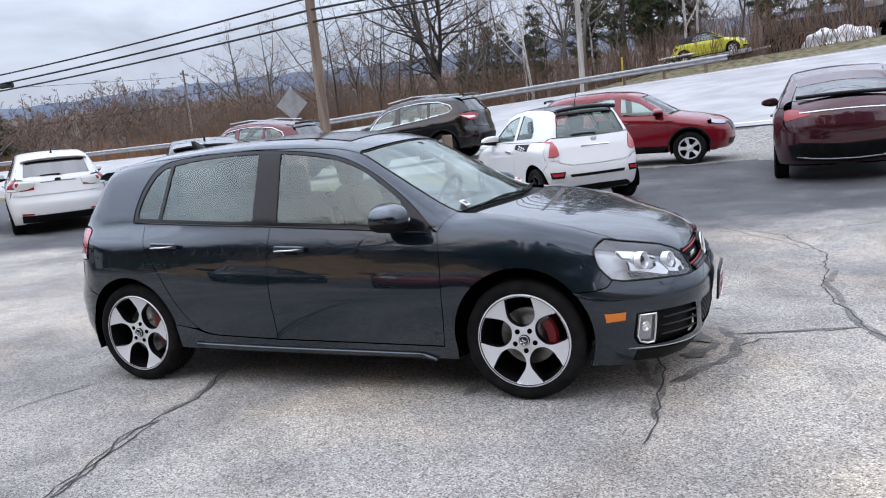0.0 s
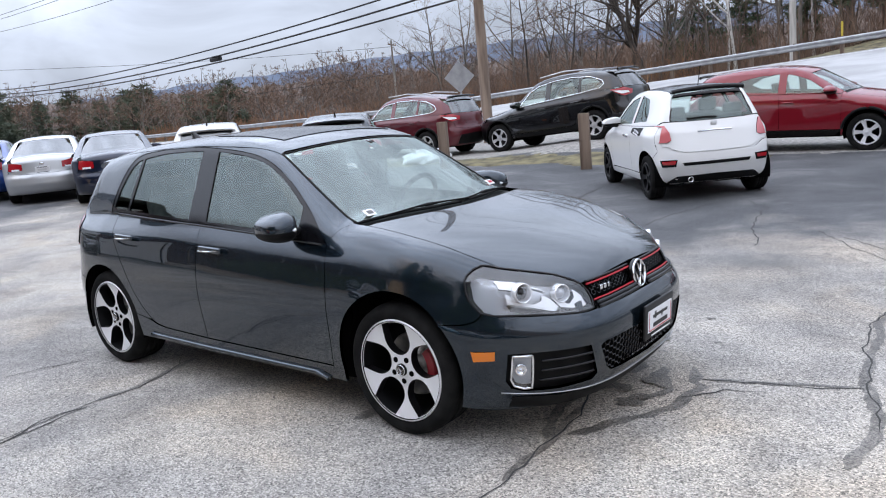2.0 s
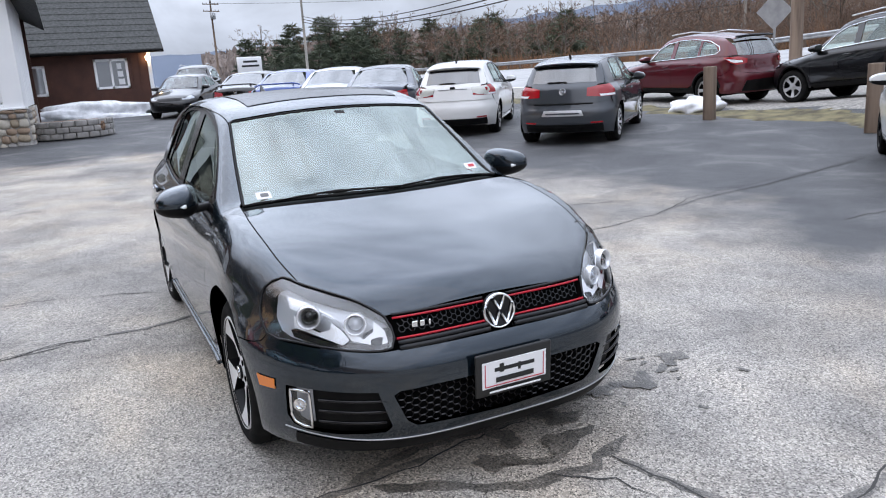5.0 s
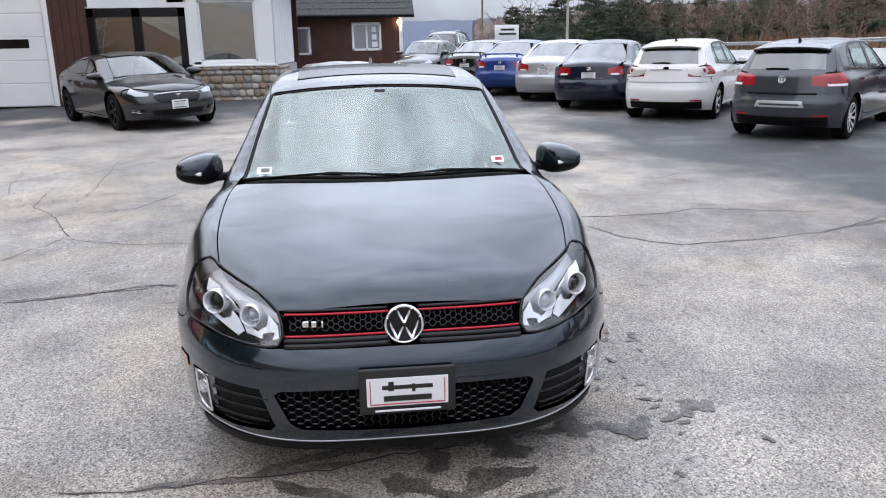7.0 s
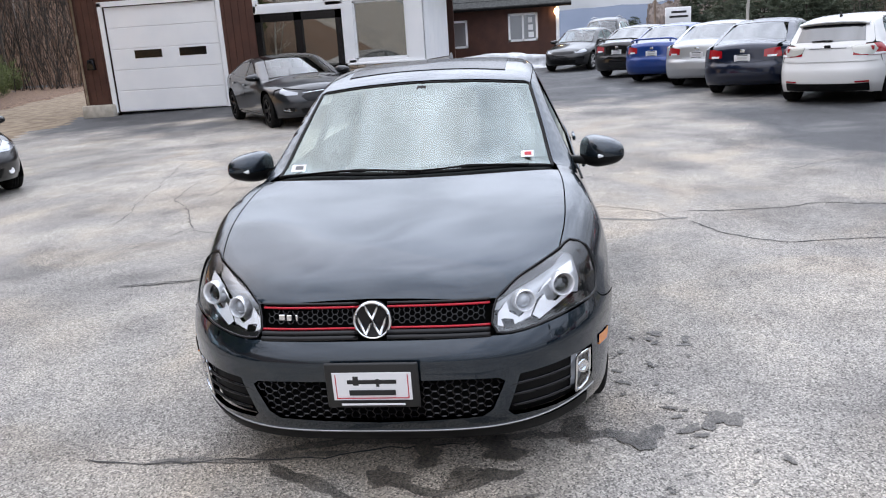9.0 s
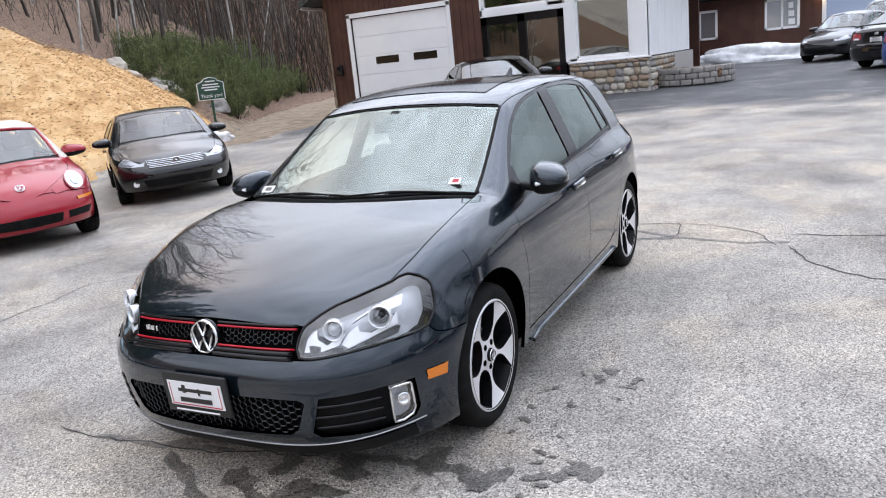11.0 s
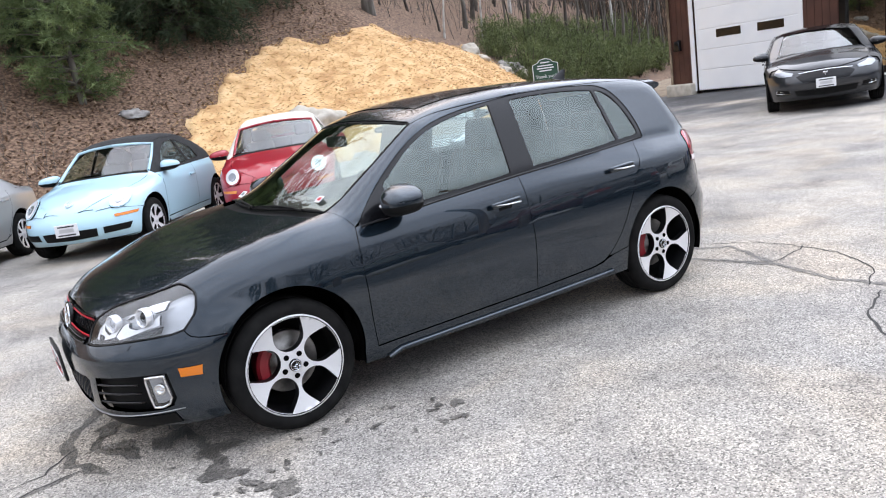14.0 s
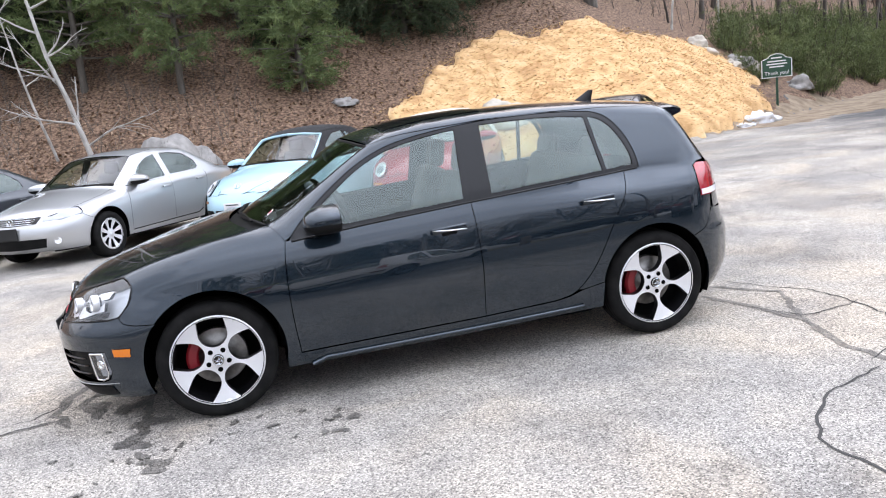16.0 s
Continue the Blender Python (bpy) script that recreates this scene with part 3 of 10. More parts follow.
def curve(points, soft=0.03):
    """A smooth curve through rows of (where, value)."""
    p = np.array(sorted(points), float)
    n = 600
    span = p[-1, 0] - p[0, 0]
    s = np.linspace(p[0, 0] - span * 0.15, p[-1, 0] + span * 0.15, n)
    slope0 = (p[1, 1] - p[0, 1]) / (p[1, 0] - p[0, 0])
    slope1 = (p[-1, 1] - p[-2, 1]) / (p[-1, 0] - p[-2, 0])
    v = np.interp(s, p[:, 0], p[:, 1])
    v = np.where(s < p[0, 0], p[0, 1] + slope0 * (s - p[0, 0]), v)
    v = np.where(s > p[-1, 0], p[-1, 1] + slope1 * (s - p[-1, 0]), v)
    step = s[1] - s[0]
    h = int(max(1, 3 * soft / step))
    k = np.exp(-0.5 * (np.arange(-h, h + 1) * step / max(soft, 1e-4)) ** 2)
    pad = np.concatenate([np.full(h, v[0]), v, np.full(h, v[-1])])
    v = np.convolve(pad, k / k.sum(), "valid")
    return lambda q: np.interp(q, s, v)


def spline(points, step=0.03):
    """Points along a smooth curve through the given ones."""
    p = np.array(points, float)
    q = np.vstack([2 * p[0] - p[1], p, 2 * p[-1] - p[-2]])
    out = []
    for a, b, c, d in zip(q, q[1:], q[2:], q[3:]):
        n = max(2, int(np.linalg.norm(c - b) / step))
        t = np.arange(n)[:, None] / n
        out.append(0.5 * (2 * b + (c - a) * t + (2 * a - 5 * b + 4 * c - d) * t**2 + (3 * b - a - 3 * c + d) * t**3))
    return np.vstack(out + [p[-1:]])


def straight(points, step=0.04):
    p = np.array(points, float)
    out = []
    for a, b in zip(p, p[1:]):
        n = max(1, int(np.linalg.norm(b - a) / step))
        out.append(a + (b - a) * np.arange(n)[:, None] / n)
    return np.vstack(out + [p[-1:]])


def arc(cx, cz, r, a0, a1, n=24):
    a = np.radians(np.linspace(a0, a1, n))
    return np.stack([cx + r * np.cos(a), cz + r * np.sin(a)], -1)


def inside(pts, loops):
    """Even-odd test of 2D points against closed loops."""
    x, y = pts[:, 0], pts[:, 1]
    hit = np.zeros(len(pts), bool)
    for loop in loops:
        a, b = loop, np.roll(loop, -1, 0)
        for (x0, y0), (x1, y1) in zip(a, b):
            if y0 != y1:
                cross = ((y0 > y) != (y1 > y)) & (x < (x1 - x0) * (y - y0) / (y1 - y0) + x0)
                hit ^= cross
    return hit


class Shape:
    """The outer skin of a car: x ahead, y to the left, z up from the ground, mid-wheelbase at x = 0."""

    def __init__(s, top, plan, sect, belt, front, rear, tumble=0.47, bow=0.3, rear_bow=0.25, crown=0.12, noses=(0.35, 0.8), tails=(0.2, 0.6), floor=0.17, k=45, soft_hood=26, cowl=0.9, mid=0.955, nose_power=6, bows=None, crowns=None, shoulder=0.0, pinch=0.0):
        s.mid, s.nose_power, s.shoulder, s.pinch = mid, nose_power, shoulder, pinch
        s.top, s.plan, s.sect, s.belt = curve(top, 0.045), curve(plan, 0.06), curve(sect, 0.011), curve(belt, 0.1)
        s.front, s.rear = curve(front, 0.02), curve(rear, 0.02)
        s.tumble, s.noses, s.tails, s.floor = tumble, noses, tails, floor
        s.bow = curve(bows or [(-2.4, -rear_bow), (-1.1, -rear_bow), (-0.3, 0), (0.2, bow), (2.4, bow)], 0.05 if bows else 0.15)
        s.crown = curve(crowns or [(-2.4, crown), (2.4, crown)], 0.08)
        s.k = curve([(-2.4, k), (cowl - 0.1, k), (cowl + 0.5, soft_hood), (2.4, soft_hood)], 0.1)

    def F(s, P):
        x, z = P[:, 0], P[:, 2]
        a = np.abs(P[:, 1])
        up = z - s.belt(x)
        zz = np.minimum(z, s.belt(x))
        t = np.clip((zz - 0.5) / 0.3, 0, 1)
        zz = zz + (s.mid - s.belt(x)) * t * t * (3 - 2 * t)
        w = s.plan(x) * s.sect(zz) - s.tumble * 0.02 * np.logaddexp(0, up / 0.02)
        if s.shoulder:
            # the cabin is set in over the rear wheels
            q, u = np.clip((-0.35 - x) / 1.1, 0, 1), np.clip((up + 0.15) / 0.16, 0, 1)
            w = w - s.shoulder * q * q * (3 - 2 * q) * u * u * (3 - 2 * u)
        if s.pinch:
            # the wings draw in towards the lamps, over the bumper
            q, u = np.clip((x - 1.30) / 0.45, 0, 1), np.clip((z - 0.56) / 0.17, 0, 1)
            w = w - s.pinch * q * q * (3 - 2 * q) * u * u * (3 - 2 * u)
        side = a - w
        top = (z - s.top(x + s.bow(x) * a * a) + s.crown(x) * a * a)
        nose = x - s.front(z) + s.noses[0] * a**2 + s.noses[1] * a**s.nose_power
        tail = s.rear(z) + s.tails[0] * a**2 + s.tails[1] * a**6 - x
        k = s.k(x)
        f = np.stack([side, 0.85 * top, 0.8 * nose, 0.8 * tail, s.floor - z])
        m = f.max(0)
        return m + np.log(np.exp(k * (f - m)).sum(0)) / k

    def hit(s, O, D, far):
        """The first place on the skin along rays from O."""
        O, D = np.broadcast_to(O, D.shape) if np.ndim(O) == 1 else O, D
        ts = np.linspace(0, far, 90)
        lo, hi = np.zeros(len(D)), np.full(len(D), far * 1.0)
        done = np.zeros(len(D), bool)
        last = np.zeros(len(D))
        for t in ts[1:]:
            f = s.F(O + D * t)
            new_hit = (f < 0) & ~done
            lo[new_hit], hi[new_hit] = last[new_hit], t
            done |= new_hit
            last[:] = t
        for _ in range(22):
            mid = (lo + hi) / 2
            inn = s.F(O + D * mid[:, None]) < 0
            hi = np.where(inn, mid, hi)
            lo = np.where(inn, lo, mid)
        return O + D * hi[:, None]

    def normal(s, P):
        e = 2e-3
        g = np.stack([s.F(P + e * np.eye(3)[i]) - s.F(P - e * np.eye(3)[i]) for i in range(3)], -1)
        return g / np.maximum(np.linalg.norm(g, axis=1), 1e-9)[:, None]

    def on_side(s, xz):
        xz = np.atleast_2d(np.array(xz, float))
        O = np.stack([xz[:, 0], np.full(len(xz), 1.4), xz[:, 1]], -1)
        return s.hit(O, np.broadcast_to(np.array([0, -1.0, 0]), O.shape), 1.4)

    def on_top(s, xy):
        xy = np.atleast_2d(np.array(xy, float))
        O = np.stack([xy[:, 0], xy[:, 1], np.full(len(xy), 2.2)], -1)
        return s.hit(O, np.broadcast_to(np.array([0, 0, -1.0]), O.shape), 2.2)

    def on_front(s, yz):
        yz = np.atleast_2d(np.array(yz, float))
        O = np.stack([np.full(len(yz), 3.2), yz[:, 0], yz[:, 1]], -1)
        return s.hit(O, np.broadcast_to(np.array([-1.0, 0, 0]), O.shape), 3.2)

    def on_rear(s, yz):
        yz = np.atleast_2d(np.array(yz, float))
        O = np.stack([np.full(len(yz), -3.2), yz[:, 0], yz[:, 1]], -1)
        return s.hit(O, np.broadcast_to(np.array([1.0, 0, 0]), O.shape), 3.2)


class Flat:
    """A straight look at the skin along a direction."""

    def __init__(s, d):
        s.d = np.array(d, float) / np.linalg.norm(d)
        u = np.cross((0, 0, 1.0) if abs(s.d[2]) < 0.9 else (0, 1.0, 0), s.d)
        s.u = u / np.linalg.norm(u)
        s.v = np.cross(s.d, s.u)

    def flat(s, P):
        return np.stack([P @ s.u, P @ s.v], -1)

    def rays(s, q):
        O = q[:, :1] * s.u + q[:, 1:] * s.v + s.d * 3.4
        return O, np.broadcast_to(-s.d, O.shape), 3.8


class Round:
    """A look at the skin from all round an upright axis at (x, 0); turn 0 faces ahead, 180 backwards."""

    def __init__(s, x, back=False):
        s.x, s.sign = x, -1.0 if back else 1.0

    def flat(s, P):
        return np.stack([np.arctan2(P[:, 1], s.sign * (P[:, 0] - s.x)) * 0.85, P[:, 2]], -1)

    def rays(s, q):
        a = q[:, 0] / 0.85
        D = np.stack([s.sign * np.cos(a), np.sin(a), 0 * a], -1)
        O = np.stack([s.x + 2.0 * D[:, 0], 2.0 * D[:, 1], q[:, 1]], -1)
        return O, -D, 2.0


def close(loop, step):
    """Fills in a closed 2D loop so that no edge is longer than step, without doubles."""
    p = np.array(loop, float)
    out = []
    for a, b in zip(p, np.roll(p, -1, 0)):
        d = np.linalg.norm(b - a)
        if d < 1e-4:
            continue
        n = max(1, int(math.ceil(d / step)))
        out.append(a + (b - a) * np.arange(n)[:, None] / n)
    return np.vstack(out)


def inset(loop, by):
    if not by:
        return loop
    area = 0.5 * np.sum(loop[:, 0] * np.roll(loop[:, 1], -1) - np.roll(loop[:, 0], -1) * loop[:, 1])
    a, b = np.roll(loop, 1, 0), np.roll(loop, -1, 0)
    t = b - a
    t = t / np.maximum(np.linalg.norm(t, axis=1), 1e-9)[:, None]
    n = np.stack([-t[:, 1], t[:, 0]], -1) * (1 if area > 0 else -1)
    return loop + n * by


def skin(shape, view, loops, step=0.05, gap=0.0022, lift=0.0, skirt=0.018, flip=False, edge=0.025):
    """Vertices, faces and normals of the piece of skin that lies within the loops of 3D points."""
    flat = []
    for n, loop in enumerate(loops):
        q = close(view.flat(np.array(loop, float)), edge)
        flat.append(inset(q, gap if n == 0 else -gap))
    lo, hi = flat[0].min(0), flat[0].max(0)
    gxs, gys = np.arange(lo[0], hi[0], step), np.arange(lo[1], hi[1], step)
    G = np.stack(np.meshgrid(gxs, gys, indexing="ij"), -1)
    G[:, ::2, 0] += step / 2
    G = G.reshape(-1, 2)
    G = G[inside(G, flat)]
    border = np.vstack(flat)
    if len(G):
        near = np.min(((G[:, None] - border[None]) ** 2).sum(-1), 1)
        G = G[near > (0.45 * step) ** 2]
    pts = np.vstack([border, G]) if len(G) else border
    edges, at = [], 0
    for q in flat:
        edges += [(at + i, at + (i + 1) % len(q)) for i in range(len(q))]
        at += len(q)
    vo, _, fo, orig, _, _ = delaunay_2d_cdt([Vector(p) for p in pts.tolist()], edges, [], 0, 1e-6)
    V = np.array([tuple(v) for v in vo])
    T = np.array([t for t in fo if len(t) == 3])
    T = T[inside(V[T].mean(1), flat)]
    back = {}
    for i, o in enumerate(orig):
        for j in o:
            back[j] = i
    P = shape.hit(*view.rays(V))
    N = shape.normal(P)
    P = P + N * lift
    c = np.cross(P[T[:, 1]] - P[T[:, 0]], P[T[:, 2]] - P[T[:, 0]])
    bad = (c * N[T[:, 0]]).sum(1) < 0
    T[bad] = T[bad][:, ::-1]
    verts, norms, faces = [P], [N], [T.tolist()]
    at, base = 0, len(P)
    if skirt:
        for q in flat:
            ids = [back[at + i] for i in range(len(q)) if at + i in back]
            at += len(q)
            A, n = P[ids], N[ids]
            t = np.roll(A, -1, 0) - np.roll(A, 1, 0)
            o = np.cross(t, n)
            o = o / np.maximum(np.linalg.norm(o, axis=1), 1e-9)[:, None]
            m = len(ids)
            verts += [A, A - n * skirt]
            norms += [o, o]
            faces.append([(base + i, base + (i + 1) % m, base + m + (i + 1) % m, base + m + i) for i in range(m)])
            base += 2 * m
    V, N = np.vstack(verts), np.vstack(norms)
    F = [f for fs in faces for f in fs]
    if flip:
        V, N = V * (1, -1, 1), N * (1, -1, 1)
        F = [tuple(reversed(f)) for f in F]
    return V, F, N


def part(name, bm, material, parent=None, label=""):
    """Links a bmesh as one mesh object under its thing or part."""
    me = bpy.data.meshes.new(name)
    bm.to_mesh(me)
    bm.free()
    me.materials.append(material)
    ob = new(name, me)
    if parent is not None:
        ob.parent = parent
    if label:
        ob["label"] = label
    return ob


def mesh_part(name, V, F, material, parent=None, label="", N=None, smooth_faces=True):
    me = bpy.data.meshes.new(name)
    me.from_pydata(np.asarray(V).tolist(), [], [tuple(int(i) for i in f) for f in F])
    if smooth_faces:
        me.polygons.foreach_set("use_smooth", [True] * len(me.polygons))
    if N is not None:
        me.normals_split_custom_set_from_vertices(np.asarray(N).tolist())
    me.materials.append(material)
    ob = new(name, me)
    if parent is not None:
        ob.parent = parent
    if label:
        ob["label"] = label
    return ob


def thing(name, m, label, category, group=""):
    ob = new(name)
    ob.empty_display_size = 0.2
    ob.matrix_world = m
    return tagged(ob, label, category, group)


def both(name, shape, view_d, loops, mat, parent, label="", **kw):
    """A panel on the left side and its twin on the right."""
    out = []
    V, F, N = skin(shape, Flat(view_d), loops, **kw)
    out.append(mesh_part(name, V, F, mat, parent, label, N))
    out.append(mesh_part(name, V * (1, -1, 1), [tuple(reversed(f)) for f in F], mat, parent, label, N * (1, -1, 1)))
    return out


def panel(name, shape, view, loops, mat, parent, label="", **kw):
    V, F, N = skin(shape, view, loops, **kw)
    return mesh_part(name, V, F, mat, parent, label, N)


def mirrored(loop):
    """A half outline from y = 0 to y = 0 made whole."""
    p = np.array(loop, float)
    return np.vstack([p, (p * ((1, -1, 1) if p.shape[1] == 3 else (1, -1)))[::-1]])


def lathe(profile, n=48, axis="y"):
    """Vertices and faces of a profile of (radius, along) turned round an axis."""
    p = np.array(profile, float)
    a = np.linspace(0, 2 * math.pi, n, endpoint=False)
    m = len(p)
    r, h = p[:, 0][None], p[:, 1][None]
    c, s_ = np.cos(a)[:, None], np.sin(a)[:, None]
    if axis == "y":
        V = np.stack([r * c, np.broadcast_to(h, (n, m)), r * s_], -1)
    else:
        V = np.stack([r * c, r * s_, np.broadcast_to(h, (n, m))], -1)
    F = []
    for i in range(n):
        j = (i + 1) % n
        for k in range(m - 1):
            F.append((i * m + k, i * m + k + 1, j * m + k + 1, j * m + k))
    return V.reshape(-1, 3), F


def lump(dx, dy, dz, bevel=0.01, segments=2, at=(0, 0, 0), turn=(0, 0, 0), taper=1.0):
    """A block with rounded edges as a bmesh."""
    bm = bmesh.new()
    bmesh.ops.create_cube(bm, size=1)
    for v in bm.verts:
        k = taper if v.co.z > 0 else 1.0
        v.co = Vector((v.co.x * dx * k, v.co.y * dy * k, v.co.z * dz))
    if bevel:
        bmesh.ops.bevel(bm, geom=bm.edges[:], offset=bevel, segments=segments, affect="EDGES", profile=0.5)
    bmesh.ops.transform(bm, matrix=pose(*at, *turn), verts=bm.verts)
    for f in bm.faces:
        f.smooth = segments > 1
    return bm


def rod(points, r, sides=8):
    """A round bar along points, as vertices and faces."""
    p = np.array(points, float)
    rr = np.broadcast_to(np.asarray(r, float), (len(p),))
    t = np.gradient(p, axis=0)
    t /= np.maximum(np.linalg.norm(t, axis=1), 1e-9)[:, None]
    ref = np.array([0, 0, 1.0]) if abs(t[0][2]) < 0.9 else np.array([1.0, 0, 0])
    u = np.cross(t, ref)
    u /= np.maximum(np.linalg.norm(u, axis=1), 1e-9)[:, None]
    v = np.cross(t, u)
    a = np.linspace(0, 2 * math.pi, sides, endpoint=False)
    V = p[:, None] + rr[:, None, None] * (np.cos(a)[None, :, None] * u[:, None] + np.sin(a)[None, :, None] * v[:, None])
    n = len(p)
    F = [(i * sides + k, i * sides + (k + 1) % sides, (i + 1) * sides + (k + 1) % sides, (i + 1) * sides + k) for i in range(n - 1) for k in range(sides)]
    F += [tuple(range(sides)), tuple(reversed(range((n - 1) * sides, n * sides)))]
    return V.reshape(-1, 3), F


def joined(pieces):
    V, F, at = [], [], 0
    for v, f in pieces:
        V.append(np.asarray(v))
        F += [tuple(i + at for i in q) for q in f]
        at += len(v)
    return np.vstack(V), F

# ---- the building ----
def block(name, x0, x1, y0, y1, z0, z1, mat, parent=None, label="", bevel=0.0):
    bm = lump(x1 - x0, y1 - y0, z1 - z0, bevel, 1, ((x0 + x1) / 2, (y0 + y1) / 2, (z0 + z1) / 2))
    return part(name, bm, mat, parent, label)


BX = -17.4
gz = float(height(BX, -7))
garage = thing("garage_building", pose(0, 0, 0), "brown-sided garage with a white overhead door", "building")
# front wall with the door opening, in boards
for y0, y1, z0, z1 in ((-12.6, -11.65, 0.1, 4.6), (-11.65, -8.15, 3.32, 5.2), (-8.15, -7.1, 0.1, 5.4)):
    n = max(1, int(round((y1 - y0) / 0.2)))
    wall = block("front_wall", BX - 0.25, BX - 0.02, y0, y1, z0, z1, brown_siding, garage)
    for k in range(n):
        w_ = (y1 - y0) / n
        block("siding_board", BX - 0.02, BX + 0.012, y0 + k * w_ + 0.006, y0 + (k + 1) * w_ - 0.006, z0, z1, brown_siding, wall, bevel=0.004)
block("side_wall", BX - 9, BX - 0.02, -12.6, -12.4, 0.0, 4.0, brown_siding, garage)
block("back_wall", BX - 9.2, BX - 9, -12.6, -2.2, 0.0, 4.5, brown_siding, garage)
block("gable", BX - 0.25, BX - 0.03, -7.1, -2.25, 4.2, 5.6, white_paint, garage)
for y0, z0, y1, z1 in ((-13.2, 3.75, -7.4, 6.9), (-1.6, 3.75, -7.4, 6.9)):
    V = [(BX + 0.5, y0, z0), (BX + 0.5, y1, z1), (BX - 9.6, y1, z1), (BX - 9.6, y0, z0), (BX + 0.5, y0, z0 + 0.18), (BX + 0.5, y1, z1 + 0.18), (BX - 9.6, y1, z1 + 0.18), (BX - 9.6, y0, z0 + 0.18)]
    mesh_part("roof", V, [(0, 1, 2, 3), (7, 6, 5, 4), (0, 4, 5, 1), (1, 5, 6, 2), (2, 6, 7, 3), (3, 7, 4, 0)], shingle, garage, smooth_faces=False)
V, F = rod([(BX + 0.45, -13.15, 3.78), (BX - 9, -13.15, 3.74)], 0.07, 8)
mesh_part("gutter", V, F, white_paint, garage)
V, F = rod([(BX + 0.06, -12.5, 3.6), (BX + 0.05, -12.5, 0.3)], 0.035, 8)
mesh_part("downpipe", V, F, earth, garage)
door = part("overhead_door", lump(0.06, 3.4, 3.0, 0.01, 1, (BX - 0.10, -9.9, gz + 1.5)), white_paint, garage, "white panelled overhead door")
for k in range(5):
    block("door_panel", BX - 0.075, BX - 0.055, -11.58, -8.22, gz + 0.02 + 0.6 * k, gz + 0.595 + 0.6 * k, white_paint, door, bevel=0.008)
for y0, y1 in ((-10.82, -10.04), (-9.44, -8.68)):
    block("door_window", BX - 0.06, BX - 0.045, y0, y1, 1.82, 1.99, gloss_black, door)
    block("window_trim", BX - 0.062, BX - 0.049, y0 - 0.03, y1 + 0.03, 1.79, 2.02, gloss_black, door)
for y0, y1, z0, z1 in ((-11.75, -11.62, gz, 3.4), (-8.18, -8.05, gz, 3.4), (-11.75, -8.05, 3.28, 3.42)):
    block("door_frame", BX - 0.03, BX + 0.03, y0, y1, z0, z1, white_paint, garage, bevel=0.006)
wl_ = thing("wall_lamp", pose(BX + 0.06, -12.15, 1.72), "small black lantern on the brown wall", "wall lamp")
part("backplate", lump(0.03, 0.16, 0.30, 0.01, 1), plastic_black, wl_)
part("lantern", lump(0.14, 0.24, 0.30, 0.02, 2, (0.08, 0, -0.04), (0, 0, 0), 0.8), gloss_black, wl_)
part("plinth_fill", lump(0.4, 1.0, 0.4, 0.05, 2, (BX + 0.02, -12.15, gz + 0.05)), stone_mats[3], garage)

shop = thing("showroom", pose(0, 0, 0), "white showroom front with dark glass doors and stone base", "building")
# frame members round the openings
for y0, y1, z0, z1 in ((-7.1, -4.55, 2.78, 3.0), (-4.55, -4.22, 1.28, 4.2), (-7.1, -2.25, 4.0, 4.3), (-2.72, -2.25, 1.25, 4.2), (-4.22, -2.72, 2.95, 4.0), (-4.43, -2.72, 1.22, 1.36), (-7.1, -7.02, 2.8, 4.1), (-5.0, -4.5, 2.9, 4.1)):
    block("white_frame", BX - 0.2, BX + 0.02, y0, y1, z0, z1, white_paint, shop, bevel=0.008)
for k in range(14):
    block("side_board", BX - 0.5 * k - 0.52, BX - 0.5 * k - 0.03, -2.45, -2.25 + 0.004 * (k % 2), 1.25, 4.2, white_paint, shop, bevel=0.006)
block("inner_wall", BX - 5.0, BX - 4.8, -7.1, -2.5, 0.2, 4.2, seat_grey, shop)
block("inner_floor", BX - 5.0, BX - 0.2, -7.1, -2.5, gz - 0.1, gz + 0.02, seat_grey, shop)
block("inner_ceiling", BX - 5.0, BX - 0.2, -7.1, -2.5, 4.2, 4.3, white_paint, shop)
# warm gloss colour paints a yellowish sky into the panes' reflection
shop_glass = clear_glass("glass_shop", (0.22, 0.23, 0.23), 1.7, (1.0, 0.96, 0.86))
for nm, y0, y1, z0, z1 in (("show_window", -4.22, -2.72, 1.36, 2.95), ("upper_window", -7.02, -5.0, 3.0, 4.0)):
    w_ = block(nm, BX - 0.12, BX - 0.10, y0, y1, z0, z1, shop_glass, shop, "large pane reflecting the sky")
    for a, b, c, d in ((y0, y1, z0, z0 + 0.05), (y0, y1, z1 - 0.05, z1), (y0, y0 + 0.05, z0, z1), (y1 - 0.05, y1, z0, z1)):
        block("window_frame", BX - 0.10, BX - 0.03, a, b, c, d, white_paint, w_)
dr = block("glass_door", BX - 0.12, BX - 0.10, -7.0, -4.6, gz + 0.05, 2.72, shop_glass, shop, "dark framed glass doors")
for a, b, c, d in ((-7.1, -6.92, gz, 2.78), (-5.95, -5.72, gz, 2.78), (-4.75, -4.55, gz, 2.78), (-7.1, -4.55, 2.55, 2.78), (-7.1, -4.55, gz, gz + 0.22)):
    block("door_frame", BX - 0.16, BX - 0.02, a, b, c, d, gloss_black, dr, bevel=0.008)
part("door_pull", lump(0.04, 0.03, 0.5, 0.01, 1, (BX + 0.02, -5.62, 1.3)), chrome, dr)
block("sill_step", BX - 0.1, BX + 0.25, -7.1, -4.45, gz - 0.1, gz + 0.05, white_paint, shop, bevel=0.01)
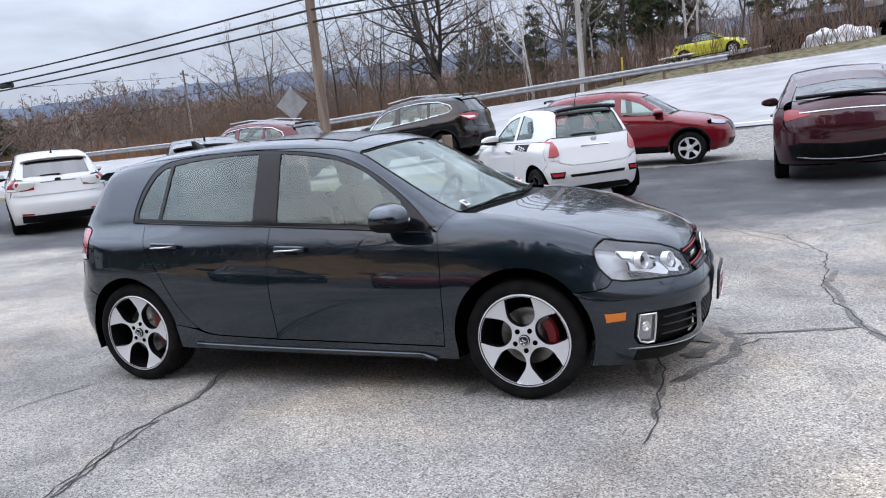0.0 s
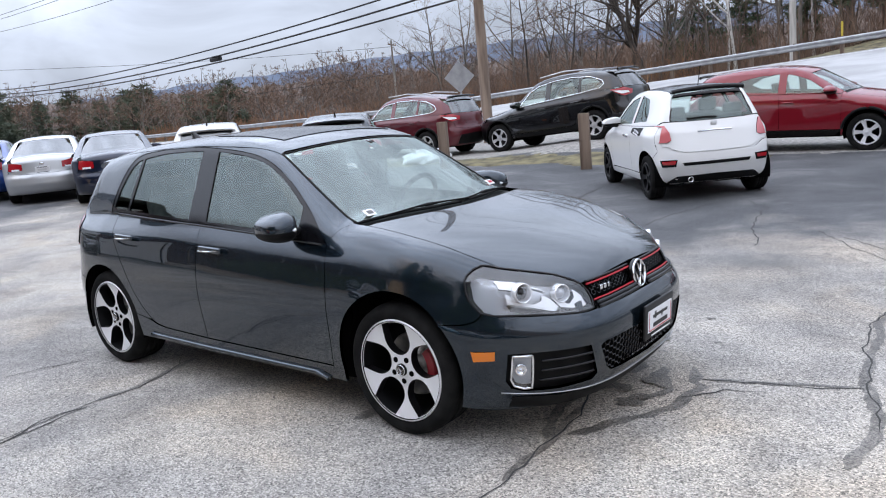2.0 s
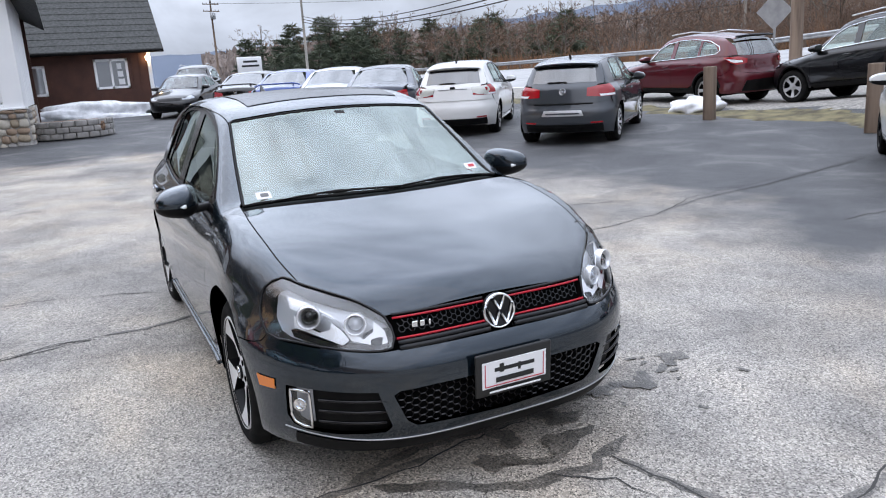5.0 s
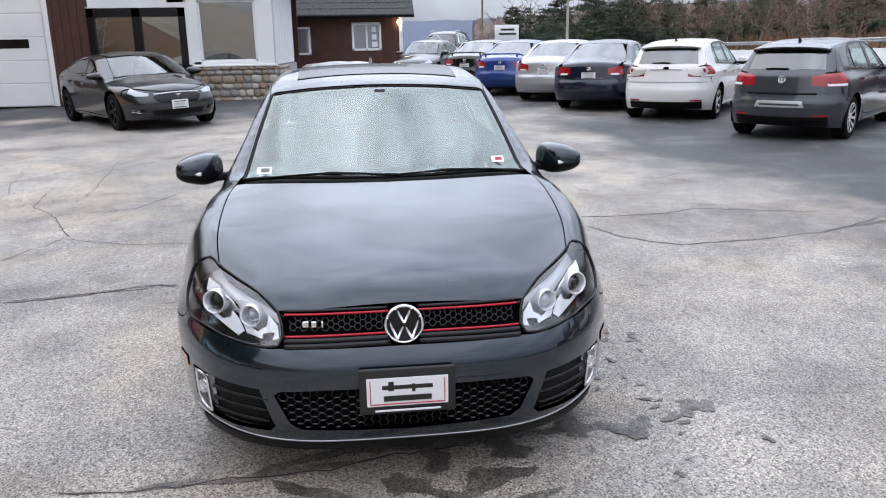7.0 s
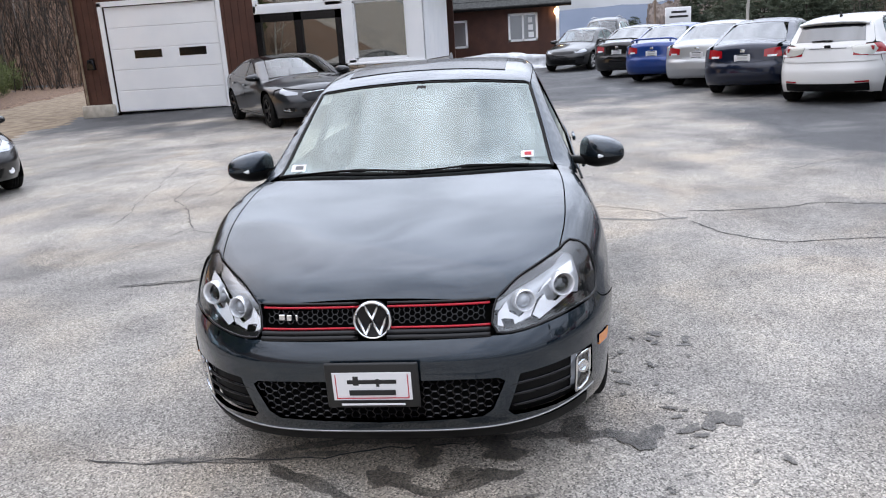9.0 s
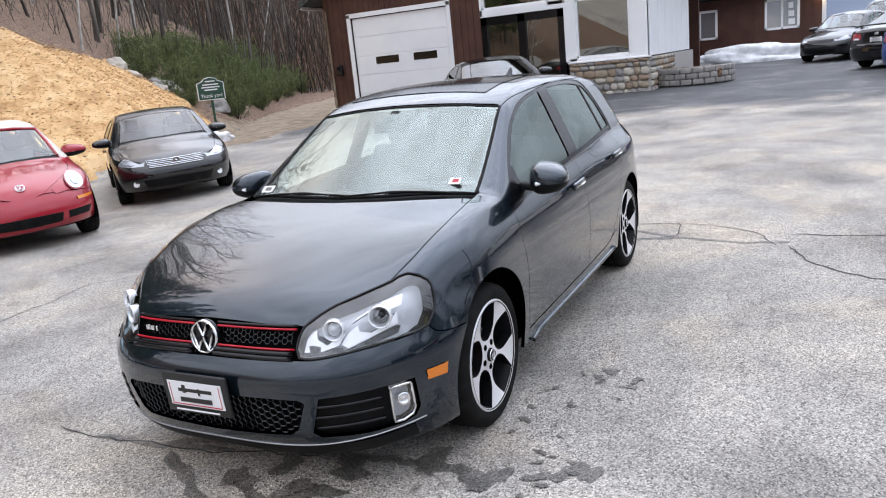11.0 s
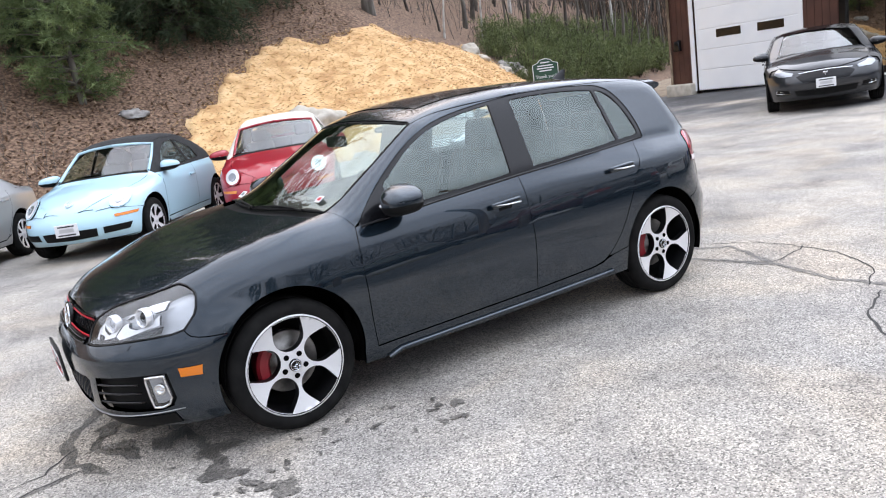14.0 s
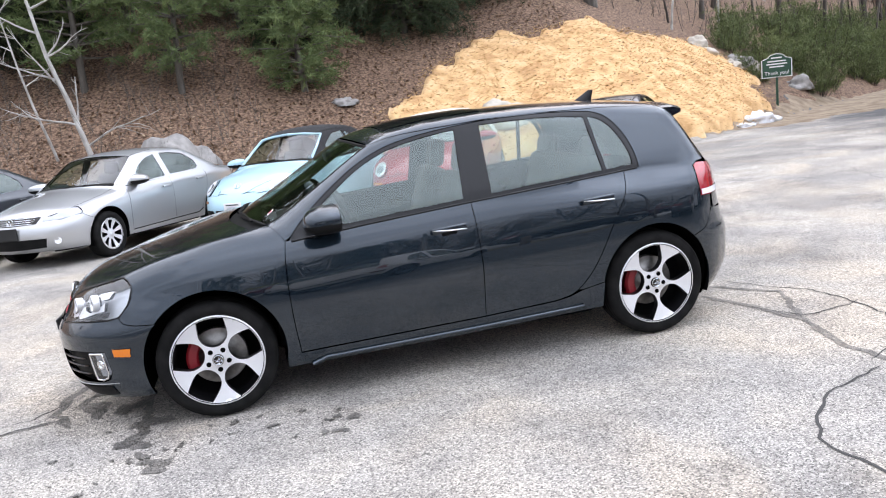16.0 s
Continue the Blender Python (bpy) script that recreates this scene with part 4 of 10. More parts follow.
# fieldstone base, front and side
base = block("stone_base", BX - 0.25, BX + 0.03, -4.45, -2.2, 0.0, 1.22, mortar, shop, "rounded fieldstone wall")
block("stone_base_side", BX - 7.5, BX - 0.25, -2.45, -2.2, 0.0, 1.22, mortar, shop)
rs = random.Random(5)


def rock_mesh(seed, sub=2, rough=0.22):
    bm = bmesh.new()
    bmesh.ops.create_icosphere(bm, subdivisions=sub, radius=1)
    for v in bm.verts:
        k = 1 + rough * noise.noise(v.co * 1.3 + Vector((seed * 7.1, seed * 3.3, 0))) + 0.5 * rough * noise.noise(v.co * 3.1 + Vector((0, seed * 5.7, 0)))
        v.co = v.co * k
    for f in bm.faces:
        f.smooth = True
    return bm


rock_kinds = []
for k in range(5):
    bm = rock_mesh(k + 1, 2, 0.35)
    for v in bm.verts:
        v.co = Vector((max(-0.75, min(0.75, v.co.x)), max(-0.82, min(0.82, v.co.y)), max(-0.78, min(0.78, v.co.z))))
    rock_kinds.append(bm)


def stones_on(y0, y1, z0, z1, axis, at, out):
    z = z0
    while z < z1 - 0.05:
        hh = min(rs.uniform(0.13, 0.24), z1 - z)
        y = y0
        while y < y1 - 0.05:
            ww = min(rs.uniform(0.16, 0.36), y1 - y)
            me = bpy.data.meshes.new("stone")
            rs.choice(rock_kinds).to_mesh(me)
            me.materials.append(rs.choice(stone_mats))
            ob = new("stone", me)
            sx = 0.09
            if axis == "y":
                m_ = Matrix.Translation((at, y + ww / 2, z + hh / 2)) @ Matrix.Diagonal((sx, ww * 0.60, hh * 0.62, 1))
            else:
                m_ = Matrix.Translation((y + ww / 2, at, z + hh / 2)) @ Matrix.Diagonal((ww * 0.60, sx, hh * 0.62, 1))
            ob.matrix_world = m_
            ob.parent = base
            y += ww
        z += hh


stones_on(-4.44, -2.22, gz - 0.06, 1.22, "y", BX + 0.03, 1)
stones_on(BX - 3.5, BX - 0.0, gz - 0.06, 1.22, "x", -2.2, 1)
block("sill_ledge", BX - 0.1, BX + 0.10, -4.47, -2.18, 1.22, 1.27, white_paint, shop, bevel=0.01)

# curved block planter beside the showroom
planter = thing("planter_wall", pose(-19.0, -1.35, float(height(-19, -1.3))), "low curved planter of tumbled grey blocks", "planter")
for row in range(3):
    for k in range(11):
        a = math.radians(-80 + 16 * k + 8 * (row % 2))
        b = part("block", lump(0.2, 0.29, 0.15, 0.025, 2, (1.05 * math.cos(a), 1.05 * math.sin(a), 0.08 + 0.155 * row), (0, 0, math.degrees(a))), stone_mats[1], planter)
part("soil", lump(1.8, 1.8, 0.3, 0.1, 2, (-0.05, 0, 0.28)), leaf_litter, planter)

# brown wing with shingled roof, further back
WX = -29.0
wing = thing("office_wing", pose(0, 0, 0), "low brown-sided wing with white windows", "building")
for y0, y1, z0, z1 in ((-9, -3.2, 0.3, 3.1), (-3.2, -1.85, 0.3, 1.46), (-3.2, -1.85, 2.6, 3.1), (-1.85, -0.12, 0.3, 3.1), (-0.12, 1.12, 0.3, 1.6), (-0.12, 1.12, 2.75, 3.1), (1.12, 1.95, 0.3, 3.1)):
    w_ = block("front_wall", WX - 0.2, WX, y0, y1, z0, z1, brown_siding, wing)
    n = int((y1 - y0) / 0.3)
    for k in range(n):
        block("batten", WX, WX + 0.02, y0 + 0.3 * k + 0.13, y0 + 0.3 * k + 0.155, z0, z1, brown_siding, w_)
for y0, y1, z0, z1 in ((-3.2, -1.85, 1.46, 2.6), (-0.12, 1.12, 1.6, 2.75)):
    wn_ = block("window", WX - 0.08, WX - 0.05, y0, y1, z0, z1, glass_mirror, wing)
    for a, b, c, d in ((y0, y1, z0, z0 + 0.09), (y0, y1, z1 - 0.09, z1), (y0, y0 + 0.09, z0, z1), (y1 - 0.09, y1, z0, z1), ((y0 + y1) / 2 - 0.04, (y0 + y1) / 2 + 0.04, z0, z1)):
        block("window_frame", WX - 0.05, WX + 0.03, a, b, c, d, white_paint, wn_, bevel=0.006)
for k in range(3):
    block("window_notice", WX - 0.045, WX - 0.04, 0.72, 0.95 - 0.03 * k, 1.75 + 0.3 * k, 1.97 + 0.3 * k, plate_white, wing)
block("corner_post", WX - 0.15, WX + 0.04, 1.88, 2.02, 0.3, 3.1, white_paint, wing, bevel=0.01)
block("end_wall", WX - 9, WX - 0.2, 1.75, 1.95, 0.3, 3.1, brown_siding, wing)
roof_rows = 11
for k in range(roof_rows):
    x0, z0 = WX + 0.55 - 0.36 * k, 3.02 + 0.26 * k
    V = [(x0, -9.5, z0), (x0, 2.5, z0), (x0 - 0.40, 2.5, z0 + 0.29), (x0 - 0.40, -9.5, z0 + 0.29), (x0, -9.5, z0 + 0.035), (x0, 2.5, z0 + 0.035), (x0 - 0.40, 2.5, z0 + 0.30), (x0 - 0.40, -9.5, z0 + 0.30)]
    mesh_part("shingle_course", V, [(3, 2, 1, 0), (4, 5, 6, 7), (0, 1, 5, 4), (1, 2, 6, 5), (3, 0, 4, 7)], shingle, wing, smooth_faces=False)
V, F = rod([(WX + 0.5, -9.5, 2.98), (WX + 0.5, 2.5, 2.98)], 0.07, 6)
mesh_part("eave_trim", V, F, plastic_black, wing)
lamp_glow = bpy.data.materials.new("lamp_glow")
lamp_glow.use_nodes = True
lb_ = lamp_glow.node_tree.nodes["Principled BSDF"]
lb_.inputs["Emission Color"].default_value, lb_.inputs["Emission Strength"].default_value = (1.0, 0.8, 0.5, 1), 14.0
ol = thing("corner_lamp", pose(WX + 0.18, 1.9, 2.72), "lit bulb lamp on the corner of the wing", "lamp")
part("bracket", lump(0.2, 0.06, 0.06, 0.01, 1, (-0.08, 0, 0.05)), plastic_black, ol)
bm = bmesh.new()
bmesh.ops.create_uvsphere(bm, u_segments=14, v_segments=8, radius=0.10)
for v in bm.verts:
    v.co.z *= 1.25
part("bulb", bm, lamp_glow, ol)


def heap(name, x, y, lx, ly, hz, mat, label, category, seed=1, turn=0.0):
    bm = rock_mesh(seed, 4, 0.5)
    for v in bm.verts:
        v.co.z = max(v.co.z, -0.15)
    bmesh.ops.transform(bm, matrix=pose(0, 0, 0, 0, 0, turn) @ Matrix.Diagonal((lx, ly, hz, 1)), verts=bm.verts)
    ob = part(name, bm, mat)
    ob.location = (x, y, float(height(x, y)) + 0.02)
    return tagged(ob, label, category)


heap("snow_mound", -27.6, -0.6, 0.9, 2.3, 0.55, snow, "old snow heap pushed against the wing", "snow", 3)
heap("snow_mound", -27.2, -2.6, 0.6, 1.3, 0.25, snow, "thin strip of old snow", "snow", 7)
heap("snow_mound", -12.6, -13.55, 0.45, 0.35, 0.30, snow, "melting snow lump by the slope", "snow", 4)
heap("snow_mound", -11.6, -12.9, 0.30, 0.2, 0.12, snow, "melting snow lump by the slope", "snow", 9)
heap("snow_mound", -8.6, 11.4, 0.6, 0.45, 0.30, snow, "dirty snow lump on the verge", "snow", 6)
heap("snow_mound", 6.2, 41.2, 1.5, 0.9, 0.85, snow, "large snow heap beyond the road", "snow", 2)
heap("boulder", -5.2, -13.3, 0.75, 0.6, 0.55, stone_mats[3], "pale boulder half sunk in the mulch", "boulder", 11)
heap("boulder", 2.5, -12.75, 0.95, 0.7, 0.75, stone_mats[1], "grey boulder at the foot of the slope", "boulder", 12)
heap("boulder", -1.5, -15.2, 0.35, 0.3, 0.2, stone_mats[1], "small grey stone in the mulch", "boulder", 13)
for k in range(9):
    rk = random.Random(k + 60)
    x = -13.6 - 0.55 * k * 0.6
    heap("boulder", -13.9 - 0.35 * k, -18.4 + 0.12 * k + rk.uniform(-0.6, 0.6), rk.uniform(0.25, 0.5), rk.uniform(0.25, 0.45), rk.uniform(0.2, 0.4), stone_mats[rk.choice((1, 3))], "weathered rock at the edge of the brush", "boulder", 20 + k)

# green sign on a post
sg = thing("notice_sign", pose(-14.45, -15.2, float(height(-14.45, -15.2)), 0, 0, 55), "green arched sign with white edging on a post", "sign")
part("post", lump(0.07, 0.07, 1.4, 0.01, 1, (0, 0, 0.7)), sign_green, sg)
pts = [(-0.42, 0.0), (0.42, 0.0), (0.42, 0.52), (0.25, 0.58), (0.18, 0.66), (0.0, 0.70), (-0.18, 0.66), (-0.25, 0.58), (-0.42, 0.52)]


def board(pts, thick, mat, parent, name, at):
    n = len(pts)
    V = [(thick, p[0], p[1]) for p in pts] + [(0, p[0], p[1]) for p in pts]
    F = [tuple(range(n)), tuple(reversed(range(n, 2 * n)))] + [(i, n + i, n + (i + 1) % n, (i + 1) % n) for i in range(n)]
    ob = mesh_part(name, V, F, mat, parent, smooth_faces=False)
    ob.matrix_local = pose(*at)
    return ob


board(pts, 0.03, plate_white, sg, "edge_board", (0.04, 0, 0.85))
board([(p[0] * 0.94, 0.02 + p[1] * 0.94) for p in pts], 0.012, sign_green, sg, "face_board", (0.064, 0, 0.85))
for zz, ww in ((1.42, 0.3), (1.32, 0.5), (1.24, 0.56), (1.16, 0.4)):
    part("text_bar", lump(0.006, ww, 0.035, 0, 1, (0.079, 0, zz)), plate_white, sg)
tx = bpy.data.curves.new("sign_text", "FONT")
tx.body, tx.size, tx.align_x, tx.extrude = "Thank you!", 0.15, "CENTER", 0.003
tx.materials.append(plate_white)
to = new("sign_text", tx)
to.parent = sg
to.matrix_local = pose(0.079, 0, 0.93, 90, 0, 90)

# timber posts at the edge of the lot
for x, y, tall in ((-7.15, 10.3, 1.05), (-3.5, 10.12, 1.08)):
    tp = thing("timber_post", pose(x, y, float(height(x, y)) - 0.1), "square weathered timber post at the lot edge", "post", "timber posts")
    part("shaft", lump(0.2, 0.2, tall + 0.1, 0.015, 2, (0, 0, (tall + 0.1) / 2), (0, 0, 20)), pole_wood, tp)

# ---- guard rail, poles, wires ----
rail = thing("guard_rail", pose(0, 0, 0), "galvanised guard rail on wooden posts", "guard rail")
xs = np.arange(-90, 2.0, 1.0)
prof = [(0.0, -0.155), (-0.06, -0.11), (-0.06, -0.06), (0.0, -0.02), (0.0, 0.02), (-0.06, 0.06), (-0.06, 0.11), (0.0, 0.155)]
V = np.array([[x, 36.0 + p[0], float(height(x, 36.0)) + 0.60 + p[1]] for x in xs for p in prof])
m_ = len(prof)
mesh_part("beam", V, [(i * m_ + k, i * m_ + k + 1, (i + 1) * m_ + k + 1, (i + 1) * m_ + k) for i in range(len(xs) - 1) for k in range(m_ - 1)], galvanised, rail, smooth_faces=False)
for x in np.arange(-88, 1.0, 2.0):
    part("rail_post", lump(0.16, 0.2, 0.95, 0.01, 1, (x, 36.14, float(height(x, 36.1)) + 0.32)), pole_wood, rail)


def utility_pole(x, y, tall, mat, label, arms=1, r=0.15, cans=0, z=None):
    z = float(height(x, y)) if z is None else z
    up = thing("utility_pole", pose(x, y, z - 0.3), label, "utility pole", "utility poles")
    V, F = rod([(0, 0, 0), (0, 0, tall / 2), (0, 0, tall + 0.3)], [r, r * 0.85, r * 0.65], 12)
    mesh_part("shaft", V, F, mat, up)
    for k in range(arms):
        arm = part("crossarm", lump(0.1, 2.4, 0.12, 0.01, 1, (0.1, 0, tall - 0.2 - 0.9 * k), (0, 0, 20)), pole_wood, up)
        for t in (-1.1, -0.6, 0.6, 1.1):
            part("insulator", lump(0.07, 0.07, 0.16, 0.02, 2, (0.1 - t * math.sin(radians(20)) * 1.0, t * math.cos(radians(20)), tall - 0.06 - 0.9 * k)), stone_mats[1], up)
    for k in range(cans):
        V, F = lathe([(0.0, -0.45), (0.24, -0.42), (0.26, 0.4), (0.0, 0.48)], 14, "z")
        mesh_part("transformer", V + (0.35 * math.cos(k * 2.2), 0.35 * math.sin(k * 2.2), tall - 1.7), F, galvanised, up)
    return up


utility_pole(-9.95, 16.1, 10.5, pole_wood, "brown wooden utility pole beside the road", 0, 0.17)
utility_pole(-6.6, 38.2, 10.0, pole_grey, "grey wooden utility pole behind the guard rail", 0, 0.17)
utility_pole(-56, 64, 9.6, pole_grey, "distant utility pole with a crossarm", 1, 0.14, z=0.5)
utility_pole(-82, 24, 11.0, pole_grey, "tall grey utility pole with crossarm and transformers", 1, 0.16, 2, z=2.2)
utility_pole(-104, 18, 9.8, pole_wood, "distant brown utility pole with transformers", 2, 0.16, 2, z=2.6)
utility_pole(10.5, 41, 9.5, plate_white, "pale post beyond the road", 0, 0.13)


def wire(a, b, sag, r, label="black overhead cable strung between poles", seg=40):
    a, b = np.array(a, float), np.array(b, float)
    t = np.linspace(0, 1, seg)
    P = a + (b - a) * t[:, None]
    P[:, 2] -= sag * 4 * t * (1 - t)
    V, F = rod(P, r, 5)
    return tagged(mesh_part("overhead_cable", V, F, cable_black), label, "cable", "overhead cables")


for z0, z1, r, sag in ((5.55, 8.3, 0.032, 1.5), (5.2, 8.0, 0.036, 1.5), (4.85, 7.7, 0.034, 1.4)):
    wire((-9.95, 16.0, z0), (-82, 24, z1), sag, r)
    wire((-9.95, 16.0, z0), (36, 17.5, z0 + 2.6), 0.5, r)
for z0, z1, dy in ((8.6, 12.2, 0.5), (9.3, 12.6, -0.5), (9.9, 12.9, 0.0)):
    wire((-9.95, 16.1 + dy, z0), (-82, 24 + dy, z1), 1.0, 0.014)
    wire((-9.95, 16.1 + dy, z0), (36, 17.5, z0 + 2.0), 0.6, 0.014)
wire((-56, 64, 9.4), (-104, 18, 12.0), 0.8, 0.02)
wire((-56, 64, 7.4), (-6.6, 38.2, 9.5), 0.8, 0.03)
wire((-56, 64, 6.4), (-150, 60, 7), 0.5, 0.03)
sb = tagged(part("cable_splice", lump(0.75, 0.17, 0.22, 0.05, 2), cable_black), "black splice case hung on the cable", "splice case")
sb.location = (-25.5, 17.8, 4.7)

# back of a diamond warning sign
ds = thing("road_sign", pose(-12.16, 17.8, float(height(-12.16, 17.8)), 0, 0, 18), "grey back of a diamond road sign on a post", "road sign")
part("post", lump(0.06, 0.06, 2.7, 0.008, 1, (0, 0.05, 1.35)), galvanised, ds)
part("plate", lump(0.76, 0.012, 0.76, 0.003, 1, (0, 0, 2.1), (0, 45, 0)), galvanised, ds)

# ---- wheels ----
def tyre_profile(R, rim, w):
    h = w / 2
    return [(rim - 0.012, -h * 0.80), (rim + 0.004, -h * 0.93), (rim + (R - rim) * 0.45, -h * 1.03), (R - 0.022, -h * 0.96), (R - 0.006, -h * 0.84), (R, -h * 0.6), (R, -h * 0.36), (R - 0.007, -h * 0.35), (R - 0.007, -h * 0.30), (R + 0.001, -h * 0.29),
            (R + 0.001, -h * 0.03), (R - 0.007, -h * 0.02), (R - 0.007, h * 0.02), (R + 0.001, h * 0.03), (R + 0.001, h * 0.29), (R - 0.007, h * 0.30), (R - 0.007, h * 0.35), (R, h * 0.36), (R, h * 0.6), (R - 0.006, h * 0.84), (R - 0.022, h * 0.96),
            (rim + (R - rim) * 0.45, h * 1.03), (rim + 0.004, h * 0.93), (rim - 0.012, h * 0.80)]


def plate_with_holes(outer, holes, depth, dish=lambda r: 0 * r, step=0.018):
    """A plate in x and z that faces +y, with holes that go through it."""
    flat = [close(l, step) for l in [outer] + holes]
    border = np.vstack(flat)
    lo, hi = border.min(0), border.max(0)
    G = np.stack(np.meshgrid(np.arange(lo[0], hi[0], step), np.arange(lo[1], hi[1], step)), -1).reshape(-1, 2)
    G = G[inside(G, flat)]
    G = G[np.min(((G[:, None] - border[None]) ** 2).sum(-1), 1) > (0.5 * step) ** 2]
    pts = np.vstack([border, G])
    edges, at = [], 0
    for q in flat:
        edges += [(at + i, at + (i + 1) % len(q)) for i in range(len(q))]
        at += len(q)
    vo, _, fo, orig, _, _ = delaunay_2d_cdt([Vector(p) for p in pts.tolist()], edges, [], 0, 1e-7)
    P = np.array([tuple(v) for v in vo])
    T = np.array(fo)
    T = T[inside(P[T].mean(1), flat)]
    r = np.hypot(P[:, 0], P[:, 1])
    V = np.stack([P[:, 0], dish(r), P[:, 1]], -1)
    c = np.cross(V[T[:, 1]] - V[T[:, 0]], V[T[:, 2]] - V[T[:, 0]])[:, 1]
    T[c < 0] = T[c < 0][:, ::-1]
    # walls of the holes and of the rim
    walls, base = [], 0
    WV, WF = [], []
    for q in flat:
        m = len(q)
        rr = np.hypot(q[:, 0], q[:, 1])
        A = np.stack([q[:, 0], dish(rr), q[:, 1]], -1)
        WV += [A, A - (0, depth, 0)]
        WF += [(base + i, base + (i + 1) % m, base + m + (i + 1) % m, base + m + i) for i in range(m)]
        base += 2 * m
    return V, T.tolist(), np.vstack(WV), WF


def five_hole(R):
    """Outlines of the five round windows of a wheel with broad waisted spokes."""
    out = []
    r_in, r_mid, r_out = 0.285 * R, 0.60 * R, 0.955 * R
    for k in range(5):
        a0 = math.radians(90 + 36 + 72 * k)
        u = np.r_[np.cos(np.linspace(math.pi, math.pi / 2, 12)) * (r_mid - r_in) + r_mid, np.linspace(r_mid, r_out * 0.965, 8)[1:]]
        hw = np.where(u < r_mid, 0.312 * R * np.sqrt(np.clip(1 - ((r_mid - u) / (r_mid - r_in)) ** 2, 0, 1)), 0.312 * R - 0.03 * R * ((u - r_mid) / (r_out - r_mid)) ** 2)
        b = np.arcsin(hw[-1] / r_out)
        end = [(r_out * math.cos(t), r_out * math.sin(t)) for t in np.linspace(b * 0.93, -b * 0.93, 9)]
        half = list(zip(u, hw))
        q = np.array(half + end + [(x_, -y_) for x_, y_ in half[::-1]][:-1])
        out.append(np.stack([q[:, 0] * math.cos(a0) - q[:, 1] * math.sin(a0), q[:, 0] * math.sin(a0) + q[:, 1] * math.cos(a0)], -1))
    return out


def slots(R, n, wide=0.62, inner=0.34, outer=0.9, turn=0.0):
    """Openings between n straight spokes."""
    out = []
    for k in range(n):
        a0 = 2 * math.pi * (k + 0.5) / n + turn
        half = math.pi / n
        q = []
        for rr, w in ((inner, wide * 0.75), (outer, wide)):
            for s_ in ((-1, -0.5, 0, 0.5, 1) if rr == inner else (1, 0.5, 0, -0.5, -1)):
                q.append((rr * R * math.cos(a0 + s_ * half * w), rr * R * math.sin(a0 + s_ * half * w)))
        out.append(np.array(q))
    return out


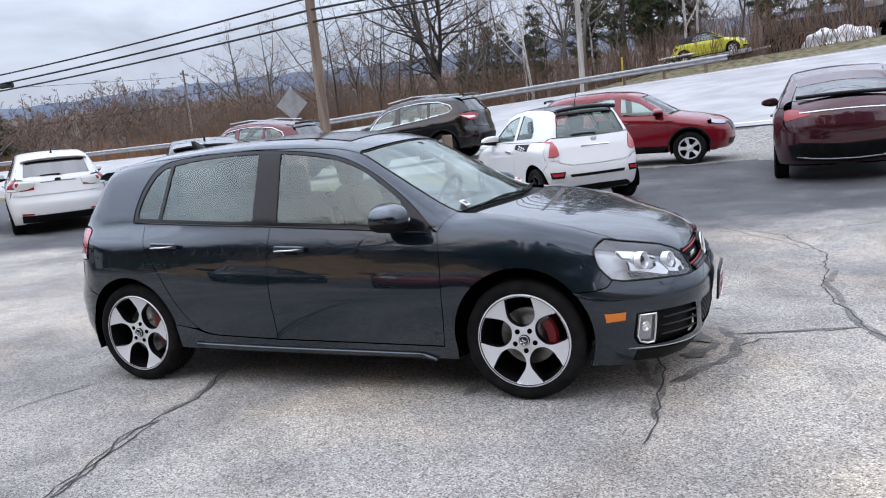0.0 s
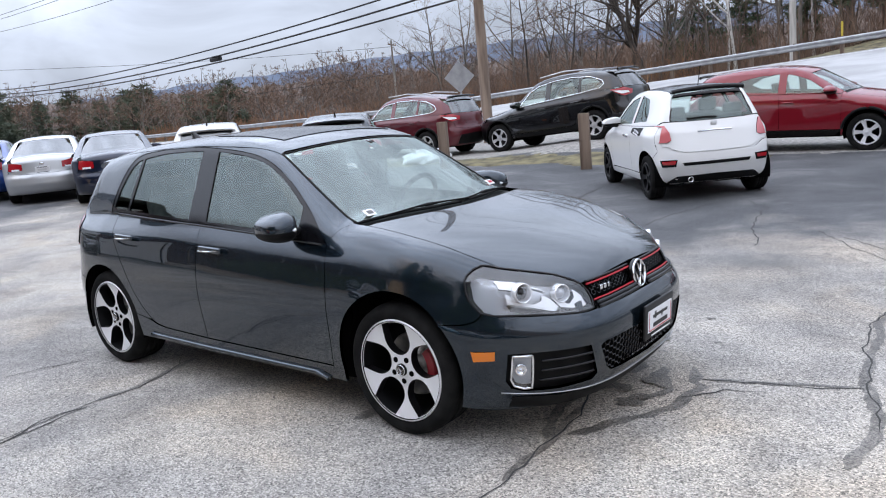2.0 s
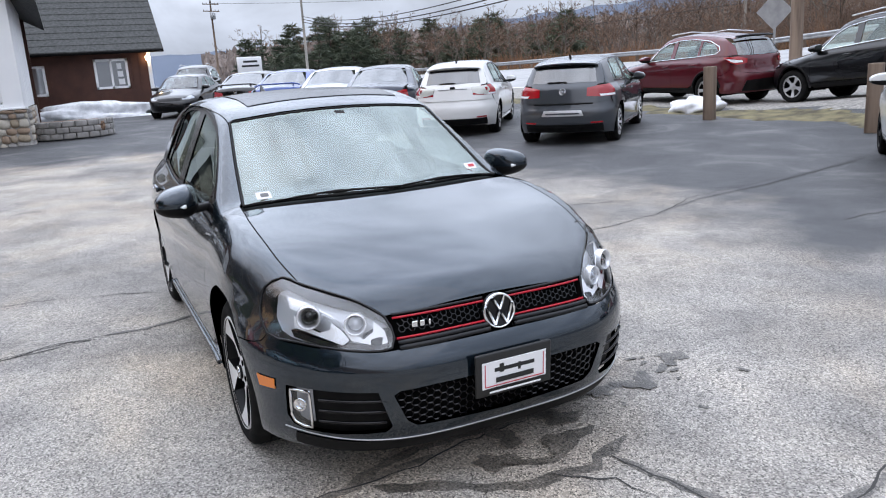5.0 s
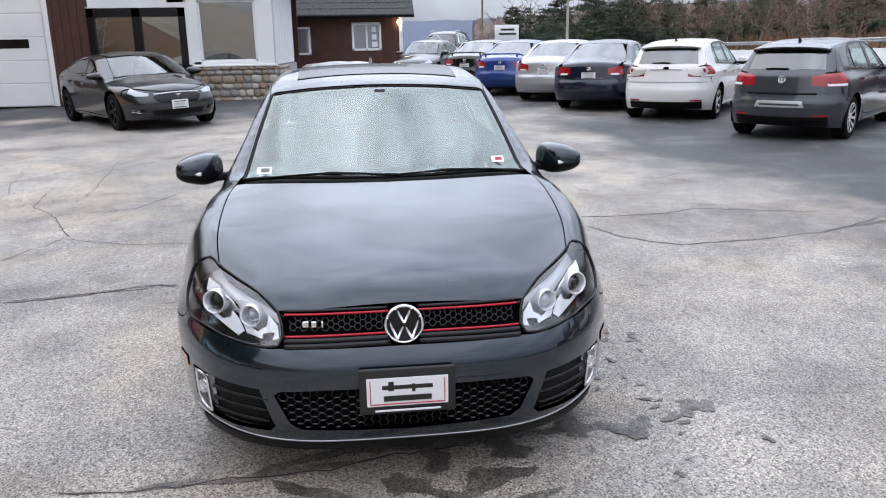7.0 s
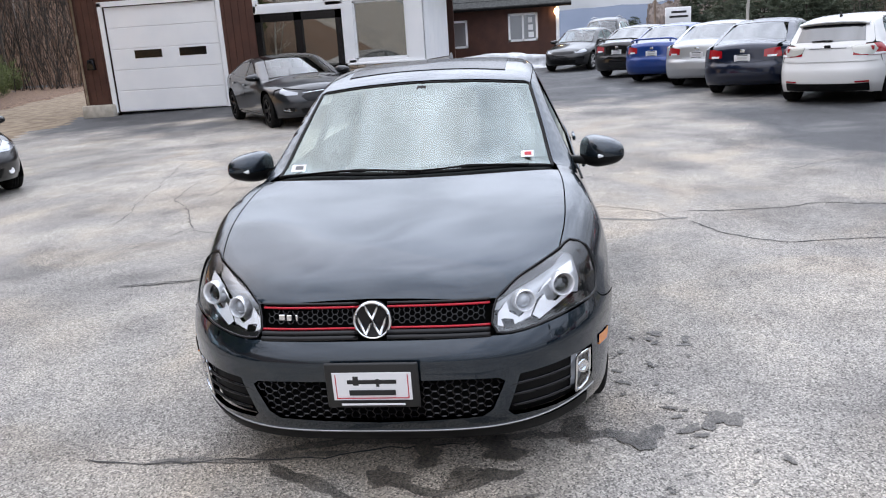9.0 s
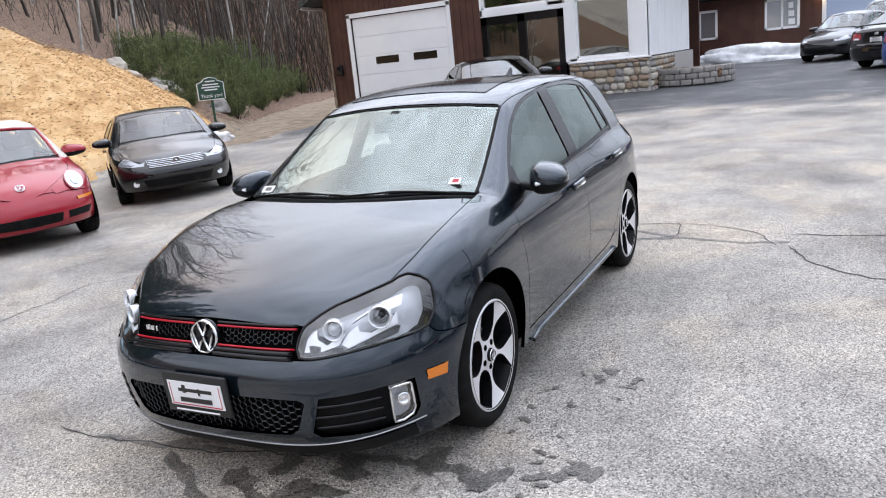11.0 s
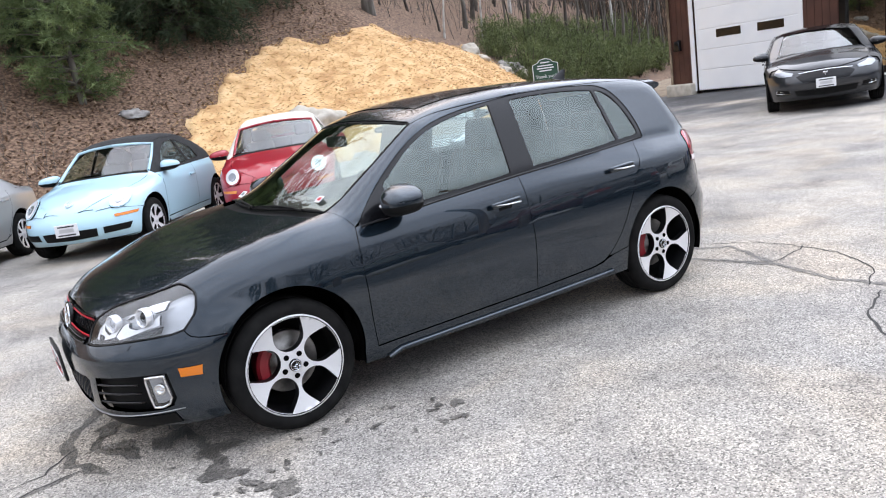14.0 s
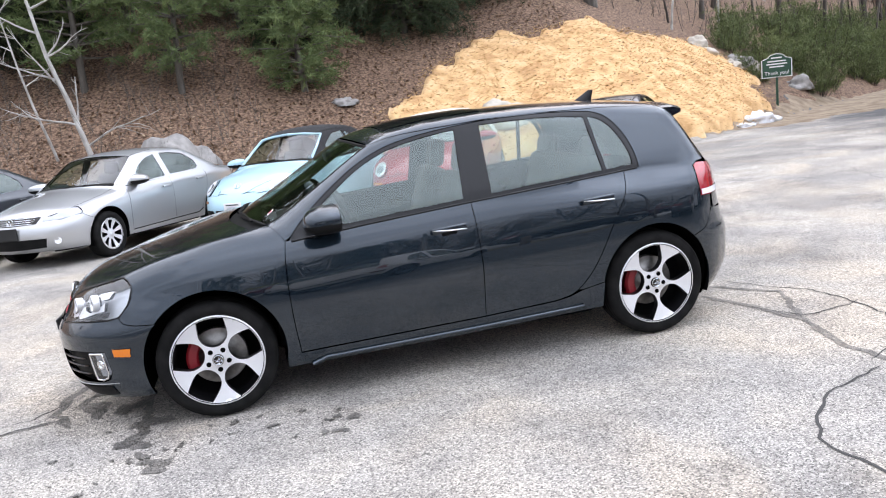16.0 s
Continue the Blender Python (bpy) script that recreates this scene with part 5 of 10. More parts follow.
def wheel(parent, at, side, R=0.318, rim=0.243, w=0.225, holes=None, face=None, caliper=0, turn=0.0, fine=True, cap=True):
    """A wheel under its car: tyre, rim, spokes, hub cap, bolts, brake. at: the middle of the tyre; side: 1 left, -1 right."""
    face = face or alloy_face
    holes = five_hole(rim) if holes is None else holes
    n = 64 if fine else 36
    m = pose(*at, 0, turn, 0 if side > 0 else 180)
    V, F = lathe(tyre_profile(R, rim, w), n)
    tyre = mesh_part("wheel", V, F, rubber, parent, "black rubber tyre on an alloy rim")
    tyre.matrix_local = m
    h = w / 2
    # barrel and lip
    V, F = lathe([(rim + 0.002, h * 0.93), (rim - 0.006, h * 0.98), (rim - 0.012, h * 0.86), (rim - 0.016, 0.0), (rim - 0.03, -h * 0.9), (0.02, -h * 0.9)], n)
    mesh_part("rim", V, F, alloy_black, tyre)
    V, F = lathe([(rim + 0.004, h * 0.92), (rim - 0.001, h * 0.985), (rim - 0.007, h * 0.96)], n)
    mesh_part("rim_lip", V, F, face, tyre)
    a = np.linspace(0, 2 * math.pi, 72 if fine else 40, endpoint=False)
    outer = np.stack([(rim - 0.008) * np.cos(a), (rim - 0.008) * np.sin(a)], -1)
    dish = lambda r: h * 0.95 - 0.028 * (1 - (r / rim) ** 2) + 0.012 * np.exp(-((r / 0.055) ** 2))
    V, F, WV, WF = plate_with_holes(outer, holes, 0.045, dish, 0.02 if fine else 0.035)
    spokes = mesh_part("spokes", V, F, face, tyre)
    mesh_part("spoke_sides", WV, WF, alloy_black, tyre)
    if fine or cap:
        V, F = lathe([(0.030, dish(np.array(0.0)) - 0.008), (0.030, dish(np.array(0.0)) + 0.006), (0.026, dish(np.array(0.0)) + 0.009), (0.0, dish(np.array(0.0)) + 0.010)], 28)
        mesh_part("hub_cap", V, F, plastic_black if fine else face, tyre)
    if fine:
        d0 = float(dish(np.array(0.0)))
        V, F = lathe([(0.027, d0 + 0.009), (0.027, d0 + 0.012), (0.0235, d0 + 0.012), (0.0235, d0 + 0.009)], 28)
        pieces = [(V, F)]
        for p, q in (((-0.015, 0.016), (-0.006, -0.004)), ((0.015, 0.016), (0.006, -0.004)), ((-0.006, -0.004), (0.0, 0.006)), ((0.006, -0.004), (0.0, 0.006)), ((-0.019, 0.006), (-0.009, -0.019)), ((0.019, 0.006), (0.009, -0.019)), ((-0.009, -0.019), (0, -0.006)), ((0.009, -0.019), (0, -0.006))):
            pieces.append(rod([(p[0], d0 + 0.011, p[1]), (q[0], d0 + 0.011, q[1])], 0.0022, 5))
        V, F = joined(pieces)
        mesh_part("cap_emblem", V, F, chrome, tyre)
        # bolts in flat black: the shade of recessed bolt holes as colour
        for k in range(5):
            b = math.radians(90 + 72 * k)
            rr = 0.056
            V, F = lathe([(0.0135, 0.0), (0.0135, 0.009), (0.011, 0.0095), (0.0, 0.0095)], 12)
            dd = float(dish(np.array(rr)))
            bolt = mesh_part("wheel_bolt", V + (rr * math.cos(b), dd - 0.006, rr * math.sin(b)), F, under_black, tyre)
        V, F = lathe([(0.15, 0.0), (0.155, -0.012), (0.155, -0.026), (0.15, -0.03), (0.02, -0.03)], 48)
        V2, F2 = lathe([(0.02, 0.03), (0.07, 0.025), (0.075, 0.0), (0.15, 0.0)], 48)
        Vd, Fd = joined([(V, F), (V2, F2)])
        mesh_part("brake_disc", Vd, Fd, steel_disc, tyre)
    if caliper:
        # curved block that grips the disc
        a = np.radians(np.linspace(-32, 32, 12)) + math.radians(caliper)
        prof = [(0.105, -0.045), (0.105, 0.030), (0.115, 0.040), (0.155, 0.040), (0.168, 0.028), (0.168, -0.045)]
        V = np.array([[r * math.cos(t), y, r * math.sin(t)] for t in a for r, y in prof])
        m_ = len(prof)
        F = [(i * m_ + k, i * m_ + (k + 1) % m_, (i + 1) * m_ + (k + 1) % m_, (i + 1) * m_ + k) for i in range(len(a) - 1) for k in range(m_)]
        F += [tuple(range(m_)), tuple(range((len(a) - 1) * m_, len(a) * m_))]
        mesh_part("brake_caliper", V, F, caliper_red, tyre, "red brake caliper", smooth_faces=False)
    return tyre


# ---- the compact hatchback ----
HATCH = Shape(
    top=[(2.25, 0.58), (2.15, 0.68), (2.08, 0.735), (1.95, 0.795), (1.8, 0.842), (1.6, 0.892), (1.4, 0.932), (1.2, 0.966), (1.08, 0.99), (0.41, 1.375), (0.25, 1.42), (0.0, 1.453), (-0.35, 1.469), (-0.75, 1.466), (-1.15, 1.447), (-1.5, 1.41), (-1.8, 1.36), (-2.1, 1.29)],
    plan=[(2.2, 0.76), (2.0, 0.805), (1.85, 0.84), (1.7, 0.866), (1.45, 0.882), (1.29, 0.886), (1.1, 0.882), (0.8, 0.872), (0.0, 0.874), (-0.6, 0.876), (-1.0, 0.878), (-1.29, 0.878), (-1.6, 0.858), (-1.8, 0.826), (-2.0, 0.766)],
    sect=[(0.15, 0.945), (0.22, 0.965), (0.35, 0.980), (0.48, 0.994), (0.55, 1.0), (0.61, 1.0), (0.68, 0.995), (0.74, 0.986), (0.80, 0.975), (0.84, 0.967), (0.865, 0.958), (0.955, 0.915), (1.1, 0.90)],
    belt=[(2.2, 0.66), (2.0, 0.735), (1.7, 0.822), (1.4, 0.885), (1.0, 0.908), (0.8, 0.908), (0.0, 0.955), (-1.2, 1.012), (-1.7, 1.02), (-2.1, 1.02)],
    front=[(0.15, 2.05), (0.22, 2.115), (0.30, 2.148), (0.42, 2.168), (0.52, 2.172), (0.57, 2.145), (0.61, 2.108), (0.66, 2.096), (0.72, 2.078), (0.78, 2.05), (0.9, 1.98)],
    noses=(0.05, 0.85), nose_power=4, shoulder=0.05, pinch=0.055,
    bows=[(-2.4, -0.25), (-1.1, -0.25), (-0.3, 0), (0.2, 0.3), (0.9, 0.3), (1.06, 0.1), (1.2, 0.0), (1.5, 0.08), (1.8, 0.34), (2.4, 0.34)],
    crowns=[(-2.4, 0.12), (-1.2, 0.095), (0.9, 0.09), (1.05, 0.035), (2.4, 0.035)], soft_hood=38,
    floor=0.13, rear=[(0.15, -1.86), (0.25, -1.96), (0.35, -2.02), (0.55, -2.04), (0.62, -2.01), (0.7, -1.99), (0.95, -1.94), (1.05, -1.87), (1.2, -1.77), (1.35, -1.67), (1.45, -1.6)],
)


def seat(name, parent, x, y, w=0.5, mat=None):
    mat = mat or seat_cloth
    base = part(name, lump(0.5, w, 0.16, 0.05, 3, (x, y, 0.42)), mat, parent)
    part("backrest", lump(0.14, w * 0.94, 0.62, 0.06, 3, (x - 0.30, y, 0.80), (0, -16, 0)), mat, base)
    if w < 0.7:
        part("headrest", lump(0.09, 0.26, 0.19, 0.04, 3, (x - 0.41, y, 1.19), (0, -10, 0)), mat, base)
    else:
        for dy in (-0.38, 0.38):
            part("headrest", lump(0.08, 0.25, 0.16, 0.035, 3, (x - 0.39, y + dy, 1.13), (0, -10, 0)), mat, base)


def cabin(car, mat=None, wheel_y=0.36):
    """Seats, dashboard, steering wheel and mirror, seen through the glass."""
    seat("front_seat", car, 0.12, 0.36, 0.5, mat)
    seat("front_seat", car, 0.12, -0.36, 0.5, mat)
    seat("rear_seat", car, -0.75, 0.0, 1.2, mat)
    part("dashboard", lump(0.42, 1.36, 0.24, 0.07, 3, (0.72, 0, 0.80), (0, 6, 0)), plastic_black, car)
    a = np.linspace(0, 2 * math.pi, 33)
    ring = np.stack([0 * a, 0.185 * np.cos(a), 0.185 * np.sin(a)], -1)
    V1, F1 = rod(ring, 0.016, 8)
    pieces = [(V1, F1)] + [rod([(0, 0, 0), (0, 0.18 * math.cos(t), 0.18 * math.sin(t))], 0.014, 6) for t in (0.1, 3.04, 4.71)]
    V, F = joined(pieces)
    sw = mesh_part("steering_wheel", V, F, plastic_black, car)
    sw.matrix_local = pose(0.45, wheel_y, 0.93, 0, 24, 0)
    part("mirror_inside", lump(0.03, 0.24, 0.065, 0.012, 2, (0.5, 0, 1.27)), plastic_black, car)


def arch_liner(car, x, r, z, y0=0.45, y1=0.84):
    for s_ in (1, -1):
        a = np.radians(np.linspace(-20, 200, 24))
        V, F = [], []
        for t in a:
            V += [(x + r * math.cos(t), s_ * y0, z + r * math.sin(t)), (x + r * math.cos(t), s_ * y1, z + r * math.sin(t))]
        F = [(2 * i, 2 * i + 1, 2 * i + 3, 2 * i + 2) for i in range(len(a) - 1)]
        V += [(x, s_ * y0, z)]
        F += [(2 * i, 2 * i + 2, len(V) - 1) for i in range(len(a) - 1)]
        mesh_part("wheel_arch", V, F, under_black, car)


def hexes(poly_yz, cell):
    """Centre lines of a honeycomb that fills an outline in (y, z)."""
    poly = np.array(poly_yz, float)
    lo, hi = poly.min(0), poly.max(0)
    segs = set()
    r = cell / math.sqrt(3)
    for i in range(int((hi[0] - lo[0]) / (1.5 * r)) + 3):
        for j in range(int((hi[1] - lo[1]) / cell) + 3):
            cx, cz = lo[0] + 1.5 * r * i, lo[1] + cell * (j + 0.5 * (i % 2))
            for k in range(6):
                a, b = math.radians(60 * k), math.radians(60 * k + 60)
                p = (round(cx + r * math.cos(a), 4), round(cz + r * math.sin(a), 4))
                q = (round(cx + r * math.cos(b), 4), round(cz + r * math.sin(b), 4))
                segs.add((min(p, q), max(p, q)))
    segs = sorted(segs)
    mid = np.array([((p[0] + q[0]) / 2, (p[1] + q[1]) / 2) for p, q in segs])
    ok = inside(mid, [poly])
    return [s_ for s_, k in zip(segs, ok) if k]


def honeycomb(name, shape, poly, cell, r, lift, car):
    segs = hexes(poly, cell)
    A = shape.on_front([s_[0] for s_ in segs]) + (lift, 0, 0)
    B = shape.on_front([s_[1] for s_ in segs]) + (lift, 0, 0)
    V, F = joined([rod([a, b], r, 4) for a, b in zip(A, B)])
    return mesh_part(name, V, F, gloss_black, car, smooth_faces=False)


def emblem_disc(name, at, radius, car, mat_ring=None, mat_face=None, facing=(0, 90, 0)):
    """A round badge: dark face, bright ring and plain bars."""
    V, F = lathe([(radius, -0.012), (radius, 0.004), (radius * 0.96, 0.008), (radius * 0.88, 0.006), (0.0, 0.004)], 40, "z")
    face = mesh_part(name, V, F, mat_face or gloss_black, car)
    face.matrix_local = pose(*at, *facing)
    ring = lathe([(radius * 1.0, 0.002), (radius * 0.97, 0.011), (radius * 0.87, 0.011), (radius * 0.85, 0.004)], 40, "z")
    k = radius
    for p, q in (((-0.36, 0.78), (-0.02, 0.10)), ((0.36, 0.78), (0.02, 0.10)), ((-0.80, 0.34), (-0.36, -0.72)), ((0.80, 0.34), (0.36, -0.72)), ((-0.36, -0.72), (0.0, 0.0)), ((0.36, -0.72), (0.0, 0.0))):
        # bars lie in the badge's plane: its x points down and its y to the side
        V, F = rod([(-p[1] * k, p[0] * k, 0.011), (-q[1] * k, q[0] * k, 0.011)], 0.085 * k, 6)
        mesh_part("badge_bar", V, F, mat_ring or chrome, face)
    mesh_part("badge_ring", *ring, mat_ring or chrome, face)
    return face


def mirror(car, side, paint, x=0.60, y=0.86, z=0.93, half=0.138):
    """A door mirror: foot, rounded shell with a turn-signal strip, and the glass."""
    bm = bmesh.new()
    bmesh.ops.create_icosphere(bm, subdivisions=4, radius=1)
    for v in bm.verts:
        c = v.co
        c /= (abs(c.x) ** 2.6 + abs(c.y) ** 2.6 + abs(c.z) ** 2.6) ** (1 / 2.6)
        sx = 0.145 if c.x > 0 else 0.10
        c.x, c.y, c.z = c.x * sx, c.y * half, c.z * (0.080 if c.z > 0 else 0.070) * (1 - 0.22 * c.y)
        c.y += 0.02 * c.x / 0.085
        c.x -= 0.25 * (c.y - 0.0) * 0.35
        if c.x < -0.05:
            c.x = -0.05 + (c.x + 0.05) * 0.2
    bmesh.ops.transform(bm, matrix=pose(x, y + 0.055, z + 0.042), verts=bm.verts)
    low = [f for f in bm.faces if f.calc_center_median().z < z + 0.032]
    for f in bm.faces:
        f.smooth = True
    bl = bm.copy()
    bmesh.ops.delete(bm, geom=low, context="FACES")
    high = [f for f in bl.faces if f.calc_center_median().z >= z + 0.032]
    bmesh.ops.delete(bl, geom=high, context="FACES")
    sgn = Matrix.Diagonal((1, side, 1, 1))
    for b in (bm, bl):
        bmesh.ops.transform(b, matrix=sgn, verts=b.verts)
        if side < 0:
            bmesh.ops.reverse_faces(b, faces=b.faces)
    shell = part("door_mirror", bm, paint, car)
    part("mirror_base", bl, plastic_black, shell)
    f = lump(0.07, 0.12, 0.035, 0.012, 2, (x + 0.0, side * (y - 0.07), z + 0.005), (side * -8, 0, 0))
    part("mirror_foot", f, plastic_black, shell)
    pts = [(x + 0.140 - 0.5 * (t - 0.3) ** 2 * 0.26 - 0.035 * t, side * (y + 0.055 + half * (-0.25 + 1.05 * t)), z + 0.036) for t in np.linspace(0, 1, 9)]
    V, F = rod(pts, 0.011, 6)
    mesh_part("turn_signal", V, F, lens_white, shell, "clear turn-signal strip")
    return shell


def wiper(car, a, b, shape):
    pts = shape.on_top([(a[0] + (b[0] - a[0]) * t, a[1] + (b[1] - a[1]) * t) for t in np.linspace(0, 1, 9)]) + (0.004, 0, 0.001)
    V, F = rod(pts, 0.0045, 6)
    w = mesh_part("wiper", V, F, plastic_black, car)
    V, F = rod(pts + (0.004, 0, 0.002), np.interp(np.linspace(0, 1, 9), [0, 0.3, 0.5, 0.7, 1], [0.002, 0.003, 0.009, 0.004, 0.006]), 6)
    mesh_part("wiper_arm", V, F, plastic_black, w)


def hatchback(m, paint, label, detail=True, group="", step=0.045):
    S = HATCH
    car = thing("hatchback_car", m, label, "car", group)
    st, ta, fr = S.on_side, S.on_top, S.on_front
    kw = dict(step=step, edge=0.022 if detail else 0.04)
    hood_side = ta(spline([(1.035, 0.685), (1.2, 0.695), (1.4, 0.694), (1.6, 0.682), (1.766, 0.653)]))
    nose_l = fr([(0.425, 0.690)])[0]
    lamp_top = spline(np.vstack([hood_side[-1:], ta([(1.86, 0.578), (1.955, 0.492)]), nose_l[None]]))
    hood_front = fr(spline([(0.425, 0.690), (0.3, 0.697), (0.15, 0.706), (0.0, 0.710)]))
    cowl = ta(spline([(1.150, 0.0), (1.134, 0.25), (1.088, 0.5), (1.030, 0.685)]))
    panel("hood", S, Flat((0.25, 0, 1)), [mirrored(np.vstack([cowl[:-1], hood_side[:-1], lamp_top[:-1], hood_front]))[:-1]], paint, car, **kw)
    # glass and roof
    ws_base = ta(spline([(1.085, 0.0), (1.062, 0.25), (1.005, 0.5), (0.94, 0.662)]))
    ws_side = ta(spline([(0.94, 0.662), (0.63, 0.617), (0.325, 0.565)]))
    ws_top = ta(spline([(0.325, 0.565), (0.36, 0.45), (0.40, 0.2), (0.41, 0.0)]))
    panel("cowl", S, Flat((0.3, 0, 1)), [mirrored(np.vstack([ws_base, cowl[::-1]]))], plastic_black, car, lift=-0.022, skirt=0.0, gap=-0.006, **kw)
    wind = panel("windshield", S, Flat((0.55, 0, 0.85)), [mirrored(np.vstack([ws_base[:-1], ws_side[:-1], ws_top]))], glass_windshield, car, lift=-0.004, skirt=0.006, **kw)
    # black edge band of the windshield
    V, F = rod(np.vstack([ws_base, ws_side[1:], ws_top[1:]]), 0.009, 6)
    V2 = V * (1, -1, 1)
    Vb, Fb = joined([(V - (0, 0, 0.008), F), (V2 - (0, 0, 0.008), F)])
    mesh_part("windshield_seal", Vb, Fb, plastic_black, wind)
    ditch = ta(spline([(0.325, 0.575), (0.0, 0.592), (-0.5, 0.592), (-1.0, 0.577), (-1.45, 0.55), (-1.66, 0.53)]))
    roof_rear = ta(spline([(-1.66, 0.53), (-1.70, 0.3), (-1.715, 0.0)]))
    panel("roof", S, Flat((0, 0, 1)), [mirrored(np.vstack([ws_top[::-1][:-1] - (0.012, 0, 0), ditch[:-1], roof_rear]))], paint, car, **kw)
    if detail:
        sr = ta(straight([(0.22, 0.0), (0.20, 0.44), (-0.40, 0.45), (-0.42, 0.0)]))
        panel("sunroof", S, Flat((0, 0, 1)), [mirrored(sr)], gloss_black, car, lift=0.0035, skirt=0.004, **kw)
    panel("headliner", S, Flat((0, 0, 1)), [mirrored(np.vstack([ws_top[::-1][:-1] - (0.03, 0, 0), ditch[:-1], roof_rear]))], seat_pale, car, lift=-0.035, skirt=0.0, gap=0.03, step=0.12, edge=0.06)
    # sides
    arch_f = lambda a0, a1: st(arc(1.289, 0.338, 0.365, a0, a1))
    arch_r = lambda a0, a1: st(arc(-1.289, 0.335, 0.352, a0, a1))
    lamp_back = spline(np.vstack([hood_side[-1:], ta([(1.70, 0.693)]), st([(1.662, 0.775), (1.668, 0.735), (1.69, 0.68), (1.745, 0.622)])]))
    seam_b = st(spline([(1.745, 0.622), (1.725, 0.59), (1.66, 0.576), (1.562, 0.574)]))
    door_f = spline([(0.852, 0.285), (0.866, 0.45), (0.872, 0.65), (0.866, 0.8), (0.852, 0.893)])
    fender = np.vstack([hood_side[:-1], lamp_back[:-1], seam_b[:-1], arch_f(39.8, 190)[:-1], st(straight([(0.93, 0.275), (0.93, 0.21), (0.852, 0.21), (0.852, 0.285)]))[:-1], st(door_f), ta([(0.935, 0.680)])])
    both("front_fender", S, (0, 0.75, 0.62), [fender], paint, car, **kw)
    belt_f = straight([(-0.192, 0.966), (0.4, 0.926), (0.845, 0.892)])
    b_edge = spline([(-0.2, 0.305), (-0.207, 0.6), (-0.2, 0.8), (-0.192, 0.966)])
    front_door = both("front_door", S, (0, 1, 0.18), [st(np.vstack([straight([(0.852, 0.285), (-0.2, 0.305)])[:-1], b_edge[:-1], belt_f[:-1], door_f[::-1]]))[:-1]], paint, car, **kw)
    r_edge = spline([(-0.62, 0.322), (-0.70, 0.335), (-0.77, 0.365), (-0.88, 0.48), (-1.03, 0.74), (-1.125, 0.9), (-1.165, 1.018)])
    rear_door = both("rear_door", S, (0, 1, 0.18), [st(np.vstack([straight([(-0.2, 0.305), (-0.62, 0.322)])[:-1], r_edge[:-1], straight([(-1.165, 1.018), (-0.192, 0.966)])[:-1], b_edge[::-1]]))[:-1]], paint, car, **kw)
    sill = st(np.vstack([straight([(0.93, 0.28), (0.852, 0.282), (-0.2, 0.302), (-0.62, 0.319)])[:-1], spline([(-0.62, 0.319), (-0.72, 0.333), (-0.80, 0.36), (-0.945, 0.385)])[:-1], straight([(-0.945, 0.385), (-0.93, 0.235), (0.0, 0.215), (0.93, 0.21)])]))
    both("side_sill", S, (0, 1, 0.0), [sill], paint, car, **kw)
    for s_ in (1, -1):
        pts = st(straight([(0.80, 0.205), (0.72, 0.232), (-0.2, 0.245), (-0.72, 0.258), (-0.80, 0.262)], 0.1)) + (0, 0.006, 0)
        V, F = rod(pts * (1, s_, 1), 0.014, 8)
        mesh_part("side_skirt", V, F, paint, car)
    dlo = np.vstack([spline([(-1.265, 1.022), (-1.262, 1.10), (-1.225, 1.22), (-1.15, 1.325), (-1.06, 1.372), (-0.95, 1.388)])[:-1], spline([(-0.95, 1.388), (-0.7, 1.402), (-0.45, 1.402), (-0.2, 1.385), (0.05, 1.355), (0.24, 1.312), (0.41, 1.235), (0.57, 1.13), (0.70, 1.03), (0.795, 0.94), (0.832, 0.892)])])
    tail_f = straight([(-1.655, 1.0), (-1.625, 0.985), (-1.612, 0.9), (-1.625, 0.805), (-1.72, 0.80)])
    hatch_edge = st(spline([(-1.56, 1.33), (-1.64, 1.2), (-1.70, 1.09), (-1.735, 1.01)]))
    quarter = np.vstack([ta([(0.935, 0.680)]), ws_side[1:-1] + (0, 0.012, 0), ditch, hatch_edge, st(straight([(-1.735, 1.01), (-1.66, 1.005)])), st(tail_f), st(spline([(-1.72, 0.80), (-1.70, 0.70), (-1.64, 0.615), (-1.545, 0.575)])), arch_r(137, 8)[1:], st(spline([(-0.945, 0.385), (-0.80, 0.362), (-0.775, 0.368)])), st(r_edge[r_edge[:, 0] < -0.79]), st(dlo[:-1]), st([(0.852, 0.893)])])
    both("body_side", S, (0, 0.86, 0.5), [quarter], paint, car, **kw)
    g_f = np.vstack([straight([(-0.155, 0.985), (0.3, 0.955), (0.625, 0.932)])[:-1], straight([(0.625, 0.932), (0.625, 1.062)])[:-1], spline([(0.625, 1.062), (0.41, 1.212), (0.24, 1.290), (0.06, 1.334), (-0.11, 1.358), (-0.185, 1.366)])[:-1], straight([(-0.185, 1.366), (-0.155, 0.985)])])[:-1]
    g_r = np.vstack([straight([(-0.325, 0.995), (-1.03, 1.034)])[:-1], straight([(-1.03, 1.034), (-0.995, 1.352)])[:-1], spline([(-0.995, 1.352), (-0.8, 1.372), (-0.55, 1.380), (-0.34, 1.376)])[:-1], straight([(-0.34, 1.376), (-0.325, 0.995)])])[:-1]
    g_q = np.vstack([straight([(-1.058, 1.036), (-1.232, 1.046)])[:-1], spline([(-1.232, 1.046), (-1.23, 1.10), (-1.195, 1.205), (-1.135, 1.295), (-1.075, 1.336), (-1.022, 1.348)])[:-1], straight([(-1.022, 1.348), (-1.058, 1.036)])])[:-1]
    frame_loop = np.vstack([st(dlo[:-1]), st(straight([(0.832, 0.892), (0.4, 0.928), (-0.2, 0.968), (-1.265, 1.022)]))[:-1]])
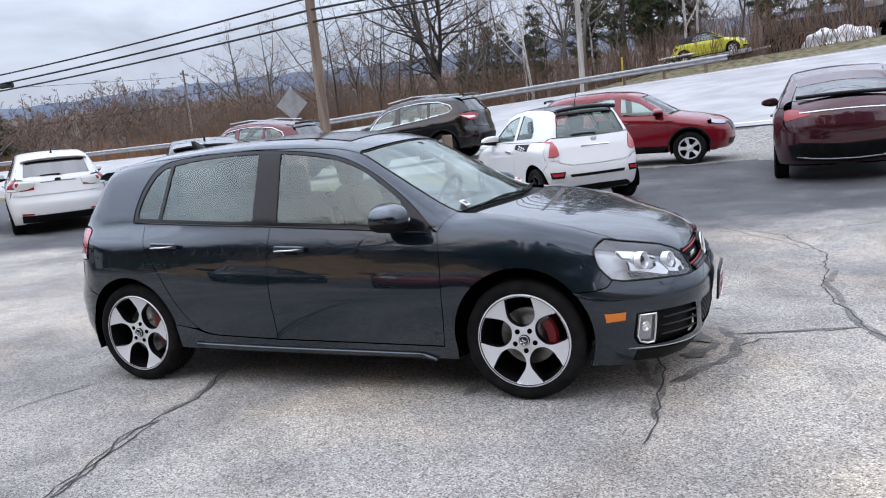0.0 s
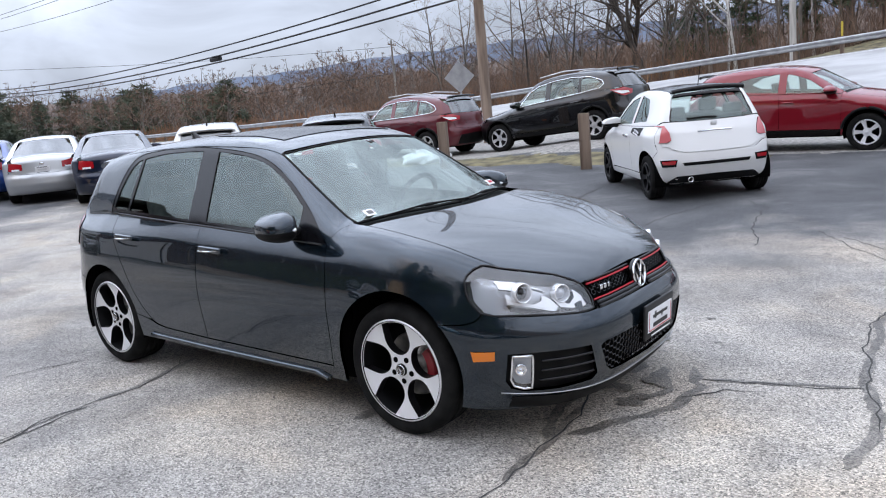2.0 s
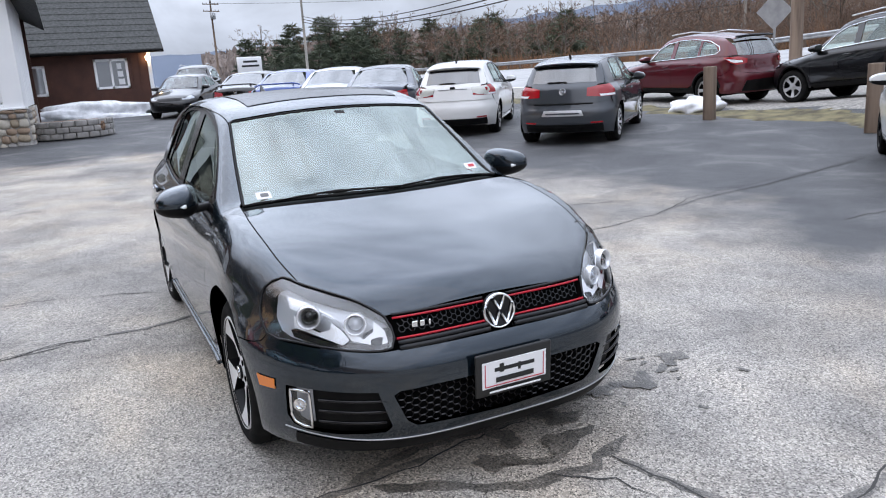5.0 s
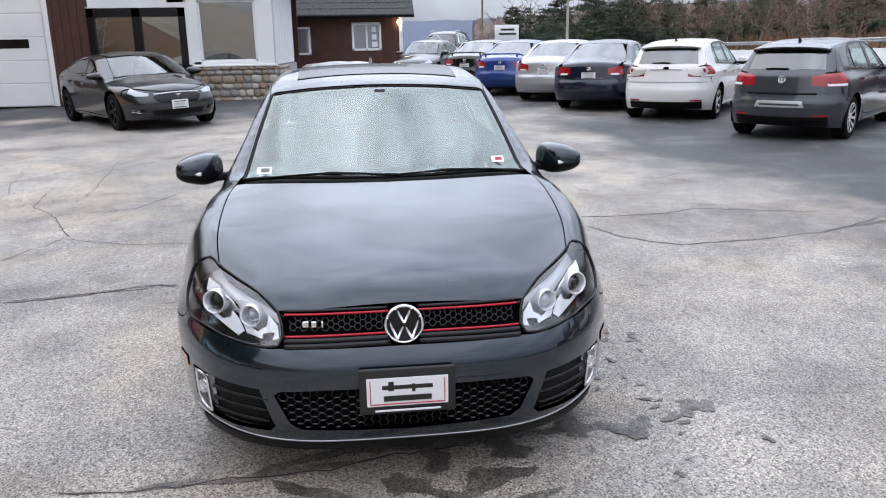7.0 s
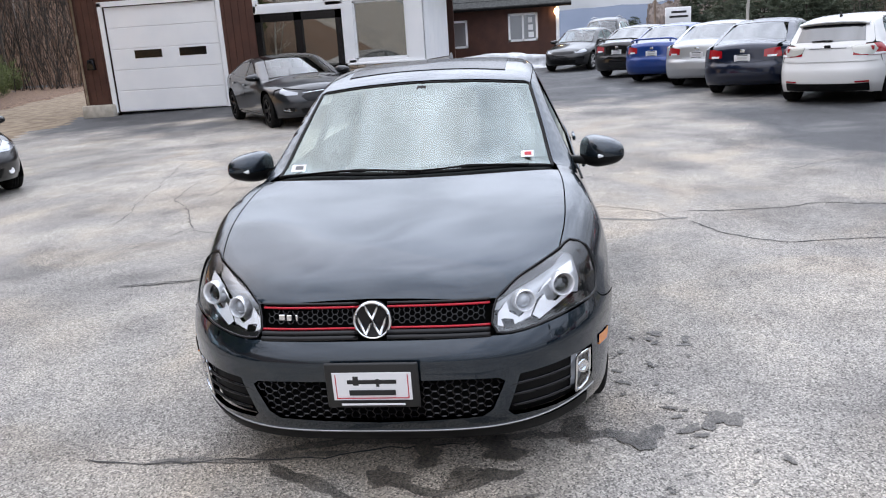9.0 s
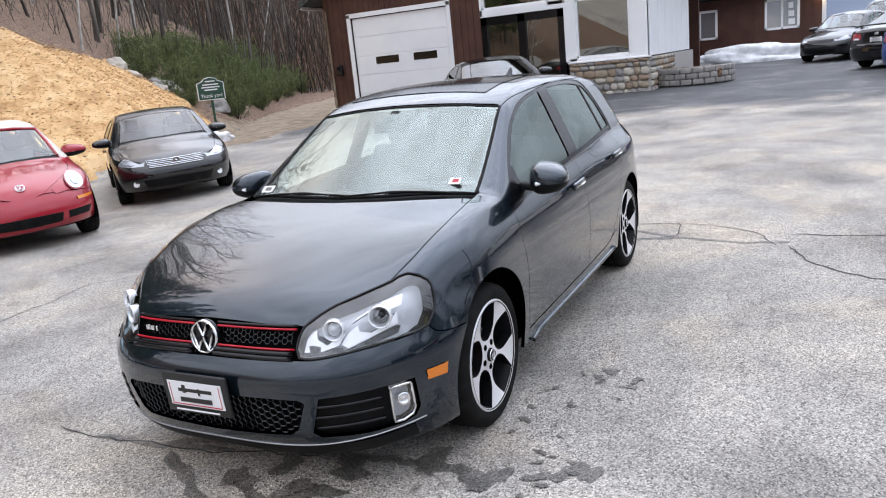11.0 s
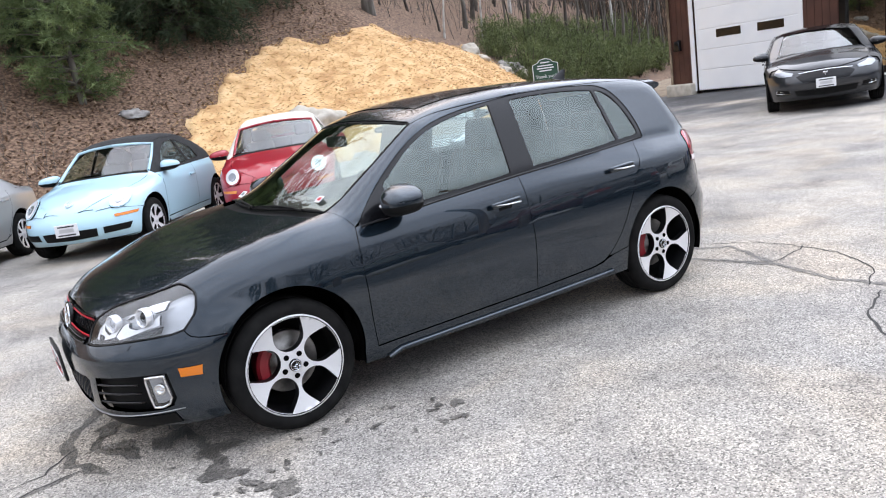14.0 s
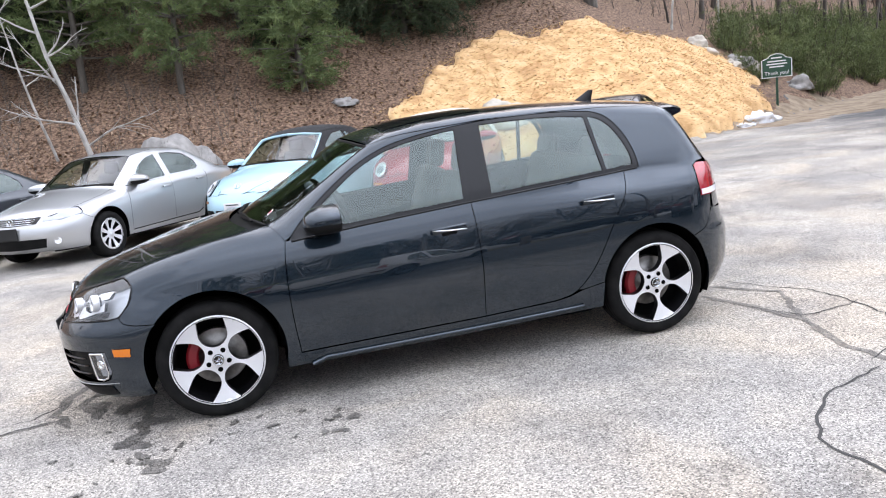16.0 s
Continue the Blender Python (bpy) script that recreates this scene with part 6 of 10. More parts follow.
    both("window_frame", S, (0, 1, 0.4), [frame_loop, st(g_f), st(g_r), st(g_q)], gloss_black, car, lift=-0.004, gap=0.001, skirt=0.012, **kw)
    for nm, gl in (("door_window", g_f), ("door_window", g_r), ("quarter_window", g_q)):
        both(nm, S, (0, 1, 0.4), [st(gl)], glass_window, car, lift=-0.009, gap=-0.004, skirt=0.004, **kw)
    # bright line under the windows
    for s_ in (1, -1):
        V, F = rod((st(straight([(0.82, 0.888), (0.4, 0.922), (-0.2, 0.962), (-1.25, 1.018)], 0.15)) + (0, 0.002, 0)) * (1, s_, 1), 0.006, 5)
        mesh_part("window_seal", V, F, gloss_black, car)
    # door handles: a cup in the skin and a bright bar over it
    for (hx, hz), doors in (((-0.035, 0.835), front_door), ((-0.935, 0.878), rear_door)):
        for s_, door in zip((1, -1), doors):
            c = st([(hx, hz)])[0]
            b = lump(0.20, 0.022, 0.034, 0.010, 3, (hx, s_ * (c[1] + 0.024), hz + 0.004), (0, 3, 0))
            hd = part("handle", b, paint, door)
            V, F = rod([(hx - 0.098, s_ * (c[1] + 0.031), hz - 0.006), (hx, s_ * (c[1] + 0.038), hz - 0.004), (hx + 0.098, s_ * (c[1] + 0.03), hz + 0.004)], 0.0045, 6)
            mesh_part("chrome_strip", V, F, chrome, door, "bright metal strip")
            cup = lump(0.10, 0.02, 0.05, 0.009, 3, (hx - 0.005, s_ * (c[1] - 0.004), hz - 0.022))
            part("handle_cup", cup, plastic_black, door)
    # nose
    bot = 0.178
    half = np.vstack([fr(straight([(0.0, 0.584), (0.40, 0.582)])), fr(spline([(0.41, 0.583), (0.47, 0.580), (0.54, 0.584), (0.64, 0.595)]))[:-1], st([(1.80, 0.606), (1.745, 0.620)]), seam_b[1:], arch_f(39, -24)[1:], st(straight([(1.64, 0.19), (1.75, bot)])), fr(straight([(0.62, bot), (0.0, bot)]))])
    nose = Round(1.2)
    low_g = np.array([(0.0, 0.447), (0.30, 0.445), (0.425, 0.438), (0.445, 0.424), (0.40, 0.318), (0.365, 0.292), (0.0, 0.279)])
    fog = np.array([(0.702, 0.432), (0.752, 0.434), (0.752, 0.330), (0.742, 0.300), (0.718, 0.285), (0.696, 0.287)])
    inlet = np.array([(0.50, 0.440), (0.675, 0.444), (0.762, 0.444), (0.763, 0.325), (0.748, 0.290), (0.715, 0.274), (0.62, 0.270), (0.475, 0.278), (0.455, 0.30)])
    flip_y = lambda q: q * (-1, 1)
    low_full = np.vstack([low_g, flip_y(low_g)[::-1][1:-1]])
    bumper = panel("front_bumper", S, nose, [np.vstack([half, (half * (1, -1, 1))[::-1]]), fr(low_full), fr(inlet), fr(flip_y(inlet))], paint, car, step=step * 0.8, edge=0.02)
    # depth behind the openings
    panel("intake_back", S, nose, [fr(low_full)], under_black, bumper, lift=-0.035, skirt=0, gap=-0.02, **kw)
    for s_ in (1, -1):
        q = inlet * (s_, 1)
        panel("intake_back", S, nose, [fr(q)], plastic_black, bumper, lift=-0.035, skirt=0, gap=-0.02, **kw)
        for zz in (0.405, 0.362, 0.318):
            V, F = rod(fr([(s_ * t, zz) for t in np.linspace(0.47, 0.675, 8)]) + (-0.006, 0, 0), 0.0065, 6)
            mesh_part("intake_fin", V, F, gloss_black, bumper)
        q = fog * (s_, 1)
        fl = panel("fog_lamp", S, nose, [fr(q)], lens_clear, car, "clear fog lamp in a bright surround", lift=-0.03, skirt=0.0, gap=0.004, step=0.03, edge=0.02)
        panel("lens", S, nose, [fr(q)], glass_lamp, fl, lift=-0.002, skirt=0.003, gap=0.004, step=0.04, edge=0.03)
        c = fr([(s_ * 0.724, 0.372)])[0]
        V, F = lathe([(0.026, -0.004), (0.024, 0.010), (0.017, 0.002), (0.008, -0.004), (0.0, 0.004)], 18, "z")
        bulb = mesh_part("bulb", V, F, chrome, fl)
        bulb.matrix_local = pose(c[0] - 0.016, c[1], c[2], 0, 90, s_ * 40)
        V, F = rod(fr(close(q, 0.02)[np.r_[0:len(close(q, 0.02)), 0]]) + (-0.002, 0, 0), 0.0055, 6)
        mesh_part("surround", V, F, chrome, fl)
        mk = np.array([(1.705, 0.462), (1.805, 0.462), (1.80, 0.418), (1.712, 0.414)])
        V, F, N = skin(S, Flat((0.4, 1, 0)), [st(mk)], lift=0.004, skirt=0.008, step=0.03, flip=s_ < 0)
        mesh_part("side_marker", V, F, lens_amber, car, "amber side marker lamp", N)
    if detail:
        honeycomb("lower_mesh", S, low_full, 0.030, 0.0032, -0.012, bumper)
    # thin grey rod that draws the paint's highlight along the bumper's lower edge
    V, F = rod(fr([(t, 0.236 + 0.03 * abs(t / 0.75) ** 4) for t in np.linspace(-0.77, 0.77, 45)]) + (0.002, 0, 0), 0.0028, 6)
    mesh_part("lip_highlight", V, F, alloy_grey, bumper)
    # dark chin under the modelled highlight line
    half = np.vstack([fr(straight([(0.0, 0.231), (0.60, 0.238), (0.74, 0.252)])), fr(straight([(0.735, 0.20), (0.62, 0.182), (0.0, 0.180)]))])
    panel("chin_spoiler", S, nose, [np.vstack([half, (half * (1, -1, 1))[::-1]])], plastic_black, bumper, lift=0.004, skirt=0.006, gap=0.0, step=0.06, edge=0.04)
    # grille between the lamps
    grille_poly = np.array([(0.0, 0.712), (0.2, 0.708), (0.40, 0.692), (0.412, 0.64), (0.405, 0.588), (0.0, 0.588)])
    gp = np.vstack([grille_poly, flip_y(grille_poly)[::-1][1:-1]])
    gr = panel("grille", S, nose, [fr(gp)], under_black, car, "black honeycomb grille with red edging", lift=-0.03, skirt=0, gap=-0.012, **kw)
    if detail:
        inner = np.vstack([np.array([(0.0, 0.682), (0.38, 0.674), (0.392, 0.64), (0.38, 0.630), (0.0, 0.630)]), np.array([(-0.38, 0.630), (-0.392, 0.64), (-0.38, 0.674)])])
        honeycomb("mesh", S, inner, 0.021, 0.0022, -0.012, gr)
    for zz, rr, mt in ((0.688, 0.0042, trim_red), (0.621, 0.0042, trim_red), (0.607, 0.011, gloss_black), (0.592, 0.011, gloss_black), (0.699, 0.0055, gloss_black)):
        for s_ in (1, -1):
            V, F = rod(fr([(s_ * t, zz - 0.006 * (t / 0.4) ** 2) for t in np.linspace(0.05, 0.402, 14)]) + (0.0, 0, 0), rr, 6)
            mesh_part("grille_strip", V, F, mt, gr)
    b0 = fr([(0.0, 0.648)])[0]
    emblem_disc("badge", (b0[0] + 0.008, 0, 0.648), 0.068, car, facing=(0, 82, 0))
    if detail:
        # small letter-like badge on the grille, as plain bars
        for k, w_ in enumerate((0.022, 0.018, 0.008)):
            c = fr([(-0.33 + 0.028 * k, 0.655)])[0]
            part("grille_badge", lump(0.006, w_, 0.022, 0.002, 1, (c[0] + 0.004, c[1], c[2])), chrome, gr)
    # headlamps
    lamp_low = np.vstack([st([(1.745, 0.624)]), st([(1.80, 0.609)]), fr(spline([(0.64, 0.598), (0.54, 0.587), (0.47, 0.583), (0.425, 0.588)]))])
    hl_edge = np.vstack([lamp_back, lamp_low[1:], fr([(0.408, 0.618), (0.412, 0.655)]), lamp_top[::-1][:-1]])
    for s_ in (1, -1):
        loop = hl_edge * (1, s_, 1)
        hl = panel("headlamp", S, nose, [loop], lamp_house, car, "clear headlamp with a dark surround and bright reflectors", lift=-0.075, skirt=0, gap=-0.004, step=0.035, edge=0.02)
        Vs, Fs, Ns = skin(S, nose, [loop], lift=-0.003, skirt=0.080, step=0.05, gap=0.003)
        nq = [f for f in Fs if len(f) == 4]
        mesh_part("lamp_wall", Vs, nq, plastic_black, hl)
        panel("lens", S, nose, [loop], glass_lamp, hl, lift=-0.003, skirt=0.004, gap=0.004, step=0.035, edge=0.02)
        V, F = rod(np.vstack([loop, loop[:1]]) + (-0.003, 0, -0.001), 0.0055, 5)
        mesh_part("lamp_seal", V, F, gloss_black, hl)
        # dark mask along the lower edge
        low = np.vstack([fr(spline([(0.425, 0.592), (0.54, 0.590), (0.64, 0.602), (0.72, 0.622)])), fr(spline([(0.725, 0.645), (0.65, 0.622), (0.60, 0.610), (0.575, 0.603), (0.555, 0.614), (0.47, 0.602), (0.425, 0.612)]))]) * (1, s_, 1)
        panel("lower_mask", S, nose, [low], plastic_black, hl, lift=-0.012, skirt=0.05, gap=0.0, step=0.03, edge=0.02)
        # bright stepped reflectors under the two bowls, and a small one above
        for q in ([(0.722, 0.652), (0.64, 0.625), (0.585, 0.607), (0.560, 0.622), (0.585, 0.662), (0.606, 0.680), (0.615, 0.655), (0.65, 0.642), (0.69, 0.662), (0.715, 0.70)],
                  [(0.554, 0.620), (0.475, 0.604), (0.432, 0.610), (0.436, 0.648), (0.466, 0.684), (0.476, 0.646), (0.512, 0.624), (0.548, 0.645), (0.575, 0.662)],
                  [(0.722, 0.722), (0.692, 0.712), (0.65, 0.736), (0.606, 0.708), (0.585, 0.690), (0.60, 0.712), (0.66, 0.752), (0.712, 0.762)]):
            rf = fr(close(np.array(q) * (s_, 1), 0.02))
            panel("reflector", S, nose, [rf], lens_white, hl, "bright stepped reflector", lift=-0.026, skirt=0.02, gap=0.0, step=0.03, edge=0.02)
        for yy, zz, rr, deep in ((0.650, 0.688, 0.042, 0.050), (0.512, 0.664, 0.038, 0.050)):
            c = fr([(s_ * yy, zz)])[0] - (deep, 0, 0)
            V, F = lathe([(rr * 1.08, 0.0), (rr * 1.06, 0.030), (rr, 0.036), (rr * 0.9, 0.030), (rr * 0.74, 0.0), (rr * 0.7, -0.012)], 28, "z")
            bowl = mesh_part("bowl", V, F, lamp_bowl, hl)
            bowl.matrix_local = pose(*c, 0, 86, s_ * 22)
            V, F = lathe([(rr * 0.74, -0.012), (rr * 0.72, 0.010), (rr * 0.52, 0.024), (rr * 0.26, 0.031), (0.0, 0.033)], 24, "z")
            mesh_part("projector", V, F, gloss_black if yy > 0.6 else lens_clear, bowl)
    # washer covers
    for s_ in (1, -1):
        q = np.array([(0.60, 0.585), (0.66, 0.583), (0.655, 0.562), (0.605, 0.563)]) * (s_, 1)
        panel("washer_cover", S, nose, [fr(q)], paint, bumper, lift=0.003, skirt=0.006, step=0.04, edge=0.03)
    # tail
    back = Round(-1.2, True)
    rr_ = S.on_rear
    half = np.vstack([rr_(straight([(0.0, 0.70), (0.60, 0.70)])), st([(-1.72, 0.72)]), st(spline([(-1.70, 0.70), (-1.64, 0.615), (-1.545, 0.575)])), arch_r(137, 205)[1:], st([(-1.66, 0.2), (-1.78, 0.2)]), rr_(straight([(0.6, 0.22), (0.0, 0.22)]))])
    rb_ = panel("rear_bumper", S, back, [np.vstack([half, (half * (1, -1, 1))[::-1]])], paint, car, **kw)
    half = np.vstack([rr_(straight([(0.0, 0.715), (0.60, 0.715)])), st([(-1.735, 0.72), (-1.74, 0.81)]), rr_([(0.56, 0.83)]), rr_([(0.56, 1.0)]), st([(-1.76, 1.01)]), hatch_edge[::-1][1:], rr_(straight([(0.45, 1.335), (0.0, 1.345)]))])
    hat = panel("tailgate", S, back, [np.vstack([half, (half * (1, -1, 1))[::-1]])], paint, car, **kw)
    q = np.array([(0.0, 1.03), (0.55, 1.035), (0.5, 1.29), (0.0, 1.30)])
    panel("rear_window", S, Flat((-1, 0, 0.5)), [rr_(np.vstack([q, flip_y(q)[::-1]]))], glass_dark if not detail else glass_window, car, lift=0.004, skirt=0.006, **kw)
    half = np.vstack([rr_([(0.0, 1.0), (0.4, 1.0)]), st([(-1.52, 0.97), (-1.53, 0.74), (-1.58, 0.60), (-1.67, 0.45), (-1.67, 0.23)]), rr_([(0.5, 0.23), (0.0, 0.23)])])
    panel("tail_shell", S, back, [np.vstack([half, (half * (1, -1, 1))[::-1]])], paint, car, lift=-0.012, skirt=0, **kw)
    for s_ in (1, -1):
        tl = np.vstack([st(tail_f), rr_([(0.62, 0.80), (0.40, 0.815), (0.40, 0.95), (0.56, 0.985)])]) * (1, s_, 1)
        t_ = panel("tail_lamp", S, back, [tl], lens_red, car, "red tail lamp", lift=0.004, skirt=0.02, step=0.04)
        lo = np.vstack([st([(-1.63, 0.845), (-1.63, 0.81)]), st([(-1.70, 0.806)]), rr_([(0.62, 0.806), (0.60, 0.845)])]) * (1, s_, 1)
        panel("clear_band", S, back, [lo], lens_white, t_, lift=0.007, skirt=0.006, step=0.04)
    # roof spoiler and aerial
    V = []
    for t, lip in zip(np.linspace(-1, 1, 25), np.linspace(-1, 1, 25)):
        yy = 0.56 * t
        p = ta([(-1.56 - 0.05 * (1 - t * t), yy * 0.98)])[0]
        V += [p + (0.02, 0, 0.004), p + (-0.08, 0, 0.0), p + (-0.155 + 0.03 * t * t, 0, -0.016), p + (-0.155 + 0.03 * t * t, 0, -0.034), p + (-0.06, 0, -0.06)]
    F = [(5 * i + k, 5 * i + (k + 1) % 5, 5 * i + 5 + (k + 1) % 5, 5 * i + 5 + k) for i in range(24) for k in range(5)] + [tuple(range(5)), tuple(range(120, 125))]
    mesh_part("roof_spoiler", V, F, paint, car, smooth_faces=False)
    bm = bmesh.new()
    bmesh.ops.create_cone(bm, cap_ends=True, segments=16, radius1=0.05, radius2=0.012, depth=0.075)
    bmesh.ops.transform(bm, matrix=Matrix.Shear("XY", 4, (-1.0, 0)) @ Matrix.Diagonal((1.5, 0.5, 1, 1)), verts=bm.verts)
    za = ta([(-1.28, 0.0)])[0][2]
    bmesh.ops.transform(bm, matrix=pose(-1.30, 0, za + 0.03), verts=bm.verts)
    part("roof_aerial", bm, gloss_black, car)
    # floor, engine bay and the dark inside
    part("underbody", lump(1.86, 1.56, 0.34, 0.04, 2, (0.0, 0, 0.36)), under_black, car)
    part("engine_bay", lump(1.1, 1.0, 0.42, 0.05, 2, (1.5, 0, 0.42)), under_black, car)
    part("boot_floor", lump(0.95, 1.0, 0.5, 0.05, 2, (-1.42, 0, 0.5)), under_black, car)
    part("bulkhead", lump(0.05, 1.5, 0.62, 0.02, 1, (0.93, 0, 0.60)), under_black, car)
    arch_liner(car, 1.289, 0.372, 0.338, 0.45, 0.785)
    arch_liner(car, -1.289, 0.36, 0.335)
    cabin(car, None if detail else seat_cloth)
    for s_ in (1, -1):
        mirror(car, s_, paint, 0.61, 0.862, 0.942, 0.098)
    if detail:
        # dealer plate on the bumper: black frame, white board with a red line and plain bars for the lettering
        px = fr([(0.0, 0.45)])[0][0] + 0.026
        pl = part("front_plate", lump(0.014, 0.322, 0.168, 0.006, 2, (px, 0, 0.448), (0, 4, 0)), ink_black, car, "black dealer plate frame round a white board")
        part("plate_board", lump(0.004, 0.272, 0.104, 0.001, 1, (px + 0.0075, 0, 0.447), (0, 4, 0)), plate_white, pl)
        for (cy, cz, wy, hz) in ((0, 0.490, 0.25, 0.003), (0, 0.404, 0.25, 0.003), (0.124, 0.447, 0.003, 0.088), (-0.124, 0.447, 0.003, 0.088)):
            part("red_line", lump(0.003, wy, hz, 0.0005, 1, (px + 0.0095, cy, cz), (0, 4, 0)), ink_red, pl)
        for (cy, cz, wy, hz, mt) in ((0, 0.464, 0.17, 0.016, ink_black), (-0.055, 0.468, 0.02, 0.036, ink_black), (0.02, 0.460, 0.012, 0.030, ink_black), (0, 0.424, 0.16, 0.020, ink_black), (0, 0.516, 0.12, 0.012, plate_white), (0, 0.381, 0.22, 0.007, plate_white)):
            part("lettering_bar", lump(0.003, wy, hz, 0.001, 1, (px + 0.0100, cy, cz), (0, 4, 0)), mt, pl)
        for s_ in (1, -1):
            for i in range(8):
                for j in range(3):
                    if (i + j) % 2 == 0:
                        part("checker", lump(0.002, 0.006, 0.006, 0.0005, 1, (px + 0.0085, s_ * (0.105 + 0.0062 * i), 0.511 + 0.0062 * j), (0, 4, 0)), plate_white, pl)
        # stickers and mirror mount on the windshield
        for sx_, sy, w_, h_, mt in ((0.93, -0.565, 0.07, 0.05, plate_white), (0.90, 0.545, 0.06, 0.045, plate_white)):
            c = ta([(sx_, sy)])[0]
            st_ = part("sticker", lump(h_, w_, 0.002, 0.0005, 1, (c[0] + 0.004, c[1], c[2] + 0.006), (0, 34, 0)), mt, wind, "paper sticker inside the glass")
            part("sticker_print", lump(h_ * 0.5, w_ * 0.55, 0.002, 0.0005, 1, (c[0] + 0.005, c[1] + 0.004, c[2] + 0.008), (0, 34, 0)), ink_red if sy > 0 else seat_grey, st_)
        c = ta([(0.475, 0.0)])[0]
        part("mirror_mount", lump(0.09, 0.06, 0.012, 0.005, 2, (c[0], 0, c[2] - 0.012), (0, 30, 0)), plastic_black, wind)
        wiper(car, (1.01, -0.55), (1.085, 0.06), S)
        wiper(car, (1.085, 0.02), (1.005, 0.55), S)
    return car


hero = hatchback(pose(0, 0, 0), paint_carbon, "dark grey metallic five-door hatchback with red-edged grille", True)
for sx, s_, turn in ((1.289, 1, 39), (1.289, -1, -32), (-1.289, 1, 45), (-1.289, -1, -12)):
    wheel(hero, (sx, s_ * 0.735, 0.318), s_, caliper=(turn + 8) if s_ > 0 else 172 + turn, turn=turn)

# ---- the other cars ----
def outline(S, rows, flip=False):
    """Places on a skin from rows of (view, a, b): s side (x, z), t top (x, y), f front (y, z), r rear (y, z)."""
    how = {"s": S.on_side, "t": S.on_top, "f": S.on_front, "r": S.on_rear}
    out = np.vstack([how[v]([(a, b)]) for v, a, b in rows])
    return out * (1, -1, 1) if flip else out


def body(L, over, h, H, w, top, belt_f, belt_r, floor=0.2, **kw):
    """A skin from length, front overhang, half wheelbase, height, half width and the line of the top."""
    x1, x0 = h + over, h + over - L
    bl = lambda x: belt_f + (belt_r - belt_f) * (0.8 - x) / 2.0
    b = (belt_f + belt_r) / 2
    return Shape(
        top=top,
        plan=[(x1, 0.84 * w), (x1 - 0.2, 0.92 * w), (x1 - 0.45, 0.975 * w), (h - 0.1, w), (0, 0.99 * w), (-h, 0.99 * w), (x0 + 0.4, 0.96 * w), (x0 + 0.18, 0.91 * w), (x0, 0.85 * w)],
        sect=[(floor - 0.03, 0.93), (0.32, 0.965), (0.55, 0.99), (b - 0.2, 1.0), (b - 0.1, 0.99), (b - 0.02, 0.945), (b + 0.1, 0.92)],
        belt=kw.pop("belt", [(x1, belt_f - 0.22), (h + 0.1, belt_f - 0.04), (0.9, belt_f), (-1.2, belt_r), (x0, belt_r)]),
        front=kw.pop("front", [(0.15, x1 - 0.16), (0.24, x1 - 0.07), (0.42, x1), (0.55, x1), (0.64, x1 - 0.04), (0.75, x1 - 0.09), (0.95, x1 - 0.2)]),
        rear=kw.pop("rear", [(0.15, x0 + 0.2), (0.28, x0 + 0.06), (0.45, x0), (0.60, x0 + 0.01), (0.68, x0 + 0.06), (0.95, x0 + 0.1), (1.1, x0 + 0.18)]),
        floor=floor, mid=b, **kw)


